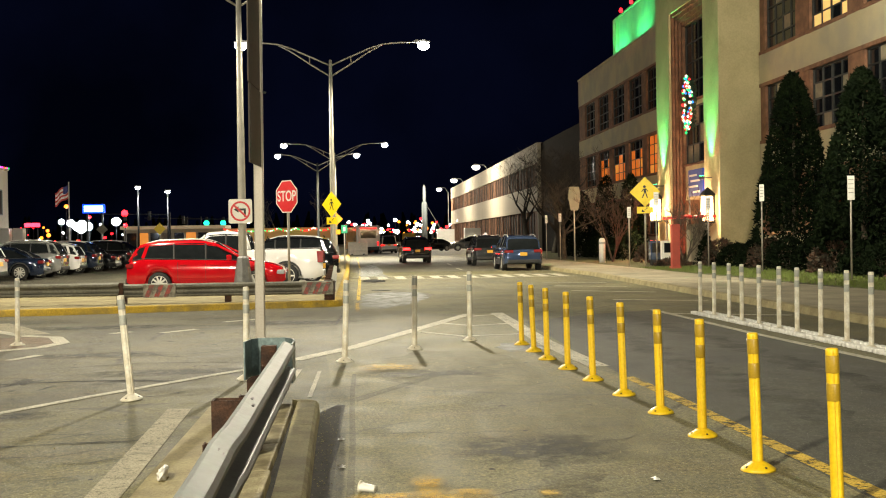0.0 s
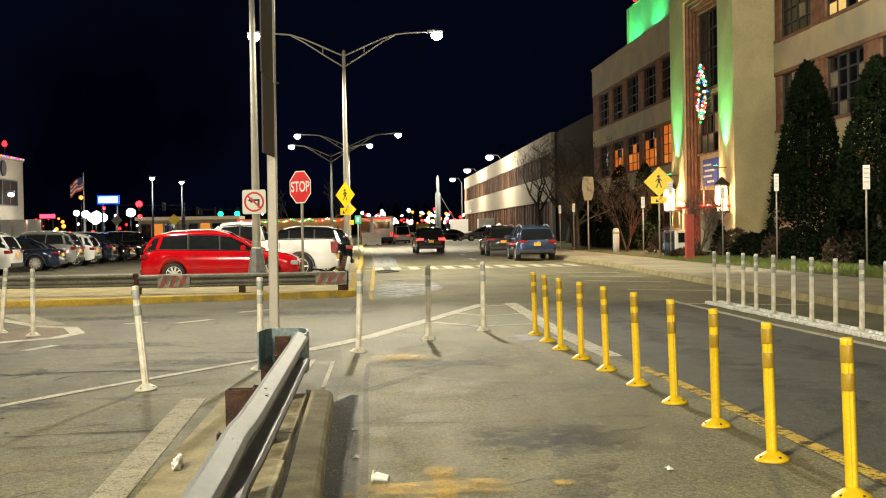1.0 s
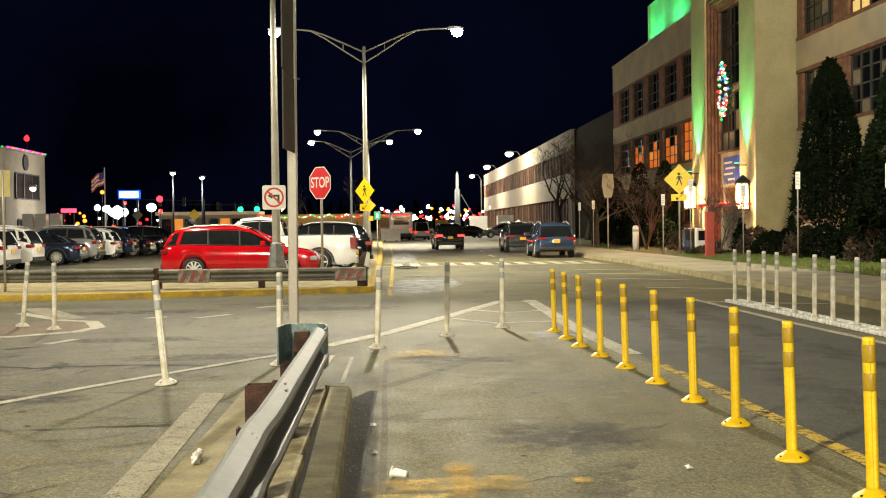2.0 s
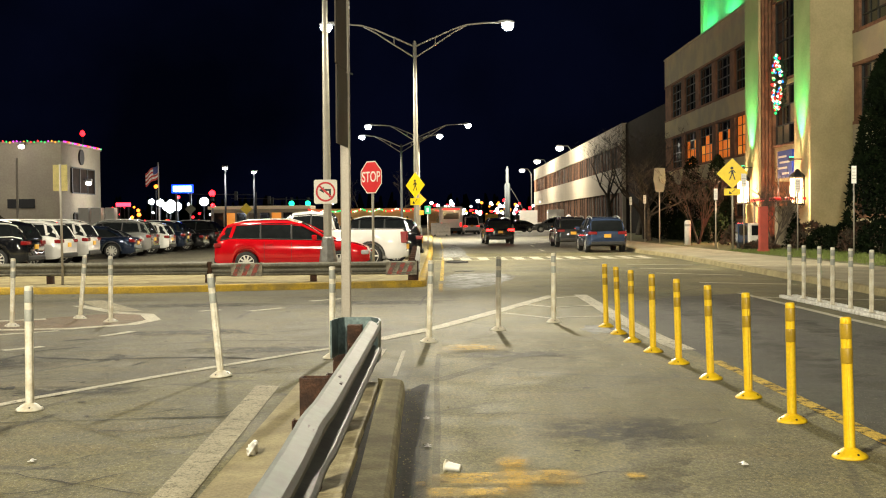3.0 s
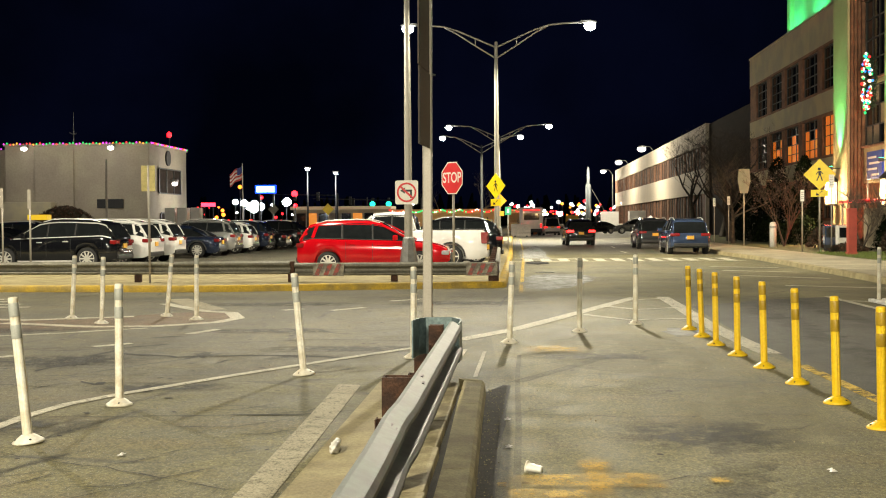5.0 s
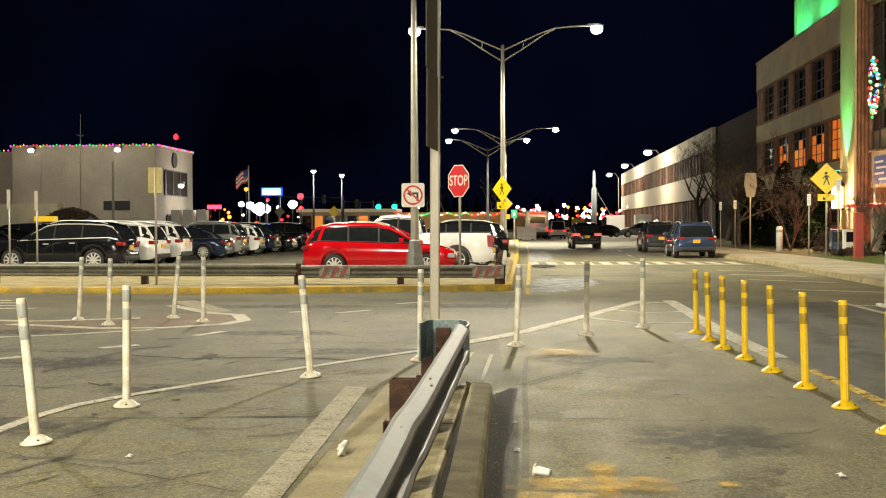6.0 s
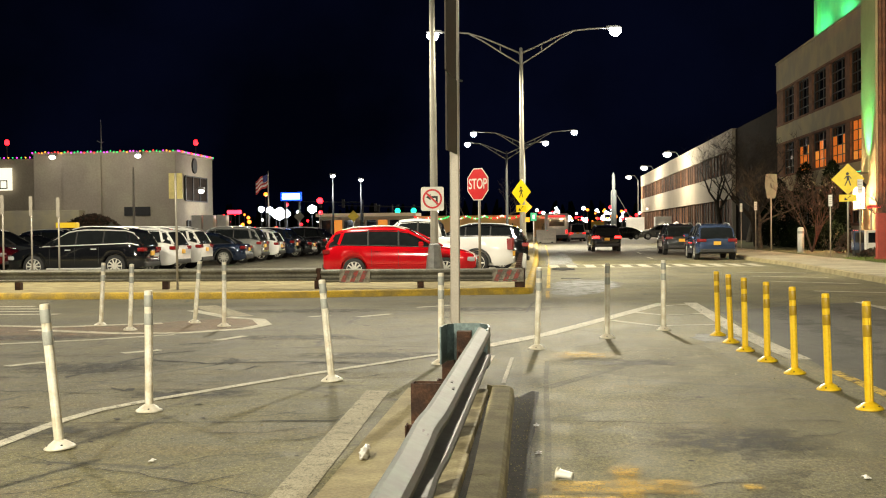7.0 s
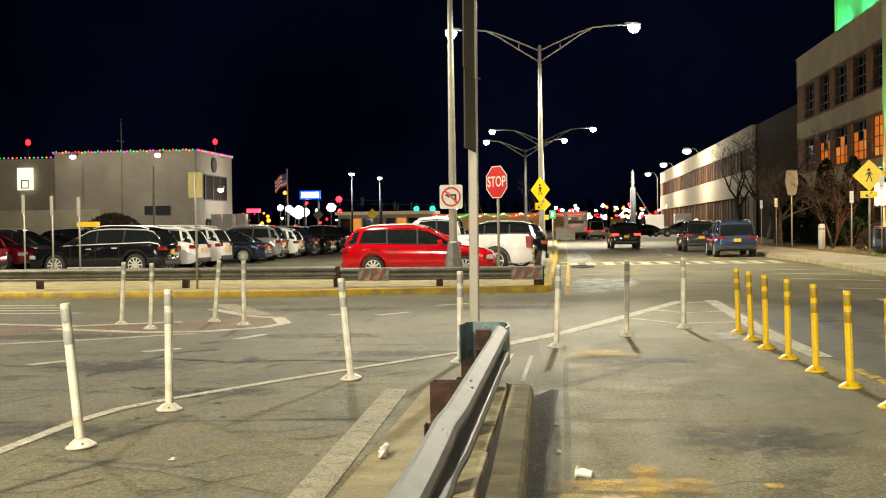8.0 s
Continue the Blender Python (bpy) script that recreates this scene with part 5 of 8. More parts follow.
for k, (y, z) in enumerate(((140, 11.9), (163, 11.9), (200, 11.9), (236, 11.9))):
    if k == 0:
        continue
    t = thing("wall_floodlight", (17.4, y, z), "bright floodlight on a bracket above the eaves", "floodlight", "wall floodlights")
    bm = B()
    tube(bm, [(1.9, 0, -0.9), (1.2, 0, 0.1), (0.2, 0, 0.12)], 0.06, 8)
    part("bracket", bm, M_SOFFIT, t)
    bm = B()
    box(bm, (-0.4, -0.35, 0), (0.4, 0.35, 0.25), 0.05)
    h = part("housing", bm, M_SOFFIT, t)
    bm = B()
    lathe(bm, [(0.5, 0), (0.62, -0.2), (0.45, -0.5), (0.15, -0.62)], 16)
    part("lens", bm, M_LED_SOFT, h, "glowing lens", True)
    if k == 3:
        bm = B()
        tube(bm, [(1.9, 0, -11.9), (1.9, 0, -0.85)], 0.12, 8)
        part("pole", bm, M_SOFFIT, t)
    lamp("POINT", (11.2, y - 9, z - 1.0), 10500, (1, 0.88, 0.66), size=0.4)

# ---------------------------------------------------------------- building with a string of coloured lights
M_RENDER = mat("tan_render", (0.42, 0.37, 0.275), 0.9, var=0.12, scale=0.25, fine=6, bump=0.2, second=(0.34, 0.29, 0.23))
lb = thing("terminal_building", None, "tan rendered two storey building with coloured lights along its roof", "building")
bm = B()
box(bm, (-48.5, 105, 0), (-34.6, 117, 9.0), 0.05)
part("wall", bm, M_RENDER, lb)
bm = B()
box(bm, (-45.5, 104.7, 0), (-41.8, 105.2, 8.9), 0.02)
part("wall_pier", bm, M_RENDER, lb)
bm = B()
box(bm, (-75, 108.5, 0), (-48.6, 117, 8.9), 0.05)
part("wall", bm, M_RENDER, lb)
bm = B()
box(bm, (-75, 103.4, 0), (-43.4, 104.9, 3.7), 0.05)
part("entrance_hall", bm, M_STUCCO, lb)
bm = B()
box(bm, (-48.6, 104.9, 9.0), (-34.5, 117.1, 9.2), 0.02)
part("coping", bm, M_RENDER, lb)
# end face towards the road: windows, door and a round emblem
for y0, y1, z0, z1 in ((107.5, 114.5, 4.6, 6.9), (108.0, 115.0, 0.3, 2.6)):
    w = thing("window", None)
    w.parent = lb
    bm = B()
    box(bm, (-34.62, y0, z0), (-34.5, y1, z1))
    part("pane", bm, M_FARGLASS, w)
    bm = B()
    for k in range(4):
        y = y0 + (y1 - y0) * k / 3
        box(bm, (-34.5, y - 0.08, z0), (-34.42, y + 0.08, z1))
    box(bm, (-34.5, y0, z0 - 0.1), (-34.4, y1, z0))
    box(bm, (-34.5, y0, z1), (-34.4, y1, z1 + 0.1))
    part("frame", bm, M_MUNTIN, w)
bm = B()
o = [(110.6 + 0.75 * math.cos(k * math.tau / 20), 8.05 + 0.75 * math.sin(k * math.tau / 20)) for k in range(20)]
prism(bm, o, -34.6, -34.45, "x")
part("round_emblem", bm, M_DARK, lb)
bm = B()
box(bm, (-39.6, 104.85, 4.0 - 0.9), (-37.1, 105.0, 3.95), 0.0)
part("wall_vent", bm, M_DARK, lb)
M_PLATEBACK = mat("faded_yellow_sheet", (0.78, 0.66, 0.26), 0.6, var=0.2, scale=4, bump=0.0)
M_STRING = [glowing("string_red", (1, 0.04, 0.04), 2), glowing("string_violet", (0.75, 0.05, 0.7), 2), glowing("string_green", (0.03, 0.75, 0.15), 1.4), glowing("string_amber", (1, 0.35, 0.03), 2)]
sl = thing("string_lights", None, "string of coloured bulbs along the roof edge", "string lights")
bm = B()
tube(bm, [(-75, 108.3, 9.02), (-48.8, 108.3, 9.02), (-48.8, 104.8, 9.22), (-34.4, 104.8, 9.22), (-34.4, 117, 9.22)], 0.02, 5)
part("cable", bm, M_DARK, sl)
rng = random.Random(4)
protos = []
for m_ in M_STRING:
    bm = B()
    lathe(bm, [(0.03, -0.08), (0.085, 0), (0.03, 0.08)], 8)
    protos.append(part("bulb", bm, m_, sl))
    protos[-1].location = (-48.8, 105 + len(protos) * 0.7, 9.2)
for i in range(44):
    again(protos[rng.randrange(4)], sl, Matrix.Translation((-48.5 + i * 0.32, 104.75, 9.2 + 0.06 * math.sin(i * 1.9))), "bulb")
for i in range(24):
    again(protos[(1, 1, 0, 3, 1, 2)[i % 6]], sl, Matrix.Translation((-34.35, 105 + i * 0.5, 9.2)), "bulb")
for i in range(60):
    again(protos[rng.randrange(4)], sl, Matrix.Translation((-75 + i * 0.44, 108.25, 9.0)), "bulb")
for x, y in ((-46.2, 104.0), (-37.9, 104.0), (-34.0, 111.0)):
    t = thing("wall_floodlight", (x, y, 8.95 if y < 110 else 5.8), "bright floodlight on a wall bracket", "floodlight", "wall floodlights")
    bm = B()
    box(bm, (-0.3, -0.1, -0.1), (0.3, 0.35, 0.16), 0.03)
    h = part("housing", bm, M_SOFFIT, t)
    bm = B()
    lathe(bm, [(0.2, -0.1), (0.3, -0.2), (0.26, -0.38), (0.1, -0.46)], 14)
    part("lens", bm, M_LED_SOFT, h, "glowing lens", True)
    bm = B()
    box(bm, (-0.06, 0.3, -0.06) if y < 110 else (-0.6, -0.06, -0.06), (0.06, 1.0, 0.06) if y < 110 else (-0.2, 0.06, 0.06))
    part("bracket", bm, M_SOFFIT, t)
    lamp("POINT", (x + (3 if y > 110 else 0), y - (7 if y < 110 else 0), 8.2 if y < 110 else 5.4), 480 if x < -40 else 850, (1, 0.94, 0.82), size=0.3)
t = thing("rooftop_mast", (-43.0, 108, 9.0), "thin aerial mast with a small bracket", "mast")
bm = B()
tube(bm, [(0, 0, 0), (0, 0, 1.6), (0, 0, 3.6)], [0.07, 0.05, 0.015], 8)
tube(bm, [(-0.4, 0, 1.5), (0, 0, 1.3), (0.3, 0, 1.4)], 0.05, 6)
part("mast", bm, M_SOFFIT, t)
for x, y, z in ((-54.5, 112, 9.2), (-36.2, 116.5, 9.2)):
    t = thing("warning_lamp", (x, y, z), "red roof warning lamp on a stem", "warning lamp")
    bm = B()
    tube(bm, [(0, 0, 0), (0, 0, 1.4)], 0.06, 8)
    part("stem", bm, M_DARK, t)
    bm = B()
    lathe(bm, [(0.12, 1.35), (0.26, 1.5), (0.22, 1.8), (0.05, 1.95)], 12)
    part("globe", bm, bpy.data.materials["red_lamp_globe"], t, smooth=True)
t = thing("lit_sign", (-53.0, 108.2, 6.9), "square glowing white sign on the wall", "sign")
bm = B()
box(bm, (-0.8, -0.15, -1.1), (0.8, 0.1, 1.1), 0.03)
part("panel", bm, glowing("lit_white_sign", (1, 0.93, 0.7), 1.0), t)
bm = B()
for a, b in (((-0.4, -0.95), (0.4, -0.85)), ((-0.4, -0.2), (0.4, -0.1)), ((-0.4, -0.95), (-0.3, -0.1)), ((0.3, -0.95), (0.4, -0.1))):
    box(bm, (a[0], -0.17, a[1]), (b[0], -0.152, b[1]))
part("mark", bm, M_DARK, t)
bm = B()
box(bm, (-0.05, 0.1, -0.05), (0.05, 0.4, 0.05))
part("bracket", bm, M_DARK, t)

# ---------------------------------------------------------------- vehicles
M_CARGLASS = mat("tinted_car_glass", (0.012, 0.014, 0.015), 0.05, var=0.2, bump=0.0)
M_CARGLASS.node_tree.nodes["Principled BSDF"].inputs["Specular IOR Level"].default_value = 0.16
M_TYRE = mat("tyre_rubber", (0.02, 0.02, 0.02), 0.85, var=0.3, scale=9, fine=60, bump=0.2)
M_RIM = mat("alloy_rim", (0.66, 0.64, 0.58), 0.35, 0.3, var=0.15, scale=9)
M_TRIM = mat("black_car_trim", (0.02, 0.02, 0.02), 0.55, var=0.2)
M_CHROME = mat("chrome_trim", (0.68, 0.67, 0.64), 0.35, 0.4, var=0.05, bump=0.0)
M_TAIL = mat("red_lamp_plastic", (0.2, 0.008, 0.008), 0.2, var=0.1, bump=0.0)
M_TAIL_ON = glowing("lit_tail_lamp", (1.0, 0.012, 0.012), 2.5)
M_BRAKE_ON = glowing("bright_brake_lamp", (1.0, 0.016, 0.014), 9.0)
M_HEAD = mat("headlamp_glass", (0.55, 0.56, 0.56), 0.12, 0.3, var=0.2, bump=0.0)
M_HEAD_ON = glowing("lit_head_lamp", (1.0, 0.95, 0.85), 30.0)
M_PLATE = mat("number_plate", (0.75, 0.4, 0.03), 0.5, var=0.1, bump=0.0)


SHAPES = {
    # hood and belt line, glasshouse outline, as shares of length and heights in shares of height
    "suv": dict(belt=[(-.5, .54), (-.485, .62), (-.40, .675), (.1, .635), (.24, .62), (.40, .56), (.475, .49), (.5, .38)],
                house=[(-.488, .62), (-.455, .80), (-.42, .92), (-.36, .97), (-.2, .995), (-.08, 1.0), (.0, .985), (.06, .95), (.26, .618)], roof=(-.43, .06), pillars=(-.20, .0), quarter=-.30),
    "sedan": dict(belt=[(-.5, .50), (-.485, .62), (-.36, .66), (.1, .62), (.22, .61), (.40, .55), (.475, .48), (.5, .38)],
                  house=[(-.40, .66), (-.30, .84), (-.2, .96), (-.06, 1.0), (.03, .97), (.07, .93), (.24, .61)], roof=(-.25, .05), pillars=(-.03,), quarter=-.26),
    "pickup": dict(belt=[(-.5, .60), (-.49, .67), (-.08, .67), (.2, .64), (.27, .63), (.42, .56), (.48, .52), (.5, .40)],
                   house=[(-.09, .67), (-.075, .9), (-.05, .97), (.06, 1.0), (.15, .98), (.18, .95), (.28, .63)], roof=(-.06, .17), pillars=(.055,), quarter=-.06),
    "van": dict(belt=[(-.5, .45), (-.495, .52), (-.4, .53), (.2, .52), (.34, .50), (.46, .42), (.5, .3)],
                house=[(-.495, .53), (-.485, .9), (-.46, .97), (-.3, 1.0), (.1, 1.0), (.2, .96), (.36, .50)], roof=(-.475, .17), pillars=(-.25, .02), quarter=-.4),
}


def car(name, label, kind, m, paint, L=4.7, W=1.85, H=1.7, wheel=0.36, spokes=10, tail=None, head=None, rails=True, trim_chrome=False, cladding=True):
    sh = SHAPES[kind]
    t = thing(name, m, label, "car" if kind != "pickup" else "pickup truck")
    hw0 = W / 2
    wx = (-0.292 * L, 0.305 * L)
    clear = 0.22 + (0.08 if kind in ("suv", "pickup") else 0)

    def hw(x):
        e = max(0.0, (abs(x) - 0.40 * L) / (0.10 * L))
        return hw0 * (1 - 0.17 * e ** 2.2)

    def belt(x):
        return lerp_profile([(a * L, b * H) for a, b in sh["belt"]], x)

    xs = sorted(set([round(-L / 2 + L * i / 46, 4) for i in range(47)] + [round(c + s * (wheel + 0.055) * f, 4) for c in wx for s in (-1, 1) for f in (1.0, 0.97, 0.85, 0.6)]))
    bm = B()
    rings = []
    for x in xs:
        za = clear
        for c in wx:
            d = (wheel + 0.06) ** 2 - (x - c) ** 2
            if d > 0:
                za = max(za, wheel + math.sqrt(d))
        end = max(0.0, (abs(x) - 0.44 * L) / (0.06 * L))
        lo = clear + 0.1 * end ** 2
        za = max(za, lo)
        h, top = hw(x), belt(x)
        za = min(za, top - 0.12)
        half = [(0, lo), (h - 0.26, lo), (h - 0.25, za), (h - 0.02, za), (h - 0.002, za + 0.03), (h, max(za + 0.05, 0.33 * H)), (h + 0.004, max(za + 0.06, 0.42 * H)),
                (h - 0.01, max(za + 0.07, top - 0.10)), (h - 0.05, top - 0.02), (h - 0.11, top), (0, top + 0.02)]
        ring = [bm.verts.new((x, y, z)) for y, z in half] + [bm.verts.new((x, -y, z)) for y, z in half[-2:0:-1]]
        rings.append(ring)
    n = len(rings[0])
    for a, b in zip(rings, rings[1:]):
        for k in range(n):
            bm.faces.new((a[k], a[(k + 1) % n], b[(k + 1) % n], b[k]))
    bm.faces.new(rings[0])
    bm.faces.new(rings[-1][::-1])
    body = part("body", bm, paint, t, smooth=True)
    body.data.set_sharp_from_angle(angle=radians(35))
    # glasshouse
    hp = [(a * L, b * H) for a, b in sh["house"]]
    zr = max(z for _, z in hp)
    x0, x1 = hp[0][0], hp[-1][0]

    def section(x):
        z, b = lerp_profile(hp, x), belt(x) - 0.01
        f = max(0.0, min(1.0, (z - b) / (zr - b)))
        hb = hw(x) - 0.075
        return z, b, hb, hb - 0.17 * f * (W / 1.85), f
    gx = sorted(set([x0 + (x1 - x0) * i / 26 for i in range(27)] + [p[0] for p in hp]))
    bm = B()
    rings = []
    for x in gx:
        z, b, hb, hr, f = section(x)
        z = max(z, b + 0.01)
        half = [(0, b - 0.05), (hb, b), (hr, b + (z - b) * 0.86), (hr - 0.05, b + (z - b) * 0.96), (hr - 0.16, z), (0, z + 0.012)]
        rings.append([bm.verts.new((x, y, q)) for y, q in half] + [bm.verts.new((x, -y, q)) for y, q in half[-2:0:-1]])
    n = len(rings[0])
    for a, b in zip(rings, rings[1:]):
        for k in range(n):
            bm.faces.new((a[k], a[(k + 1) % n], b[(k + 1) % n], b[k]))
    bm.faces.new(rings[0])
    bm.faces.new(rings[-1][::-1])
    part("window_glass", bm, M_CARGLASS, t, "dark tinted windows", True).data.set_sharp_from_angle(angle=radians(40))
    # roof skin
    bm = B()
    rows = []
    for x in [v for v in gx if sh["roof"][0] * L - 0.01 <= v <= sh["roof"][1] * L + 0.01]:
        z, b, hb, hr, f = section(x)
        half = [(hr + 0.014, b + (z - b) * 0.80), (hr - 0.035, b + (z - b) * 0.975), (hr - 0.15, z + 0.014), (0, z + 0.028)]
        rows.append([bm.verts.new((x, y, q)) for y, q in half] + [bm.verts.new((x, -y, q)) for y, q in half[-2::-1]])
    for a, b in zip(rows, rows[1:]):
        for k in range(6):
            bm.faces.new((a[k], a[k + 1], b[k + 1], b[k]))
    part("roof", bm, paint, t, smooth=True)
    # pillars
    for s in (1, -1):
        for name_, xa, za, xb in (("front_pillar", x1 - 0.02, None, sh["roof"][1] * L), ("rear_pillar", x0 + 0.03, None, sh["roof"][0] * L)):
            za_, ba, hba, _, _ = section(xa)
            zb_, bb, hbb, hrb, _ = section(xb)
            bm = B()
            tube(bm, [(xa, s * (hba - 0.005), ba + 0.01), ((xa + xb) / 2, s * ((hba + hrb) / 2 - 0.0), (ba + bb + (zb_ - bb) * 0.9) / 2 + 0.02), (xb, s * (hrb - 0.01), bb + (zb_ - bb) * 0.9)], [0.05, 0.045, 0.045], 6)
            part(name_, bm, paint, t, smooth=True)
        for px in sh["pillars"]:
            z, b, hb, hr, f = section(px * L)
            bm = B()
            tube(bm, [(px * L, s * (hb - 0.012), b), (px * L - 0.02, s * (hr - 0.012), b + (z - b) * 0.86)], 0.035, 6)
            part("centre_pillar", bm, M_TRIM, t)
        # painted rear quarter
        q0, q1 = sh["quarter"] * L, x0 + 0.06
        if kind != "sedan":
            za_, ba, hba, hra, _ = section(q0)
            zb_, bb, hbb, hrb, _ = section(q1 + 0.12)
            bm = B()
            k = 0.012
            vs = [(q0 - 0.28 if kind == "suv" else q0, s * (hba + k), ba - 0.01), (q1, s * (section(q1)[2] + k), belt(q1) - 0.02), (q1 + 0.12, s * (hrb + k), bb + (zb_ - bb) * 0.86), (q0, s * (hra + k), ba + (za_ - ba) * 0.86)]
            if kind == "suv":
                vs[0] = (q1 + 0.42, s * (section(q1 + 0.42)[2] + k), belt(q1 + 0.42) - 0.01)
                vs[3] = (q1 + 0.56, s * (section(q1 + 0.56)[3] + k), belt(q1 + 0.56) + (section(q1 + 0.56)[0] - belt(q1 + 0.56)) * 0.86)
            f4 = [bm.verts.new(v) for v in vs] + [bm.verts.new((v[0], v[1] - s * 0.02, v[2])) for v in vs]
            for f in ((0, 1, 2, 3), (7, 6, 5, 4), (0, 4, 5, 1), (1, 5, 6, 2), (2, 6, 7, 3), (3, 7, 4, 0)):
                bm.faces.new([f4[i] for i in f])
            part("rear_quarter", bm, paint, t)
        # belt moulding
        bm = B()
        pts = [(x, s * (hw(x) - 0.068), belt(x) + 0.004) for x in gx[1:-1]]
        tube(bm, pts, 0.02 if trim_chrome else 0.012, 5)
        part("window_moulding", bm, M_CHROME if trim_chrome else M_TRIM, t)
        if trim_chrome:
            bm = B()
            pts = []
            for x in gx:
                z, b, hb, hr, f = section(x)
                if f > 0.15:
                    pts.append((x, s * (hr + 0.015), b + (z - b) * 0.87))
            tube(bm, pts, 0.024, 5)
            part("roof_moulding", bm, M_CHROME, t)
        # mirror, handles, seams
        bm = B()
        mx = x1 - 0.11 * L
        box(bm, (mx - 0.07, s * hw0 - 0.02 * s, belt(mx) + 0.0), (mx + 0.08, s * (hw0 + 0.2), belt(mx) + 0.16), 0.03)
        part("mirror", bm, paint, t)
        for dx in ([-0.14 * L, 0.05 * L] if kind != "van" else [0.1 * L]):
            bm = B()
            box(bm, (dx - 0.1, s * (hw0 - 0.005), belt(dx) - 0.17), (dx + 0.1, s * (hw0 + 0.02), belt(dx) - 0.135), 0.006)
            part("door_handle", bm, M_CHROME if trim_chrome else paint, t)
        for dx in (-0.175 * L, -0.0 * L, 0.185 * L):
            bm = B()
            box(bm, (dx - 0.005, s * (hw0 - 0.02), 0.27 * H), (dx + 0.005, s * (hw0 + 0.0055), belt(dx) - 0.09))
            part("door_seam", bm, M_TRIM, t)
        if cladding:
            bm = B()
            box(bm, (wx[0] + wheel + 0.08, s * (hw0 - 0.04), clear - 0.02), (wx[1] - wheel - 0.08, s * (hw0 + 0.012), clear + (0.03 if trim_chrome else 0.11)), 0.01)
            part("sill_cladding", bm, M_CHROME if trim_chrome else M_TRIM, t)
            for c in wx:
                bm = B()
                R0, R1 = wheel + 0.05, wheel + 0.105
                k = 14
                for i in range(k):
                    a0, a1 = math.pi * (0.0 + i / k), math.pi * (i + 1) / k
                    q = [(c + R0 * math.cos(a0), wheel + R0 * math.sin(a0)), (c + R1 * math.cos(a0), wheel + R1 * math.sin(a0)), (c + R1 * math.cos(a1), wheel + R1 * math.sin(a1)), (c + R0 * math.cos(a1), wheel + R0 * math.sin(a1))]
                    prism(bm, q, s * (hw0 - 0.06), s * (hw0 + 0.01), "y")
                bmesh.ops.remove_doubles(bm, verts=bm.verts, dist=0.0005)
                part("wheel_arch", bm, M_TRIM if not trim_chrome else paint, t)
        if rails and kind == "suv":
            bm = B()
            xa, xb = sh["roof"][0] * L + 0.25, sh["roof"][1] * L - 0.1
            pts = []
            for i in range(7):
                x = xa + (xb - xa) * i / 6
                z, b, hb, hr, f = section(x)
                pts.append((x, s * (hr - 0.06), z + (0.045 if 0 < i < 6 else 0.0)))
            tube(bm, pts, 0.018, 6)
            part("roof_rail", bm, M_CHROME, t)
        # lamps
        e = -L / 2
        bm = B()
        zt = belt(e + 0.1)
        if kind == "pickup":
            box(bm, (e - 0.012, s * (hw(e) - 0.16), 0.43 * H), (e + 0.2, s * (hw(e + 0.15) + 0.012), 0.63 * H), 0.015)
        else:
            box(bm, (e - 0.012, s * (hw(e) - 0.30), zt - 0.2), (e + 0.24, s * (hw(e + 0.2) + 0.004), zt - 0.06), 0.03)
        part("tail_lamp", bm, tail or M_TAIL, t, "red tail lamp")
        bm = B()
        zh = belt(L / 2 - 0.1) - 0.05
        box(bm, (L / 2 - 0.42, s * (hw(L / 2) - 0.28), zh - 0.15), (L / 2 - 0.02, s * (hw(L / 2 - 0.3) - 0.012), zh - 0.01), 0.03)
        part("head_lamp", bm, head or M_HEAD, t, "clear head lamp")
    # bumpers, plate, grille
    e = -L / 2
    bm = B()
    box(bm, (e - 0.05, -hw(e) + 0.02, clear + 0.05), (e + 0.12, hw(e) - 0.02, clear + (0.22 if kind != "pickup" else 0.28)), 0.04)
    part("rear_bumper", bm, M_CHROME if kind == "pickup" else M_TRIM, t)
    bm = B()
    zp = 0.47 * H if kind != "pickup" else 0.36 * H
    box(bm, (e - 0.03 - (0.04 if kind == "pickup" else 0), -0.16, zp - 0.08), (e + 0.02, 0.16, zp + 0.08), 0.004)
    part("number_plate", bm, M_PLATE, t, "orange number plate")
    bm = B()
    box(bm, (L / 2 - 0.12, -hw(L / 2) + 0.1, clear), (L / 2 + 0.03, hw(L / 2) - 0.1, clear + 0.16), 0.04)
    part("front_bumper", bm, M_TRIM, t)
    bm = B()
    zg = belt(L / 2 - 0.05)
    box(bm, (L / 2 - 0.1, -0.45, zg - 0.26), (L / 2 + 0.012, 0.45, zg - 0.06), 0.02)
    part("grille", bm, M_TRIM, t)
    if kind == "pickup":
        bm = B()
        box(bm, (-0.48 * L, -hw0 + 0.2, 0.5 * H), (-0.10 * L, hw0 - 0.2, 0.685 * H))
        part("bed_cover", bm, M_TRIM, t, "black truck bed")
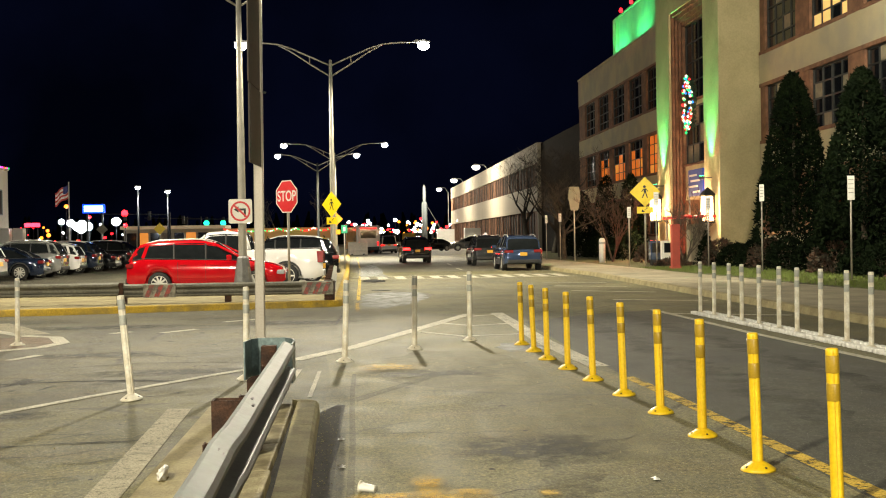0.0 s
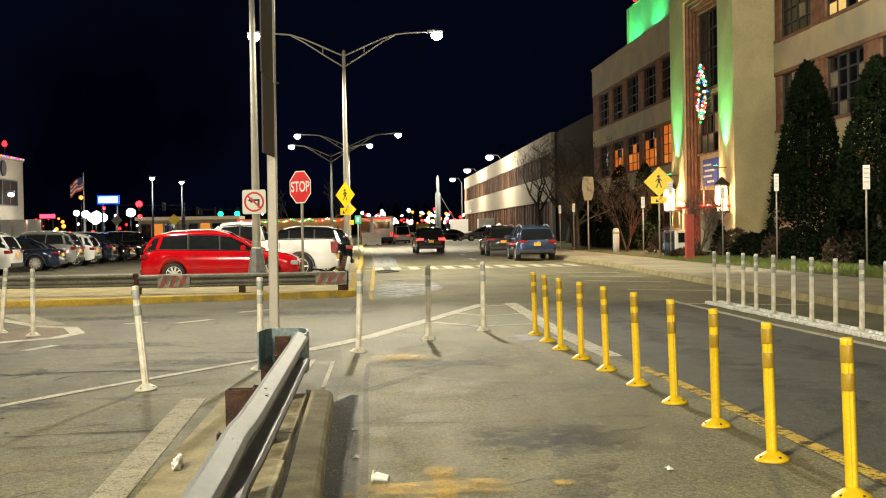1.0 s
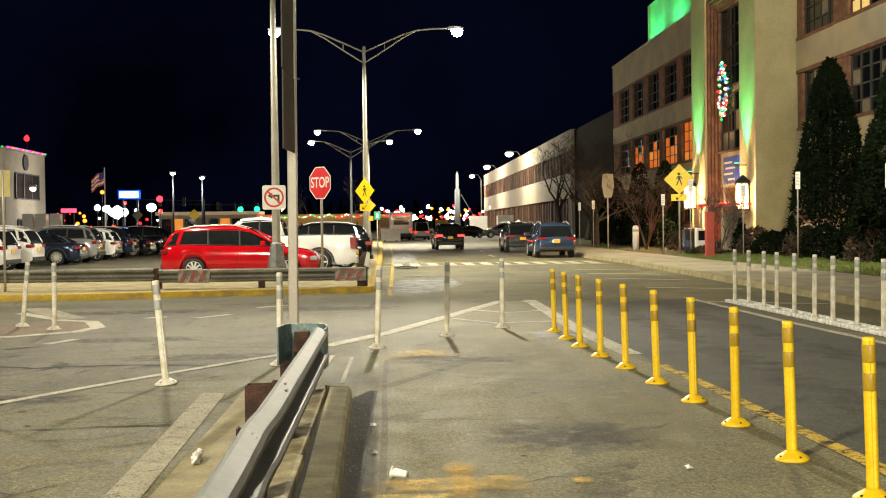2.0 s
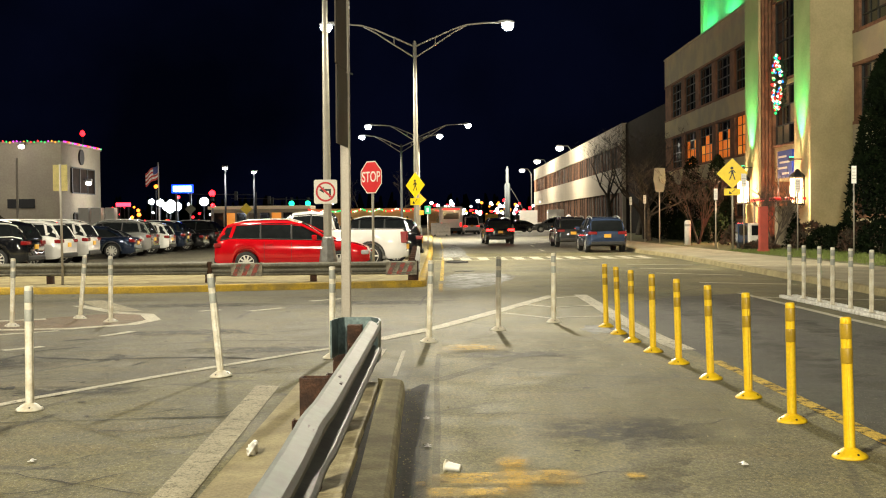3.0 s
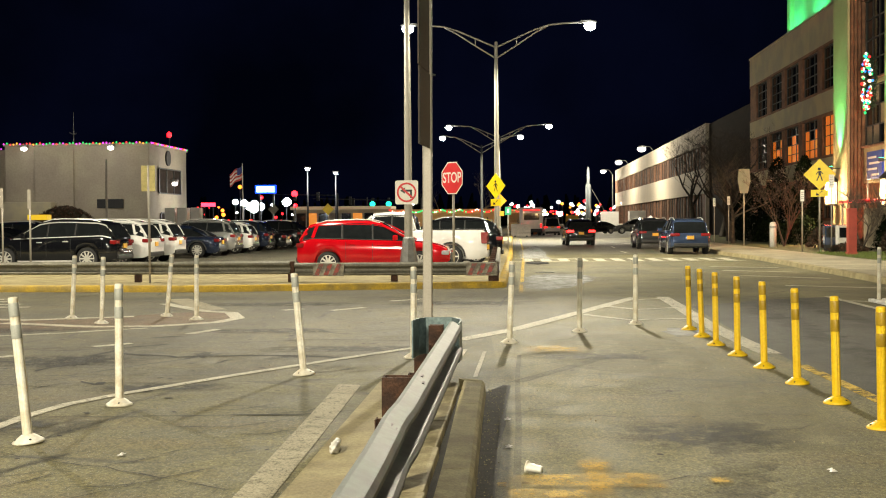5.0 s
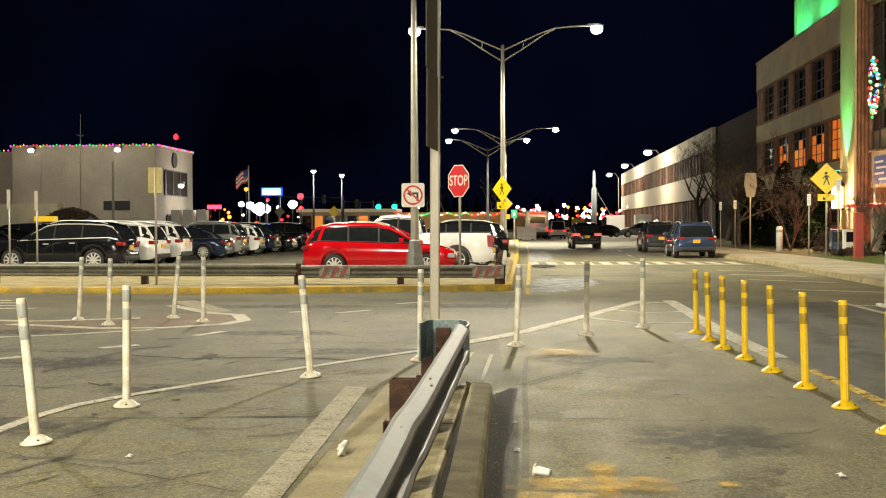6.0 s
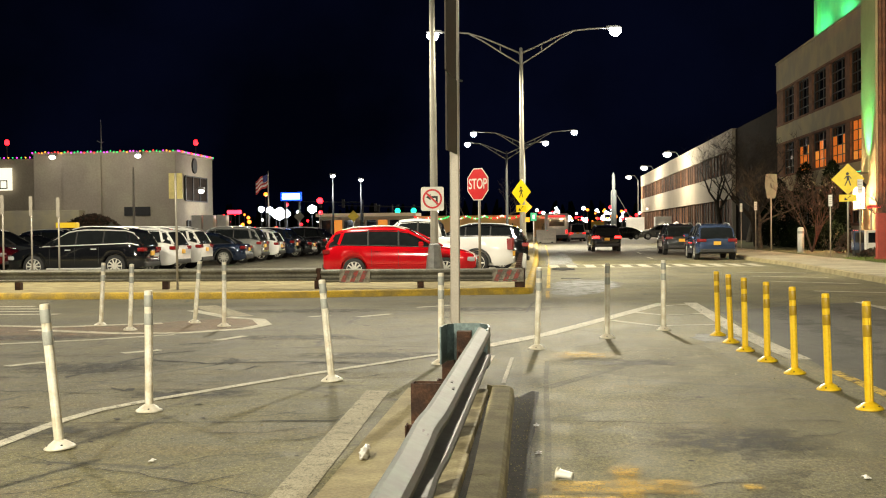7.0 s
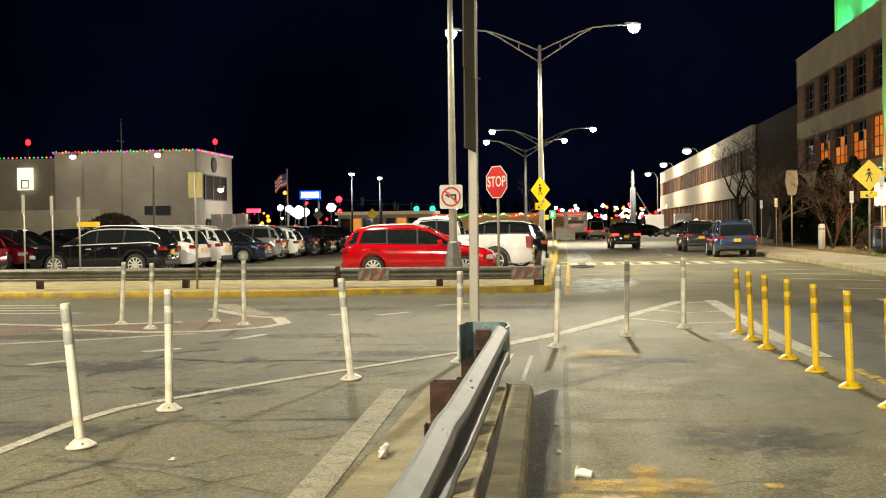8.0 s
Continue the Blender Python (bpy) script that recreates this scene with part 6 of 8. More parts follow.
    # wheels
    for c in wx:
        for s in (1, -1):
            w = thing("wheel", None)
            w.parent = t
            w.matrix_basis = Matrix.Translation((c, s * (hw0 - 0.125), wheel)) @ Matrix.Rotation(radians(-90 * s), 4, "X")
            bm = B()
            lathe(bm, [(wheel * 0.66, -0.11), (wheel * 0.93, -0.115), (wheel, -0.08), (wheel, 0.08), (wheel * 0.93, 0.115), (wheel * 0.66, 0.11)], 28)
            part("tyre", bm, M_TYRE, w, smooth=True)
            bm = B()
            R = wheel * 0.68
            k = 28
            for z0, z1, r0, r1 in ((0.085, 0.112, R * 0.93, R),):
                for i in range(k):
                    a0, a1 = i * math.tau / k, (i + 1) * math.tau / k
                    q = [(r0 * math.cos(a0), r0 * math.sin(a0)), (r1 * math.cos(a0), r1 * math.sin(a0)), (r1 * math.cos(a1), r1 * math.sin(a1)), (r0 * math.cos(a1), r0 * math.sin(a1))]
                    prism(bm, q, z0, z1, "z")
            for i in range(spokes):
                a = i * math.tau / spokes
                ca, sa = math.cos(a), math.sin(a)
                w0, w1 = 0.03, 0.022
                q = [(R * 0.15 * ca - w0 * sa, R * 0.15 * sa + w0 * ca), (R * 0.15 * ca + w0 * sa, R * 0.15 * sa - w0 * ca), (R * 0.96 * ca + w1 * sa, R * 0.96 * sa - w1 * ca), (R * 0.96 * ca - w1 * sa, R * 0.96 * sa + w1 * ca)]
                prism(bm, q, 0.09, 0.113, "z")
            prism(bm, ngon(12, R * 0.22), 0.09, 0.118, "z")
            part("rim", bm, M_RIM, w)
            bm = B()
            prism(bm, ngon(20, R * 0.99), 0.02, 0.04, "z")
            part("brake_disc", bm, M_DARK, w)
    return t


P_RED = car_paint("bright_red_paint", (0.56, 0.004, 0.01), 0.1)
P_WHITE = car_paint("white_car_paint", (0.74, 0.73, 0.7), 0.0)
P_BLACK = car_paint("black_car_paint", (0.006, 0.0065, 0.008), 0.0)
P_NAVY = car_paint("dark_blue_paint", (0.012, 0.022, 0.05), 0.4)
P_SILVER = car_paint("silver_paint", (0.4, 0.4, 0.38), 0.6)
P_BLUE = car_paint("steel_blue_paint", (0.06, 0.09, 0.17), 0.5)
P_GREY = car_paint("dark_grey_paint", (0.06, 0.065, 0.07), 0.5)
P_CRIMSON = car_paint("dark_red_paint", (0.16, 0.006, 0.01), 0.4)

car("sport_utility_car", "bright red five door car parked behind the guardrail", "suv", pose(-4.5, 35.5, 0.0, 0, 0, 0), P_RED, 4.72, 1.82, 1.63, 0.35, 10, cladding=False)
car("pickup_truck", "white crew cab pickup truck with chrome bumper", "pickup", pose(-4.05, 39.6, 0.0, 0, 0, 180), P_WHITE, 5.85, 2.0, 1.93, 0.4, 6)
car("sport_utility_car", "black car parked behind the white pickup", "suv", pose(-3.0, 43.4, 0.0, 0, 0, 180), P_BLACK, 4.7, 1.85, 1.72, 0.36)
car("sport_utility_car", "dark grey car parked in the far row", "suv", pose(-3.3, 47.2, 0.0, 0, 0, 180), P_GREY, 4.6, 1.85, 1.68, 0.35)
car("sedan_car", "silver sedan parked among other cars", "sedan", pose(-4.0, 51.0, 0.0, 0, 0, 180), P_SILVER, 4.7, 1.85, 1.45, 0.33)
car("sport_utility_car", "black car with chrome window trim in the parking lot", "suv", pose(-16.5, 39.7, 0.0, 0, 0, 180), P_BLACK, 4.95, 1.95, 1.74, 0.39, 10, trim_chrome=True)
car("sport_utility_car", "white car with black roof glass parked in a row", "suv", pose(-16.4, 43.0, 0.0, 0, 0, 178), P_WHITE, 4.95, 1.95, 1.74, 0.38)
car("sport_utility_car", "white car with red tail lamps parked in a row", "suv", pose(-16.5, 46.6, 0.0, 0, 0, 180), P_WHITE, 4.8, 1.92, 1.75, 0.38, 8)
car("sedan_car", "dark blue sedan with bright alloy wheels", "sedan", pose(-16.25, 52.4, 0.0, 0, 0, 182), P_NAVY, 4.8, 1.85, 1.5, 0.35, 10)
car("sport_utility_car", "silver car parked in the long row", "suv", pose(-16.2, 55.6, 0.0, 0, 0, 180), P_SILVER, 4.7, 1.88, 1.76, 0.36)
car("sport_utility_car", "white compact car parked in the long row", "suv", pose(-16.1, 59.4, 0.0, 0, 0, 180), P_WHITE, 4.4, 1.82, 1.62, 0.35, 5)
car("sport_utility_car", "dark blue car parked in the long row", "suv", pose(-16.2, 63.2, 0.0, 0, 0, 180), P_NAVY, 4.6, 1.85, 1.7, 0.36)
car("sedan_car", "black sedan parked in the long row", "sedan", pose(-16.0, 66.8, 0.0, 0, 0, 180), P_BLACK, 4.7, 1.85, 1.48, 0.34)
car("sport_utility_car", "black car parked at the end of the row", "suv", pose(-15.8, 70.4, 0.0, 0, 0, 180), P_BLACK, 4.7, 1.85, 1.72, 0.36, 8)
car("sedan_car", "dark sedan parked at the end of the row", "sedan", pose(-15.4, 74.2, 0.0, 0, 0, 180), P_GREY, 4.7, 1.85, 1.48, 0.34)
car("sport_utility_car", "dark red car parked in the second row", "suv", pose(-24.3, 45.2, 0.0, 0, 0, 0), P_CRIMSON, 4.9, 1.95, 1.78, 0.38, head=None)
car("sport_utility_car", "red car parked beside the black one", "suv", pose(-23.4, 40.6, 0.0, 0, 0, 180), P_RED, 4.6, 1.85, 1.68, 0.36)
for k in range(7):
    car(("sport_utility_car", "sedan_car")[k % 2], ("grey car in the second parking row", "black sedan in the second parking row")[k % 2], ("suv", "sedan")[k % 2],
        pose(-24.6, 49.5 + k * 3.6, 0.0, 0, 0, 0), (P_GREY, P_BLACK, P_NAVY, P_SILVER)[k % 4], 4.7, 1.86, (1.72, 1.47)[k % 2], 0.35)
car("sport_utility_car", "steel blue car parked at the kerb", "suv", pose(7.8, 55.0, 0.0, 0, 0, 90), P_BLUE, 4.6, 1.88, 1.66, 0.35, tail=M_TAIL)
car("sport_utility_car", "dark grey car parked at the kerb ahead", "suv", pose(7.45, 65.4, 0.0, 0, 0, 90), P_GREY, 4.6, 1.86, 1.7, 0.35)
car("sport_utility_car", "black car on the road with lit tail lamps", "suv", pose(3.85, 75.0, 0.0, 0, 0, 92), P_BLACK, 4.6, 1.86, 1.68, 0.35, tail=M_BRAKE_ON)
car("sport_utility_car", "silver car parked across the end of the road", "suv", pose(13.8, 138, 0.0, 0, 0, 180), P_SILVER, 4.9, 1.9, 1.8, 0.38)
car("sedan_car", "dark car parked beside the silver one", "sedan", pose(9.6, 140, 0.0, 0, 0, 200), P_BLACK, 4.6, 1.85, 1.5, 0.34)
car("delivery_van", "white van at the end of the road", "van", pose(3.4, 128, 0.0, 0, 0, 96), P_WHITE, 5.2, 1.95, 1.95, 0.36, tail=M_TAIL_ON)


def bus(m, label):
    """City bus: shell, windows, doors, bumpers and lamps."""
    t = thing("city_bus", m, label, "bus")
    L, W, H = 12.0, 2.6, 3.1
    bm = B()
    box(bm, (-L / 2, -W / 2, 0.35), (L / 2, W / 2, H), 0.14)
    part("body", bm, P_WHITE, t)
    for s in (1, -1):
        for k in range(7):
            bm = B()
            box(bm, (-5.2 + k * 1.5, s * (W / 2 - 0.02), 1.45), (-5.2 + k * 1.5 + 1.36, s * (W / 2 + 0.008), 2.5), 0.02)
            part("side_window", bm, M_CARGLASS, t)
        for x in (-3.4, 3.6):
            bm = B()
            tube(bm, [(x, s * (W / 2 - 0.3), 0.48), (x, s * (W / 2 + 0.01), 0.48)], 0.48, 18)
            part("wheel", bm, M_TYRE, t)
        bm = B()
        box(bm, (-L / 2 - 0.012, s * 0.95, 0.9), (-L / 2 + 0.05, s * 1.15, 1.3), 0.01)
        part("tail_lamp", bm, M_TAIL_ON, t)
        bm = B()
        box(bm, (-4.6, s * (W / 2 - 0.02), 0.75), (1.5, s * (W / 2 + 0.005), 1.2))
        part("stripe", bm, P_BLUE, t)
    bm = B()
    box(bm, (-L / 2 - 0.012, -0.85, 1.7), (-L / 2 + 0.03, 0.85, 2.45), 0.03)
    part("rear_window", bm, M_CARGLASS, t)
    bm = B()
    box(bm, (-L / 2 - 0.02, -0.9, 2.72), (-L / 2 + 0.02, 0.9, 2.86), 0.01)
    part("marker_lamp", bm, M_TAIL_ON, t)
    bm = B()
    box(bm, (-L / 2 - 0.1, -1.2, 0.35), (-L / 2 + 0.1, 1.2, 0.75), 0.05)
    part("rear_bumper", bm, M_TRIM, t)
    bm = B()
    box(bm, (L / 2 - 0.03, -1.1, 1.2), (L / 2 + 0.012, 1.1, 2.6), 0.03)
    part("windscreen", bm, M_CARGLASS, t)
    return t


bus(pose(0.75, 131, 0.0, 0, 0, 96), "white city bus driving away down the road")

# ---------------------------------------------------------------- trees and shrubs
M_BARK = mat("grey_brown_bark", (0.11, 0.085, 0.06), 0.9, var=0.35, scale=5, fine=40, bump=0.4, second=(0.06, 0.045, 0.032))
# darker bark for the trees in front of the wings
M_DARKBARK = mat("dark_bark", (0.05, 0.04, 0.03), 0.9, var=0.35, scale=5, fine=40, bump=0.4, second=(0.03, 0.024, 0.018))
M_REDTWIG = mat("reddish_bark", (0.085, 0.05, 0.034), 0.9, var=0.3, scale=5, fine=40, bump=0.3)
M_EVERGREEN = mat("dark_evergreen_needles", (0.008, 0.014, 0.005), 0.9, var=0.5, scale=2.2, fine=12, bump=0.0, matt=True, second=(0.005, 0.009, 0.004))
M_SHRUB = mat("brown_shrub_leaves", (0.09, 0.042, 0.022), 0.85, var=0.5, scale=4, fine=20, bump=0.0, second=(0.035, 0.03, 0.015))


def bare_tree(x, y, height, spread, seed, material, label, stems=1, depth=5, z0=0.15, lean=0.0):
    t = thing("bare_tree", (x, y, z0), label, "tree")
    rng = random.Random(seed)
    trunk, crown = B(), B()

    def grow(p, d, length, r, level):
        pts, rad = [p], [r]
        q = p.copy()
        dd = d.copy()
        steps = 4 if level < 3 else 3
        for k in range(steps):
            dd = (dd + Vector((rng.gauss(0, 0.12), rng.gauss(0, 0.12), rng.gauss(0.03, 0.08)))).normalized()
            q = q + dd * length / steps
            pts.append(q.copy())
            rad.append(r * (1 - 0.42 * (k + 1) / steps))
        tube(trunk if level == 0 else crown, pts, rad, 7 if level < 2 else (5 if level < 3 else 3), False)
        if level >= depth:
            return
        n = rng.choice((3, 4)) if level < 2 else rng.choice((2, 3, 3))
        for k in range(n):
            i = rng.randrange(2, len(pts)) if k else len(pts) - 1
            a = rng.uniform(0, math.tau)
            side = Vector((math.cos(a), math.sin(a), 0)) * spread * rng.uniform(0.6, 1.2)
            nd = (dd * 0.75 + side + Vector((0, 0, rng.uniform(0.05, 0.4)))).normalized()
            grow(pts[i].copy(), nd, length * rng.uniform(0.55, 0.8), max(0.009, rad[i] * 0.68), level + 1)
    for s in range(stems):
        a = s * math.tau / stems + rng.uniform(0, 1)
        d = Vector((0.35 * math.cos(a) * (stems > 1) + lean, 0.35 * math.sin(a) * (stems > 1), 1)).normalized()
        grow(Vector((0, 0, 0)), d, height * (0.34 if stems == 1 else 0.36), height * 0.026 / (1 if stems == 1 else 1.9), 0)
    part("trunk", trunk, material, t, smooth=True)
    part("crown", crown, material, t, "leafless spreading twigs", kind="stuff")
    return t


bare_tree(14.2, 78, 10.0, 1.0, 3, M_DARKBARK, "leafless spreading tree on the lawn", 1, 6)
bare_tree(16.3, 86, 9.8, 0.7, 8, M_DARKBARK, "tall leafless tree beside the building", 1, 6)
bare_tree(13.2, 71.5, 6.2, 0.95, 12, M_BARK, "low leafless tree with wide twigs", 1, 6)
bare_tree(13.9, 61, 4.6, 0.6, 21, M_REDTWIG, "small multi-stemmed tree with reddish twigs", 3, 5)
bare_tree(14.6, 49.6, 3.3, 0.5, 33, M_BARK, "small leafless shrub tree by the entrance", 3, 5)
bare_tree(17.0, 97, 11.0, 0.9, 52, M_DARKBARK, "tall leafless tree before the dark brick wall", 1, 6)
bare_tree(16.0, 106, 10.5, 0.9, 57, M_DARKBARK, "tall leafless tree before the dark brick wall", 1, 6)
bare_tree(-14, 190, 11, 0.8, 40, M_BARK, "distant leafless tree behind the lamps", 1, 5, 0.0)
bare_tree(-8, 205, 12, 0.8, 42, M_BARK, "distant leafless tree behind the lamps", 1, 5, 0.0)


def leaf_cloud(bm, rng, count, place, size):
    for i in range(count):
        p, n = place(rng)
        a = Vector((rng.gauss(0, 1), rng.gauss(0, 1), rng.gauss(0.4, 0.8))).normalized()
        b = a.cross(Vector((rng.gauss(0, 1), rng.gauss(0, 1), rng.gauss(0, 1)))).normalized()
        s = size * rng.uniform(0.6, 1.4)
        bm.faces.new([bm.verts.new(q) for q in (p - b * s * 0.35, p + a * s - b * 0.1 * s, p + a * s * 1.2, p + b * s * 0.4)])


def conifer(x, y, height, radius, seed, label, count=9000, z0=0.15):
    """Dense upright evergreen: trunk, stubs and a ragged column of needle sprays."""
    t = thing("evergreen_tree", (x, y, z0), label, "evergreen tree")
    rng = random.Random(seed)
    bm = B()
    tube(bm, [(0, 0, 0), (0, 0, height * 0.9)], [0.12, 0.02], 8)
    part("trunk", bm, M_BARK, t)
    lumps = [(rng.uniform(0, math.tau), rng.uniform(0.08, 0.95), rng.uniform(0.15, 0.38)) for _ in range(70)]

    def place(r):
        if r.random() < 0.75:
            a, f, s = lumps[r.randrange(len(lumps))]
            a += r.gauss(0, 0.28)
            f = min(1, max(0.02, f + r.gauss(0, 0.05)))
            k = 1.0 + 0.12 * r.random()
        else:
            a, f, k = r.uniform(0, math.tau), r.uniform(0.02, 1), 0.9 * math.sqrt(r.random())
        prof = radius * min(1.0, (0.35 + f * 5)) * (1 - f) ** 0.55 * 1.05
        rr = prof * k + 0.04
        return Vector((rr * math.cos(a), rr * math.sin(a), 0.25 + f * (height - 0.3))), None
    bm = B()
    leaf_cloud(bm, rng, count, place, 0.13)
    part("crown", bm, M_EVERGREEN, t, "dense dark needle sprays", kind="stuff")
    return t


conifer(17.2, 43.6, 7.7, 1.45, 1, "tall dense dark evergreen beside the wall", 14000)
conifer(17.0, 37.0, 6.9, 1.45, 2, "tall dense dark evergreen beside the wall", 14000)
conifer(17.0, 31.5, 8.0, 1.5, 5, "tall dense dark evergreen beside the wall", 5000)
conifer(17.6, 40.4, 3.6, 1.1, 6, "shorter dark evergreen between two taller ones", 5000)
conifer(16.8, 68.6, 5.2, 1.0, 7, "small cone-shaped evergreen by the building", 3500)
conifer(16.6, 74.5, 5.4, 1.1, 9, "small cone-shaped evergreen by the building", 3500)
conifer(16.0, 80.0, 4.6, 1.3, 10, "broad dark evergreen by the building", 3500)


def shrub(x, y, w, d, h, seed, material, label, count=2200, z0=0.15, cone=False, size=0.11):
    t = thing("shrub", (x, y, z0), label, "shrub")
    rng = random.Random(seed)
    bm = B()
    for k in range(7):
        a = k * 0.9
        tube(bm, [(0, 0, 0), (0.25 * w * math.cos(a), 0.25 * d * math.sin(a), h * 0.7)], [0.025, 0.008], 4)
    part("stem", bm, M_BARK, t)

    def place(r):
        a, f = r.uniform(0, math.tau), r.random()
        k = (1 - f) if cone else math.sqrt(max(0, 1 - f * f))
        k *= 0.75 + 0.3 * r.random() + 0.1 * math.sin(a * 5 + seed)
        return Vector((w / 2 * k * math.cos(a), d / 2 * k * math.sin(a), 0.05 + f * h)), None
    bm = B()
    leaf_cloud(bm, rng, count, place, size)
    part("crown", bm, material, t, kind="stuff")
    return t


rng = random.Random(77)
for k in range(11):
    y = 30 + k * 2.0
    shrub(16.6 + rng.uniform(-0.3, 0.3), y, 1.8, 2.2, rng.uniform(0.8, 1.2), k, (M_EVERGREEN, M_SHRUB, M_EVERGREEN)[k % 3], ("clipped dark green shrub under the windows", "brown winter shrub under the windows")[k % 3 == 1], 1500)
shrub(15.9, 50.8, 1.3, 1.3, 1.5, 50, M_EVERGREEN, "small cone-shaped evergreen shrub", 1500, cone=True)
shrub(15.7, 51.9, 1.8, 1.0, 0.55, 51, M_SHRUB, "low brown shrub beside the tower", 1600)
shrub(13.9, 49.4, 1.6, 1.0, 0.28, 52, M_SHRUB, "low clump of winter plants", 1200)
shrub(15.3, 58, 1.8, 3.0, 1.0, 53, M_SHRUB, "low reddish shrub beside the path", 1600)
for k in range(6):
    shrub(15.6 + (k % 2) * 0.5, 64.5 + k * 3.2, 2.4, 3.2, rng.uniform(1.2, 2.0), 60 + k, M_EVERGREEN, "dark evergreen shrub along the wall", 1500)
shrub(-41.2, 101, 6.4, 2.4, 3.1, 90, M_SHRUB, "broad reddish brown bush before the building", 9000, 0.0, size=0.2)

# bollard and bins by the entrance
t = thing("bollard", (13.0, 59.5, 0.15), "thick white bollard with a domed top", "bollard")
bm = B()
lathe(bm, [(0.17, 0), (0.17, 1.15), (0.15, 1.25), (0.08, 1.3)], 18)
part("post", bm, M_SIGNW, t, smooth=True)
bm = B()
lathe(bm, [(0.175, 0.98), (0.178, 1.0), (0.178, 1.08), (0.175, 1.1)], 18)
part("band", bm, M_BAND_G, t)
for x, y, m_, lab in ((14.0, 52.6, P_BLUE, "blue newspaper box by the entrance"), (14.7, 52.9, M_STOP, "red newspaper box by the entrance"), (14.3, 51.6, M_SIGNW, "white newspaper box by the entrance")):
    t = thing("newspaper_box", (x, y, 0.15), lab, "newspaper box")
    bm = B()
    box(bm, (-0.25, -0.22, 0.25), (0.25, 0.22, 1.15), 0.03)
    b_ = part("cabinet", bm, m_, t)
    bm = B()
    box(bm, (-0.19, -0.235, 0.6), (0.19, -0.22, 1.05), 0.01)
    part("door", bm, M_GLASS, b_)
    bm = B()
    box(bm, (-0.2, -0.18, 0), (0.2, 0.18, 0.25))
    part("pedestal", bm, M_DARK, t)
t = thing("utility_cabinet", (15.6, 51.2, 0.15), "tall pale yellow utility cabinet by the tower", "cabinet")
bm = B()
box(bm, (-0.4, -0.35, 0), (0.4, 0.35, 1.9), 0.03)
c_ = part("body", bm, M_BLIND, t)
for s in (0, 1):
    bm = B()
    box(bm, (-0.36 + s * 0.37, -0.365, 0.1), (-0.02 + s * 0.37, -0.35, 1.8), 0.01)
    part("door", bm, M_BLIND, c_)
# ---------------------------------------------------------------- signs and posts round the parking lot
t = thing("traffic_sign", pose(-8.95, 27.0, 0.15, 0, 0, 0), "two faded yellow sign plates on a thin post", "traffic sign")
post_at(t, 2.85, 0.028)
for s in (-1, 1):
    plate(t, "panel", [(0.03, 2.22), (0.17, 2.22), (0.17, 2.84), (0.03, 2.84)] if s > 0 else [(-0.17, 2.22), (-0.03, 2.22), (-0.03, 2.84), (-0.17, 2.84)], M_PLATEBACK, -0.03)
for x, y, h in ((-16.77, 34, 2.76), (-15.85, 34, 2.71), (-14.98, 34, 2.66)):
    small_sign(x, y, h, 0.13, 0.6, "slim pale parking sign post at the lot edge", 0, M_SIGNPOST, 0.0, -15)
for x, y, w in ((-29.75, 96, 0.85), (-28.7, 96, 0.9), (-27.55, 96, 0.8)):
    t = thing("electrical_cabinet", (x, y, 0), "white equipment cabinet beyond the parking lot", "cabinet")
    bm = B()
    box(bm, (-w / 2, -0.5, 0), (w / 2, 0.5, 2.95), 0.05)
    c_ = part("body", bm, P_WHITE, t)
    bm = B()
    box(bm, (-w / 2 + 0.1, -0.53, 0.2), (w / 2 - 0.1, -0.5, 2.7), 0.01)
    part("door", bm, P_WHITE, c_)
for x, y, z, lab in ((-27.3, 70, 2.2, "grey diamond sign seen from behind"), (-14.5, 86, 3.0, "yellow diamond warning sign across the lot"), (-20.0, 92, 3.1, "grey diamond sign across the lot")):
    t = thing("traffic_sign", (x, y, 0), lab, "traffic sign")
    post_at(t, z, 0.04)
    plate(t, "panel", shift(ngon(4, 0.45), 0, z - 0.4), M_SIGNY if "yellow" in lab else M_SIGNGREY, -0.05)
t = thing("bus_shelter", (-31.9, 74, 0), "small shelter with a lit yellow fascia", "shelter")
bm = B()
for x in (-0.6, 0.6):
    box(bm, (x - 0.05, -0.06, 0), (x + 0.05, 0.06, 2.0))
part("frame", bm, M_SOFFIT, t)
bm = B()
box(bm, (-0.66, -0.4, 1.9), (0.66, 0.4, 2.25), 0.03)
part("fascia", bm, glowing("lit_yellow_fascia", (0.9, 0.55, 0.03), 0.7), t)
t = thing("lamp_pole", (-34.3, 93, 0), "slim unlit pole in the parking lot", "pole")
bm = B()
tube(bm, [(0, 0, 0), (0, 0, 7.0)], [0.12, 0.08], 10)
part("pole", bm, M_SIGNPOST, t)
bm = B()
box(bm, (-0.4, -0.4, 0), (0.4, 0.4, 0.9), 0.05)
part("plinth", bm, M_CONC, t)

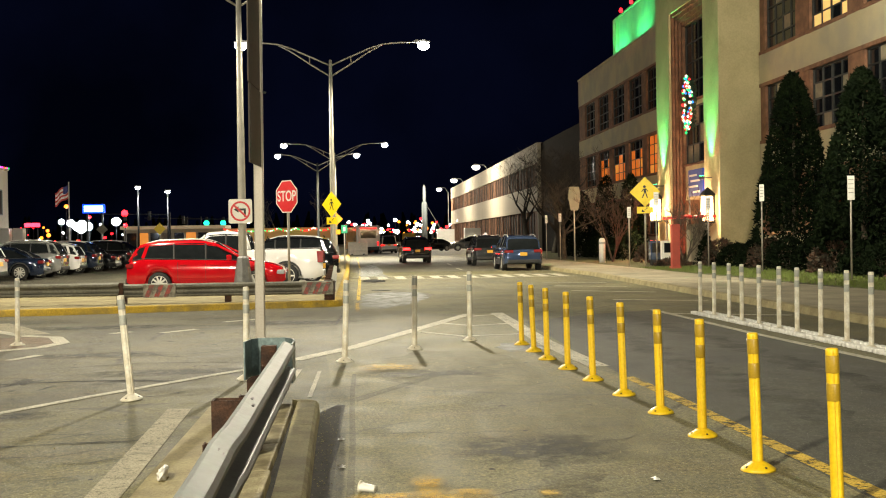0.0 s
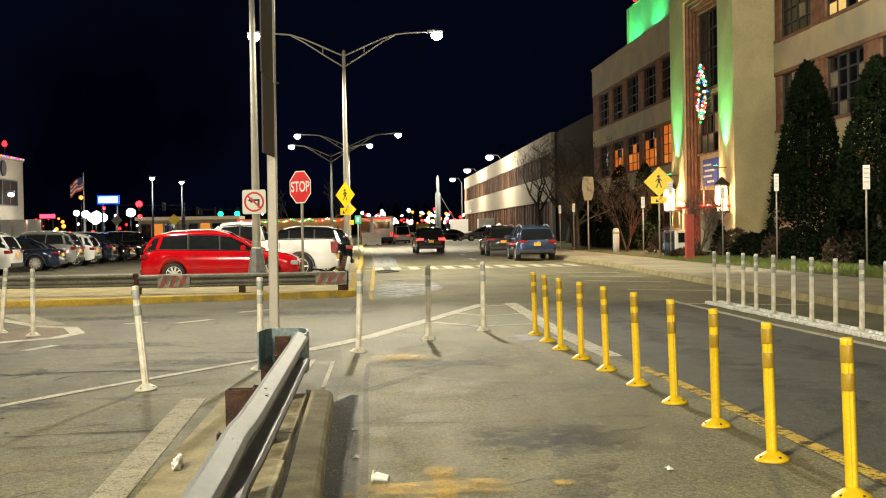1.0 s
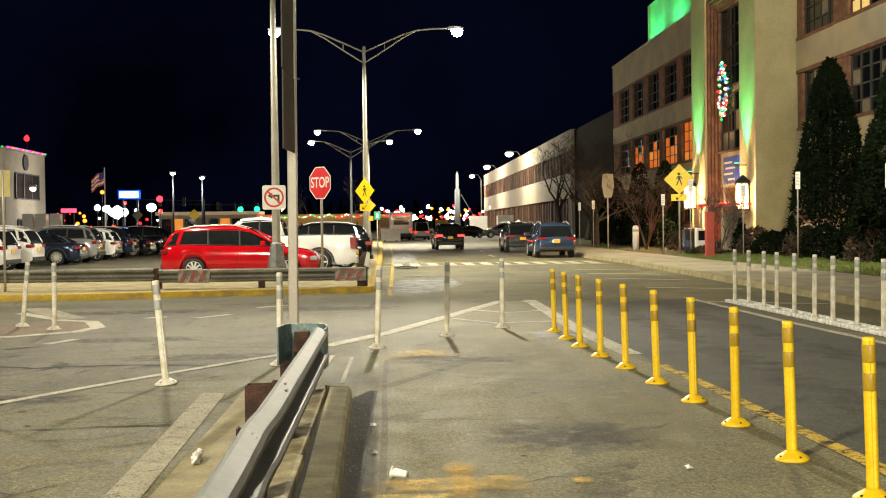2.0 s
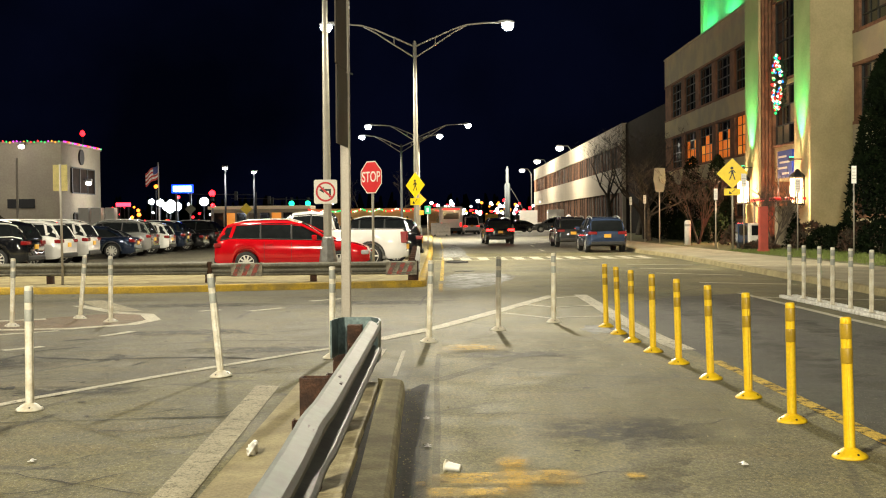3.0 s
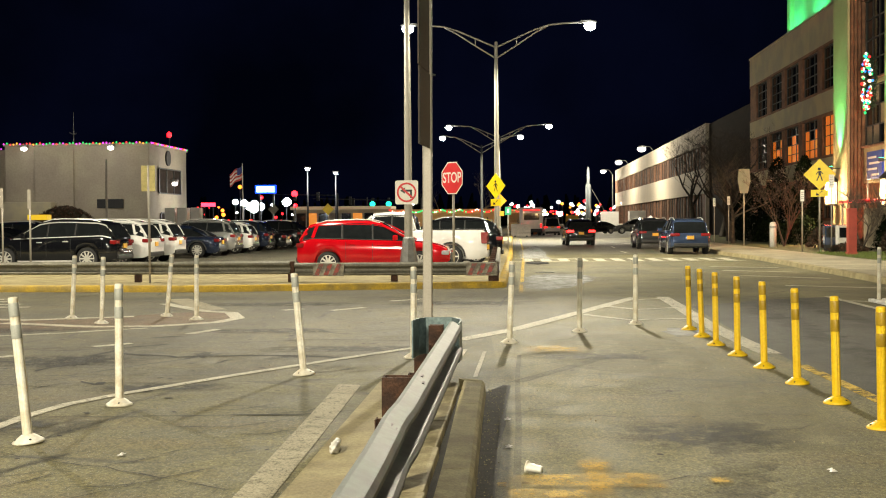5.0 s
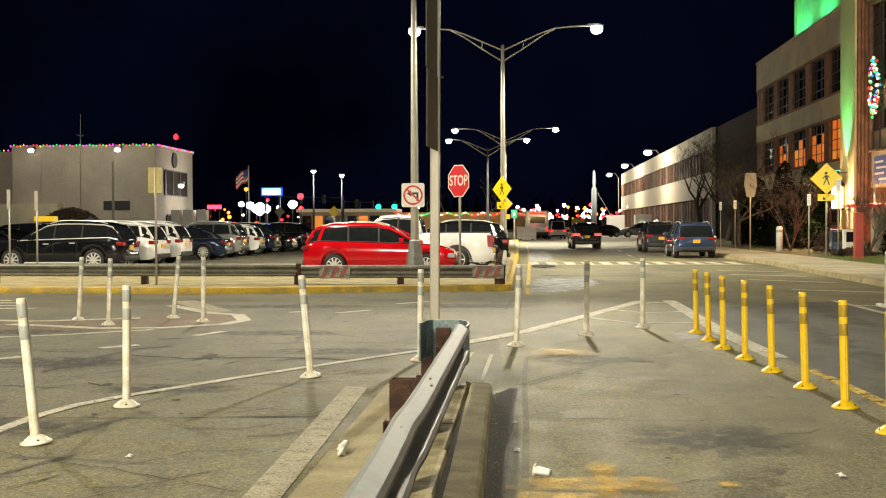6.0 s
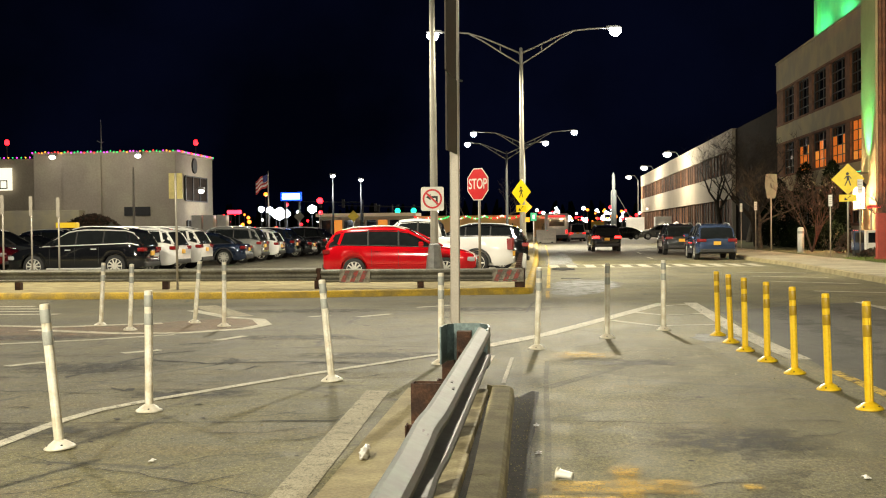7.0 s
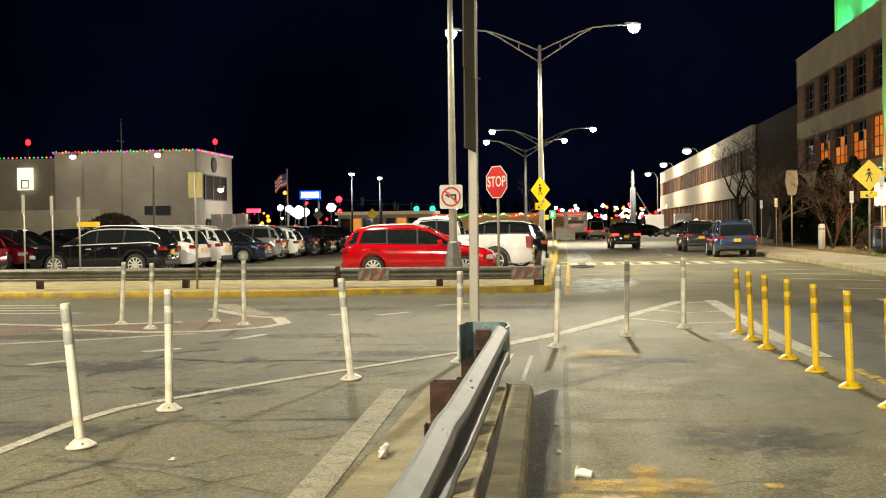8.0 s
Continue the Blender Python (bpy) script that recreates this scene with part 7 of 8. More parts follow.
# flag on its pole
fl = thing("flag_pole", (-29.4, 120, 0), "flag pole with a striped flag", "flag")
bm = B()
tube(bm, [(0, 0, 0), (0, 0, 8.0)], [0.1, 0.05], 10)
part("pole", bm, M_SIGNPOST, fl)
cols = [mat("flag_red", (0.5, 0.05, 0.04), 0.8), mat("flag_white", (0.7, 0.66, 0.6), 0.8), mat("flag_blue", (0.04, 0.05, 0.2), 0.8)]
for k in range(7):
    bm = B()
    zt, hs = 7.8 - k * 0.2, 0.2
    rows = []
    for i in range(9):
        u = i / 8
        dx, sag, wv = -1.4 * u, -0.95 * u - 0.08 * math.sin(u * 9), 0.14 * math.sin(u * 8)
        rows.append([bm.verts.new((dx, wv + e_, zt + sag + dz)) for dz, e_ in ((0, 0), (-hs, 0), (-hs, 0.012), (0, 0.012))])
    for a, b in zip(rows, rows[1:]):
        for q in range(4):
            bm.faces.new((a[q], a[(q + 1) % 4], b[(q + 1) % 4], b[q]))
    part("stripe", bm, cols[k % 2], fl)
bm = B()
rows = []
for i in range(5):
    u = i / 10
    sag, wv = -0.95 * u - 0.08 * math.sin(u * 9), 0.14 * math.sin(u * 8)
    rows.append([bm.verts.new((-1.4 * u, wv + e_, 7.802 + sag + dz)) for dz, e_ in ((0, -0.02), (-0.76, -0.02), (-0.76, 0.03), (0, 0.03))])
for a, b in zip(rows, rows[1:]):
    for q in range(4):
        bm.faces.new((a[q], a[(q + 1) % 4], b[(q + 1) % 4], b[q]))
part("canton", bm, cols[2], fl)


# traffic signals and the glowing sign across the junction
def signal(x, y, h, arm, heads, label):
    t = thing("traffic_signal", (x, y, 0), label, "traffic signal")
    bm = B()
    tube(bm, [(0, 0, 0), (0, 0, h)], [0.14, 0.1], 10)
    part("pole", bm, M_DARK, t)
    bm = B()
    tube(bm, [(0, 0, h - 0.3), (arm, 0, h - 0.1)], [0.09, 0.05], 8)
    part("arm", bm, M_DARK, t)
    for dx, colour in heads:
        hd = thing("signal_head", None)
        hd.parent = t
        bm = B()
        box(bm, (dx - 0.2, -0.16, h - 1.0), (dx + 0.2, 0.16, h + 0.15), 0.03)
        part("housing", bm, M_DARK, hd)
        for k, z in enumerate((h - 0.05, h - 0.42, h - 0.8)):
            on = {0: "red", 2: "green"}.get(k) == colour
            bm = B()
            tube(bm, [(dx, -0.17, z), (dx, -0.21, z)], 0.42 if on else 0.14, 14)
            part("lens", bm, bpy.data.materials["signal_" + colour] if on else M_DARK, hd)


glowing("signal_red", (1.0, 0.01, 0.016), 12)
glowing("signal_green", (0.015, 1.0, 0.45), 3)
signal(-24.0, 150, 5.5, -9.0, [(-5.7, "red"), (-2.6, "off")], "traffic signal on a mast arm showing red")
signal(-15.0, 175, 5.2, -11.0, [(-5.0, "green"), (-7.5, "green"), (-10.5, "off")], "traffic signal on a mast arm showing green")
signal(-22.0, 165, 5.2, -8.0, [(-2.5, "off"), (-4.5, "off")], "traffic signal seen from behind")
t = thing("lit_sign", (-28.6, 128, 0), "wide glowing blue and white sign on posts", "sign")
bm = B()
for x in (-0.8, 0.8):
    box(bm, (x - 0.1, -0.1, 0), (x + 0.1, 0.1, 4.95))
part("frame", bm, M_DARK, t)
bm = B()
box(bm, (-1.3, -0.1, 4.95), (1.1, 0.15, 5.9), 0.03)
part("border", bm, glowing("lit_deep_blue_sign", (0.004, 0.05, 1.0), 3), t)
bm = B()
box(bm, (-1.12, -0.15, 5.1), (0.92, -0.1, 5.75), 0.01)
part("panel", bm, glowing("lit_pale_sign", (0.3, 0.55, 1.0), 6.0), t)

# ---------------------------------------------------------------- far end of the road
t = thing("rocket_monument", (12.0, 198, 0), "tall pale upright rocket monument with a crane arm", "monument")
bm = B()
tube(bm, [(0, 0, 0), (0, 0, 8.2), (0, 0, 9.0), (0, 0, 10.4), (0, 0, 10.9)], [0.26, 0.26, 0.3, 0.26, 0.1], 14)
part("body", bm, mat("pale_blue_grey_paint", (0.2, 0.23, 0.25), 0.6, var=0.15), t, smooth=True)
for k in range(4):
    bm = B()
    a = k * math.pi / 2 + 0.5
    tube(bm, [(0.4 * math.cos(a), 0.4 * math.sin(a), 0), (0.4 * math.cos(a), 0.4 * math.sin(a), 7.6), (0.35 * math.cos(a), 0.35 * math.sin(a), 7.9)], [0.15, 0.15, 0.08], 10)
    part("booster", bm, bpy.data.materials["pale_blue_grey_paint"], t, smooth=True)
bm = B()
tube(bm, [(0.6, 0, 7.0), (4.2, 0, 0.8)], 0.05, 6)
part("stay", bm, M_SOFFIT, t)

M_BARRIER = mat("white_barrier_plastic", (0.7, 0.62, 0.52), 0.6, var=0.15)
M_ORANGE = mat("orange_barrier_plastic", (0.75, 0.18, 0.03), 0.6, var=0.15)
for k, (x, y, w, h, m_) in enumerate(((0.2, 118, 2.0, 1.3, M_BARRIER), (1.6, 135, 1.6, 1.0, M_ORANGE), (4.2, 141, 2.6, 1.2, M_BARRIER), (6.6, 142, 1.6, 2.3, M_KERB_YELLOW), (-3.6, 122, 1.6, 1.8, M_BARRIER), (7.9, 150, 2.2, 1.0, M_CONC), (9.5, 160, 2.2, 1.0, M_CONC))):
    t = thing("barrier", (x, y, 0), ("pale plastic barrier block at the road end", "orange barrier block at the road end")[m_ is M_ORANGE] if m_ is not M_KERB_YELLOW else "yellow painted frame at the road end", "barrier")
    bm = B()
    prism(bm, [(-0.35, 0), (0.35, 0), (0.3, 0.3), (0.14, 0.45), (0.12, h), (-0.12, h), (-0.14, 0.45), (-0.3, 0.3)], -w / 2, w / 2, "x")
    part("block", bm, m_, t)
    for s in (-1, 1):
        bm = B()
        box(bm, (s * w * 0.3 - 0.1, -0.4, 0), (s * w * 0.3 + 0.1, 0.4, 0.1), 0.01)
        part("foot", bm, M_DARK, t)
for x, y, w, d, h, lab, m_ in ((13.2, 168, 2.6, 2, 2.9, "pale site container near the far wing", P_WHITE), (16.2, 158, 2.2, 2, 2.9, "grey site container near the far wing", P_SILVER), (9.5, 182, 2.4, 2, 1.9, "low grey container at the road end", P_GREY)):
    t = thing("site_container", (x, y, 0), lab, "container")
    bm = B()
    box(bm, (-w / 2, -d / 2, 0.0), (w / 2, d / 2, h), 0.04)
    c_ = part("body", bm, m_, t)
    for k in range(int(w / 0.45)):
        bm = B()
        box(bm, (-w / 2 + 0.2 + k * 0.45, -d / 2 - 0.04, 0.3), (-w / 2 + 0.4 + k * 0.45, -d / 2 + 0.01, h - 0.2))
        part("rib", bm, m_, c_)
t = thing("tent", pose(16.7, 148, 0) @ Matrix.Scale(0.62, 4), "small pointed tent with glowing white roof and red valance", "tent")
bm = B()
v = [bm.verts.new(p) for p in ((-1.6, -1.6, 2.1), (1.6, -1.6, 2.1), (1.6, 1.6, 2.1), (-1.6, 1.6, 2.1), (0.4, 0, 3.6))]
for f in ((0, 1, 4), (1, 2, 4), (2, 3, 4), (3, 0, 4), (3, 2, 1, 0)):
    bm.faces.new([v[i] for i in f])
# roof and valance emit by themselves to look lit
part("roof", bm, glowing("glowing_tent_cloth", (1.0, 0.8, 0.7), 0.5), t)
for x in (-1.5, 1.5):
    for y in (-1.5, 1.5):
        bm = B()
        tube(bm, [(x, y, 0), (x, y, 2.15)], 0.05, 6)
        part("pole", bm, M_SOFFIT, t)
bm = B()
box(bm, (-1.6, -1.62, 1.4), (1.6, -1.58, 2.1))
part("valance", bm, glowing("glowing_red_cloth", (0.9, 0.05, 0.08), 0.9), t)

# decorated stall behind the parked pickup
t = thing("market_stall", (-9.5, 145, 0), "stall with glowing orange wall and garlands of coloured lights", "stall")
bm = B()
box(bm, (-7, 0, 0), (7, 3, 3.2), 0.05)
# faint emission in the wall colour stands in for lamplight on it
part("wall", bm, glowing("glowing_orange_wall", (0.6, 0.3, 0.09), 0.1), t)
rng = random.Random(15)
for i in range(70):
    bm = B()
    x = -7 + i * 0.2
    lathe(bm, [(0.02, -0.1), (0.1, 0), (0.02, 0.1)], 6, (x, -0.15, 3.15 - 0.35 * abs(math.sin(i * 0.28))))
    part("light_bulb", bm, M_BULBS[rng.randrange(3)], t)
for x in (-5, -1.5, 2.5, 5.5):
    bm = B()
    for k in range(60):
        a, r = rng.uniform(0, 6.28), rng.uniform(0, 0.9)
        z = 0.2 + (0.9 - r) * 2.2
        tube(bm, [(x + r * math.cos(a), -0.9 + r * math.sin(a) * 0.6, z), (x + r * math.cos(a) * 1.2, -0.9 + r * 0.8 * math.sin(a), z - 0.15)], [0.09, 0.01], 4)
    part("small_fir", bm, M_NEEDLE if x != 2.5 else bpy.data.materials["string_green"], t)

# distant lights along the horizon
DIST = [glowing("far_white_light", (1, 0.93, 0.8), 30), glowing("far_cool_light", (0.85, 0.93, 1), 34), glowing("far_red_light", (1, 0.01, 0.015), 6), glowing("far_amber_light", (1, 0.25, 0.02), 3), glowing("far_green_light", (0.01, 1, 0.35), 2.5)]
rng = random.Random(23)
spots = []
for i in range(120):
    y = rng.uniform(210, 330)
    spots.append((rng.uniform(-0.01, 0.095) * y, y, rng.choice((3.2, 3.6, 4.2, 4.8, 5.2)), rng.choice((0, 0, 0, 1, 2, 3, 2)), rng.uniform(0.12, 0.36)))
for i in range(24):
    y = rng.uniform(170, 260)
    spots.append((rng.uniform(-0.32, -0.12) * y, y, rng.choice((1.4, 2.2, 3.0, 4.6)), rng.choice((0, 1, 2, 2, 3, 2)), rng.uniform(0.1, 0.26)))
for i in range(12):
    y = rng.uniform(175, 250)
    spots.append((rng.uniform(-0.33, -0.08) * y, y, rng.choice((2.6, 3.4, 4.2, 5.0)), rng.choice((0, 1, 0, 2, 2)), rng.uniform(0.12, 0.27)))
for x, y, z, r in ((-31.7, 130, 3.9, 0.42), (-31.1, 130.6, 3.5, 0.5), (-30.5, 130, 3.8, 0.45), (-29.9, 130.4, 3.5, 0.5), (-30.8, 131, 3.2, 0.45), (-26.7, 130, 4.0, 0.5), (-32.7, 130, 4.05, 0.33), (-28.8, 132, 3.7, 0.2), (-19.5, 140, 1.8, 0.2)):
    spots.append((x, y, z, 1, r))
spots += [(-31.9, 129, 5.75, 3, 0.24), (-25.9, 131, 3.6, 2, 0.24), (-30.1, 132, 4.6, 2, 0.2), (-34.5, 131, 3.1, 3, 0.2), (-34.4, 131, 2.6, 3, 0.24), (-35.2, 131, 2.3, 3, 0.2)]
for x, y, z, c, r in spots:
    t = thing("distant_lamp", (x, y, 0), "small glowing lamp on a thin distant post", "lamp", "distant lamps")
    bm = B()
    tube(bm, [(0, 0, 0), (0, 0, z)], 0.05, 5)
    part("post", bm, M_DARK, t)
    bm = B()
    lathe(bm, [(r * 0.4, -r * 0.9), (r, -r * 0.35), (r, r * 0.35), (r * 0.4, r * 0.9)], 10, (0, 0, z))
    part("globe", bm, DIST[c], t, "glowing globe", True)
# low lit shop front and a red sign behind the parked cars
t = thing("shop_building", (-24.5, 158, 0), "long low cream shop front lit from within", "building")
bm = B()
box(bm, (-7.0, 0, 0), (6.5, 6, 3.7), 0.04)
part("wall", bm, M_STUCCO, t)
bm = B()
box(bm, (-7.3, -0.8, 3.4), (6.8, 6.2, 3.85), 0.04)
# light on the fascia is put in as weak emission
part("fascia", bm, glowing("glowing_cream_fascia", (0.8, 0.6, 0.35), 0.14), t)
for k in range(8):
    bm = B()
    box(bm, (-6.6 + k * 1.6, -0.05, 0.5), (-5.3 + k * 1.6, 0.02, 2.9), 0.01)
    part("shop_window", bm, (M_GLASS, M_LIT3, M_GLASS, M_BLIND)[k % 4], t)
t = thing("lit_sign", (-37.0, 134, 0), "narrow glowing red sign board on posts", "sign")
bm = B()
for x in (-0.6, 0.6):
    box(bm, (x - 0.06, -0.05, 0), (x + 0.06, 0.05, 3.6))
part("frame", bm, M_DARK, t)
bm = B()
box(bm, (-0.85, -0.1, 3.6), (0.85, 0.1, 4.05), 0.02)
part("panel", bm, glowing("lit_red_sign", (1.0, 0.03, 0.06), 5), t)
# dark tree line that closes the view
bm = B()
rng = random.Random(31)
for x in range(-420, 420, 5):
    for k in range(5):
        a = Vector((x + rng.uniform(-4, 4), 420 + rng.uniform(-12, 12), 0))
        tube(bm, [a, a + Vector((rng.uniform(-2, 2), 0, rng.uniform(5, 12)))], [2.6, 0.3], 5, False)
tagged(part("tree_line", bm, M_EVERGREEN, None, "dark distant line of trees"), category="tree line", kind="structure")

# ---------------------------------------------------------------- litter
t = thing("paper_cup", pose(0.05, 7.1, 0.035, 0, 84, 160) @ Matrix.Scale(0.8, 4), "crushed white paper cup on the asphalt", "paper cup")
bm = B()
lathe(bm, [(0.032, -0.06), (0.034, -0.055), (0.045, 0.05), (0.048, 0.055), (0.044, 0.056), (0.03, -0.05)], 18)
for v in bm.verts:
    v.co.x *= 0.75 + 0.2 * math.sin(v.co.z * 60)
    v.co.y *= 1.12
part("cup", bm, M_SIGNW, t, smooth=True)
bm = B()
lathe(bm, [(0.05, 0.055), (0.052, 0.06), (0.05, 0.07), (0.03, 0.075)], 18)
part("lid", bm, M_POST_W, t, smooth=True)


def rag(x, y, s, seed, label, name="plastic_bag"):
    rng = random.Random(seed)
    bm = B()
    n = 10
    grid = [[bm.verts.new((x + (i / n - 0.5) * s * (0.6 + 0.3 * math.sin(j)), y + (j / n - 0.5) * s * 1.5, 0.012 + abs(rng.gauss(0, 0.03 * s)) + 0.3 * s * math.exp(-((i - 5) ** 2 + (j - 5) ** 2) / 9))) for j in range(n + 1)] for i in range(n + 1)]
    for i in range(n):
        for j in range(n):
            bm.faces.new((grid[i][j], grid[i + 1][j], grid[i + 1][j + 1], grid[i][j + 1]))
    tagged(part(name, bm, M_SIGNW, None, label, True), category="litter")


rng = random.Random(2)
bm = B()
bmesh.ops.create_icosphere(bm, subdivisions=3, radius=1.0)
for v in bm.verts:
    k = 1 + 0.22 * math.sin(v.co.x * 5 + 1.3) * math.cos(v.co.z * 6) + 0.16 * math.sin(v.co.y * 9 + v.co.z * 4) + rng.gauss(0, 0.05)
    v.co = Vector((v.co.x * 0.03, v.co.y * 0.13, max(-0.03, v.co.z * 0.045))) * k + Vector((-1.29, 7.6, 0.06))
tagged(part("plastic_bag", bm, M_SIGNW, None, "crumpled white plastic bag on the ground", True), category="litter")
rag(-2.75, 7.55, 0.05, 3, "scrap of pale paper on the asphalt", "paper_scrap")
rag(1.9, 7.2, 0.06, 4, "scrap of pale paper on the asphalt", "paper_scrap")
rag(-0.14, 9.0, 0.06, 6, "scrap of pale paper in the gutter", "paper_scrap")
rag(-0.12, 7.9, 0.06, 7, "scrap of pale paper in the gutter", "paper_scrap")


# ---------------------------------------------------------------- cracks and tyre-dark streaks in the asphalt
M_CRACK = mat("crack_shadow", (0.022, 0.02, 0.018), 0.95, var=0.4, scale=12, fine=60, bump=0.0)
M_STREAK = worn_paint("dark_tyre_streak", (0.028, 0.026, 0.023), None, 0.4, 0.75, 1.7, 0.75, 0.35)


def crack(points, width, seed, material=None, label="thin dark crack in the asphalt"):
    rng = random.Random(seed)
    pts = []
    for (x0, y0), (x1, y1) in zip(points, points[1:]):
        n = max(3, int(math.hypot(x1 - x0, y1 - y0) / 0.14))
        for i in range(n):
            f = i / n
            pts.append((x0 + (x1 - x0) * f + rng.gauss(0, 0.016), y0 + (y1 - y0) * f + rng.gauss(0, 0.022)))
    pts.append(points[-1])
    bm = B()
    rows = []
    for i, (x, y) in enumerate(pts):
        w = width * rng.uniform(0.25, 1.0) * (0.3 if i in (0, len(pts) - 1) else 1)
        nx, ny = pts[min(i + 1, len(pts) - 1)], pts[max(i - 1, 0)]
        d = Vector((nx[0] - ny[0], nx[1] - ny[1])).normalized()
        rows.append([bm.verts.new((x - d.y * w, y + d.x * w, 0.0065)), bm.verts.new((x + d.y * w, y - d.x * w, 0.0065))])
    for a, b in zip(rows, rows[1:]):
        bm.faces.new((a[0], a[1], b[1], b[0]))
    structure("asphalt_crack", bm, material or M_CRACK, label, "crack")


for k, (pts, w) in enumerate((
        ([(-9, 8.95), (-4.75, 9.03), (-4.11, 9.07), (-2.9, 9.15), (-1.75, 9.25)], 0.018), ([(-3.85, 7.76), (-3.14, 7.36), (-2.46, 7.0), (-1.74, 6.57)], 0.008), ([(-5.0, 13.6), (-4.08, 13.24), (-3.0, 13.35), (-2.05, 13.2)], 0.05),
        ([(-9.5, 12.6), (-7, 12.9), (-5.6, 12.75)], 0.03), ([(-6.5, 10.6), (-5.2, 10.9), (-4.3, 10.7)], 0.014),
        ([(-0.2, 12.2), (0.9, 13.2), (1.9, 14.2)], 0.016), ([(-0.15, 9.3), (0.9, 9.15), (2.3, 9.35)], 0.009), ([(-1.6, 20.5), (-0.4, 21.2), (-0.3, 24.0)], 0.03),
        ([(-6, 21.4), (-4.4, 22.0), (-2.0, 21.6), (0.4, 22.4)], 0.03), ([(-9.5, 23.2), (-5, 23.4), (-1, 23.9)], 0.03), ([(-2.4, 16.3), (-1.6, 16.9), (-1.3, 18.6)], 0.018),
        ([(-4.2, 14.6), (-2.8, 15.2), (-1.3, 15.0)], 0.02),
        ([(-6.14, 13.93), (-5.74, 13.85), (-5.42, 13.97)], 0.035),
        ([(-5.16, 13.31), (-5.00, 14.29), (-4.56, 14.61)], 0.040),
        ([(-5.25, 11.87), (-5.15, 12.49), (-4.99, 12.86), (-4.75, 13.13)], 0.050),
        ([(-4.44, 11.13), (-4.23, 10.93), (-4.19, 11.09)], 0.050),
        ([(-3.77, 10.41), (-3.65, 10.67), (-3.47, 10.86)], 0.070),
        ([(-3.95, 13.23), (-3.72, 13.46)], 0.060),
        ([(-5.13, 15.35), (-4.86, 15.57), (-4.65, 15.64)], 0.050),
        ([(-3.44, 12.63), (-3.33, 12.95)], 0.040),
        ([(-4.76, 9.99), (-4.88, 9.79)], 0.020))):
    crack(pts, w, k)
for k, (pts, w) in enumerate((
        ([(-8.2, 13.6), (-6.2, 14.2), (-4.6, 14.0)], 0.35), ([(-6.8, 11.6), (-5.4, 11.9)], 0.3), ([(-3.2, 12.9), (-2.2, 13.5)], 0.22),
        ([(3.9, 4), (4.0, 14), (4.3, 26)], 0.4), ([(5.4, 4), (5.3, 14), (5.2, 26)], 0.4), ([(0.9, 5), (1.5, 8), (1.9, 10.2)], 0.3),
        ([(-5.4, 8.2), (-4.5, 9.6)], 0.3), ([(0.1, 18), (1.2, 16.5)], 0.1))):
    crack(pts, w, 50 + k, M_STREAK, "dark worn streak on the asphalt")

# dark line across the drive, and sealed seams along the kerb
M_DARK_LINE = worn_paint("dark_drive_line", (0.05, 0.046, 0.028), None, 0.2, 0.6, 3.0, 0.55)
line([(-0.07, 11.14), (0.1, 11.5), (0.28, 11.85), (0.6, 12.5), (0.9, 13.1), (1.2, 13.2), (1.55, 12.85)], 0.13, M_DARK_LINE, "dark bent line across the drive", 0.0062)
line([(-0.04, 13.4), (-0.06, 12.0), (-0.06, 10.6), (-0.05, 8.8), (-0.06, 7), (-0.07, 5)], 0.05, M_DARK_LINE, "dark sealed seam along the kerb", 0.0062)
line([(-0.14, 10.9), (-0.16, 9.6), (-0.18, 8.2), (-0.19, 7), (-0.2, 5)], 0.03, M_DARK_LINE, "dark sealed seam along the kerb", 0.0066)

# fine cracks and broken pits of the old asphalt
rng = random.Random(77)
for k in range(46):
    x, y = rng.uniform(-7.5, -1.9) if k % 12 else rng.uniform(-0.1, 2.3), rng.uniform(5.8, 14.5)
    a, n = rng.choice((0.0, 0.1, -0.15, 0.2, 3.0, 0.4)) + rng.gauss(0, 0.15), rng.uniform(0.25, 1.1)
    crack([(x, y), (x + n * 0.5 * math.cos(a), y + n * 0.5 * math.sin(a)), (x + n * math.cos(a + 0.3), y + n * math.sin(a + 0.3))], rng.uniform(0.004, 0.009) * (0.6 + y / 14), 200 + k)
bm = B()
for k in range(170):
    x, y = (rng.uniform(-9, -1.7), rng.uniform(5.5, 22)) if k % 14 else (rng.uniform(-0.15, 2.4), rng.uniform(5, 15))
    r = rng.uniform(0.008, 0.03) * (0.6 + y / 16)
    m_ = rng.randint(5, 8)
    bm.faces.new([bm.verts.new((x + r * rng.uniform(0.5, 1.7) * math.cos(j * math.tau / m_), y + r * rng.uniform(0.4, 1.5) * math.sin(j * math.tau / m_), 0.0062)) for j in range(m_)])
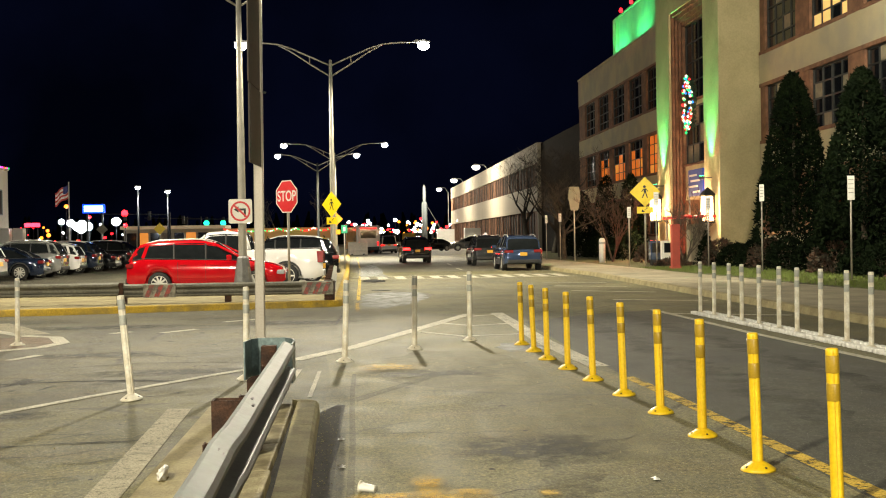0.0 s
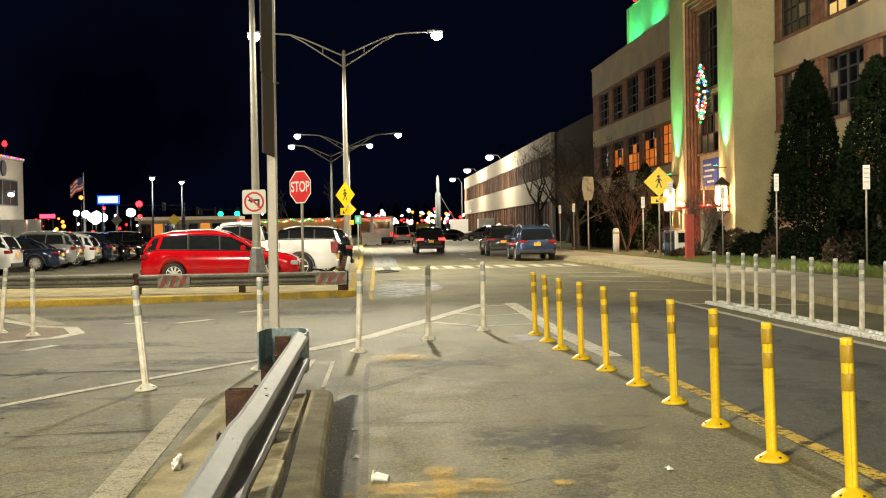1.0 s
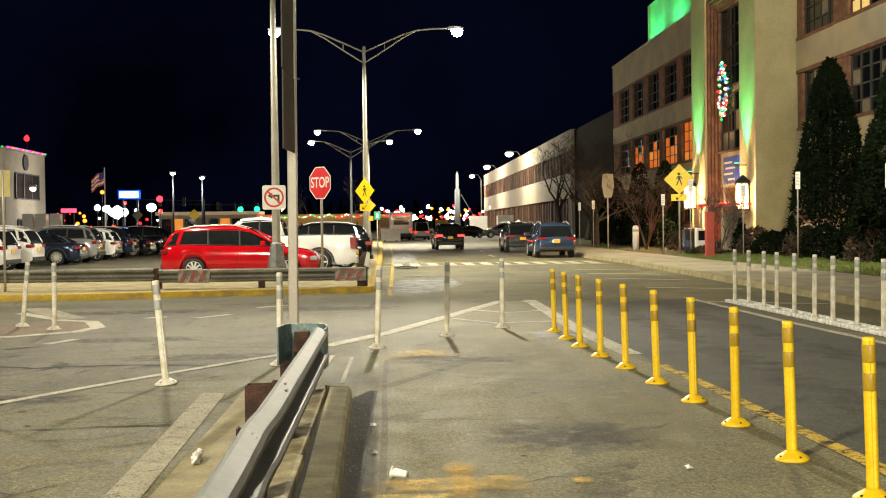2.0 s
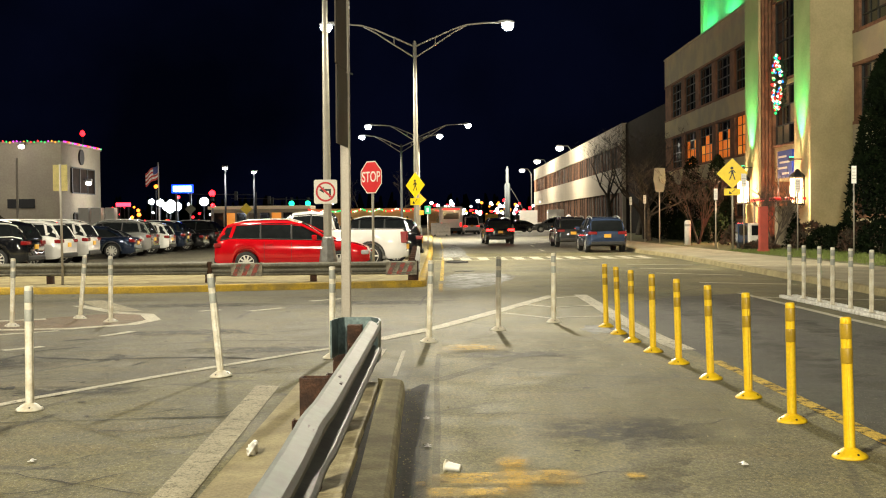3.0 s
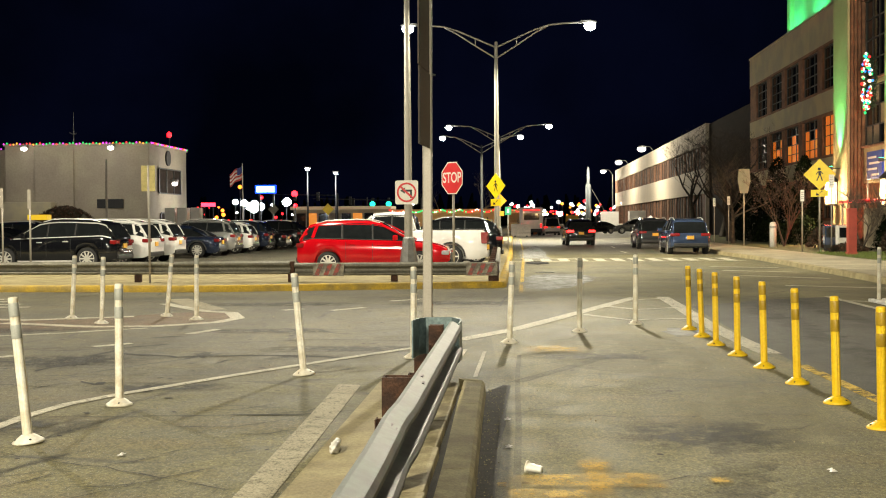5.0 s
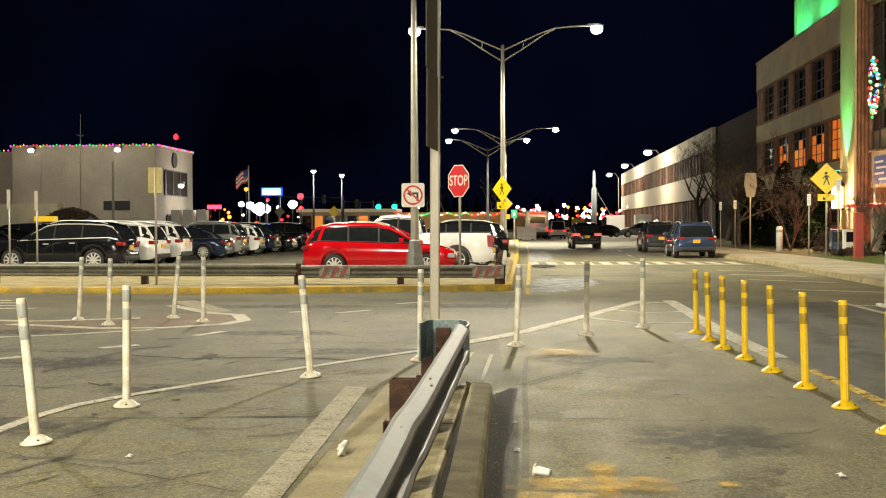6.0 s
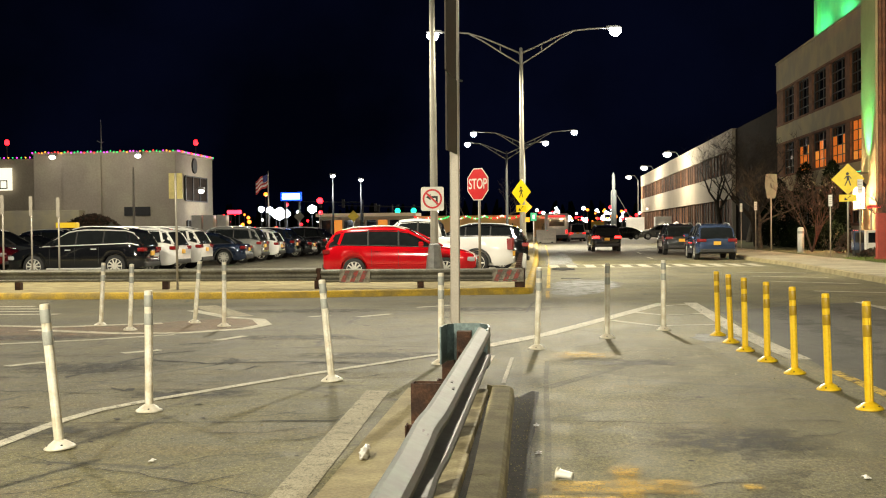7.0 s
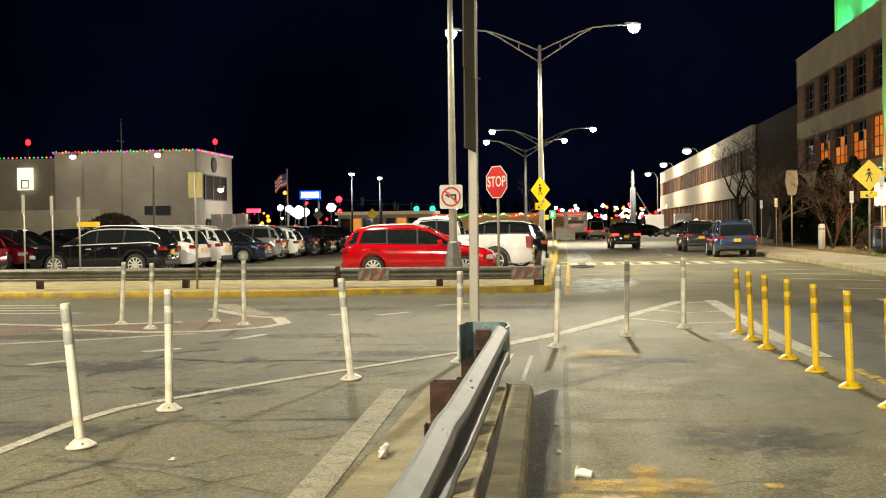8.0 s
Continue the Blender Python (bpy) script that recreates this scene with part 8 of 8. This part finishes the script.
tagged(part("asphalt_pits", bm, M_CRACK), "scattered dark pits broken out of the asphalt", "asphalt pits", kind="stuff")
bm = B()
for k in range(320):
    x, y = rng.choice(((rng.uniform(-9, -1.7), rng.uniform(5.5, 20)), (rng.gauss(-0.22, 0.04), rng.uniform(5, 10.5)), (rng.uniform(-0.2, 2.4), rng.uniform(5, 15))))
    r = rng.uniform(0.002, 0.006) * (0.6 + y / 18)
    bmesh.ops.create_icosphere(bm, subdivisions=1, radius=r, matrix=Matrix.Translation((x, y, 0.006)))
tagged(part("loose_grit", bm, M_CONC), "scattered pale grit and crumbs on the asphalt", "grit", kind="stuff")

# dark broken patches where the top layer has worn through
M_BREAK = worn_paint("worn_through_asphalt", (0.022, 0.02, 0.015), None, 0.38, 0.56, 5.0, 0.95, 0.4)
rng = random.Random(91)
for x, y, w, d in ((-5.35, 12.85, 1.3, 0.75), (-3.6, 10.8, 1.0, 0.45), (-2.15, 14.0, 1.5, 0.5), (-7.6, 16.4, 1.6, 0.6), (-4.2, 8.6, 1.2, 0.5), (-6.4, 10.4, 1.4, 0.6), (0.8, 13.3, 1.0, 0.4), (1.3, 8.4, 0.9, 0.9), (-3.8, 16.4, 1.5, 0.5), (-0.9, 22.0, 1.8, 0.8), (-4.6, 21.8, 2.0, 0.7)):
    bm = B()
    patch(bm, [(x + w * rng.uniform(0.75, 1.1) * math.cos(k * 0.45), y + d * rng.uniform(0.7, 1.1) * math.sin(k * 0.45)) for k in range(14)], 0.0055)
    structure("asphalt_patch", bm, M_BREAK, "dark broken patch in the old asphalt", "asphalt patch")
stain([(-5.29, 11.96), (-5.59, 13.31), (-5.30, 13.66), (-4.81, 13.30), (-4.85, 12.49), (-4.93, 11.86)], M_BREAK, "dark broken stain in the cross street", 0.0056)
stain([(-3.72, 10.56), (-3.68, 10.93), (-3.48, 10.94), (-3.53, 10.49)], M_BREAK, "dark broken stain in the cross street", 0.0056)
stain([(-3.95, 13.01), (-4.00, 13.64), (-3.77, 13.63), (-3.64, 13.11)], M_BREAK, "dark broken stain in the cross street", 0.0056)
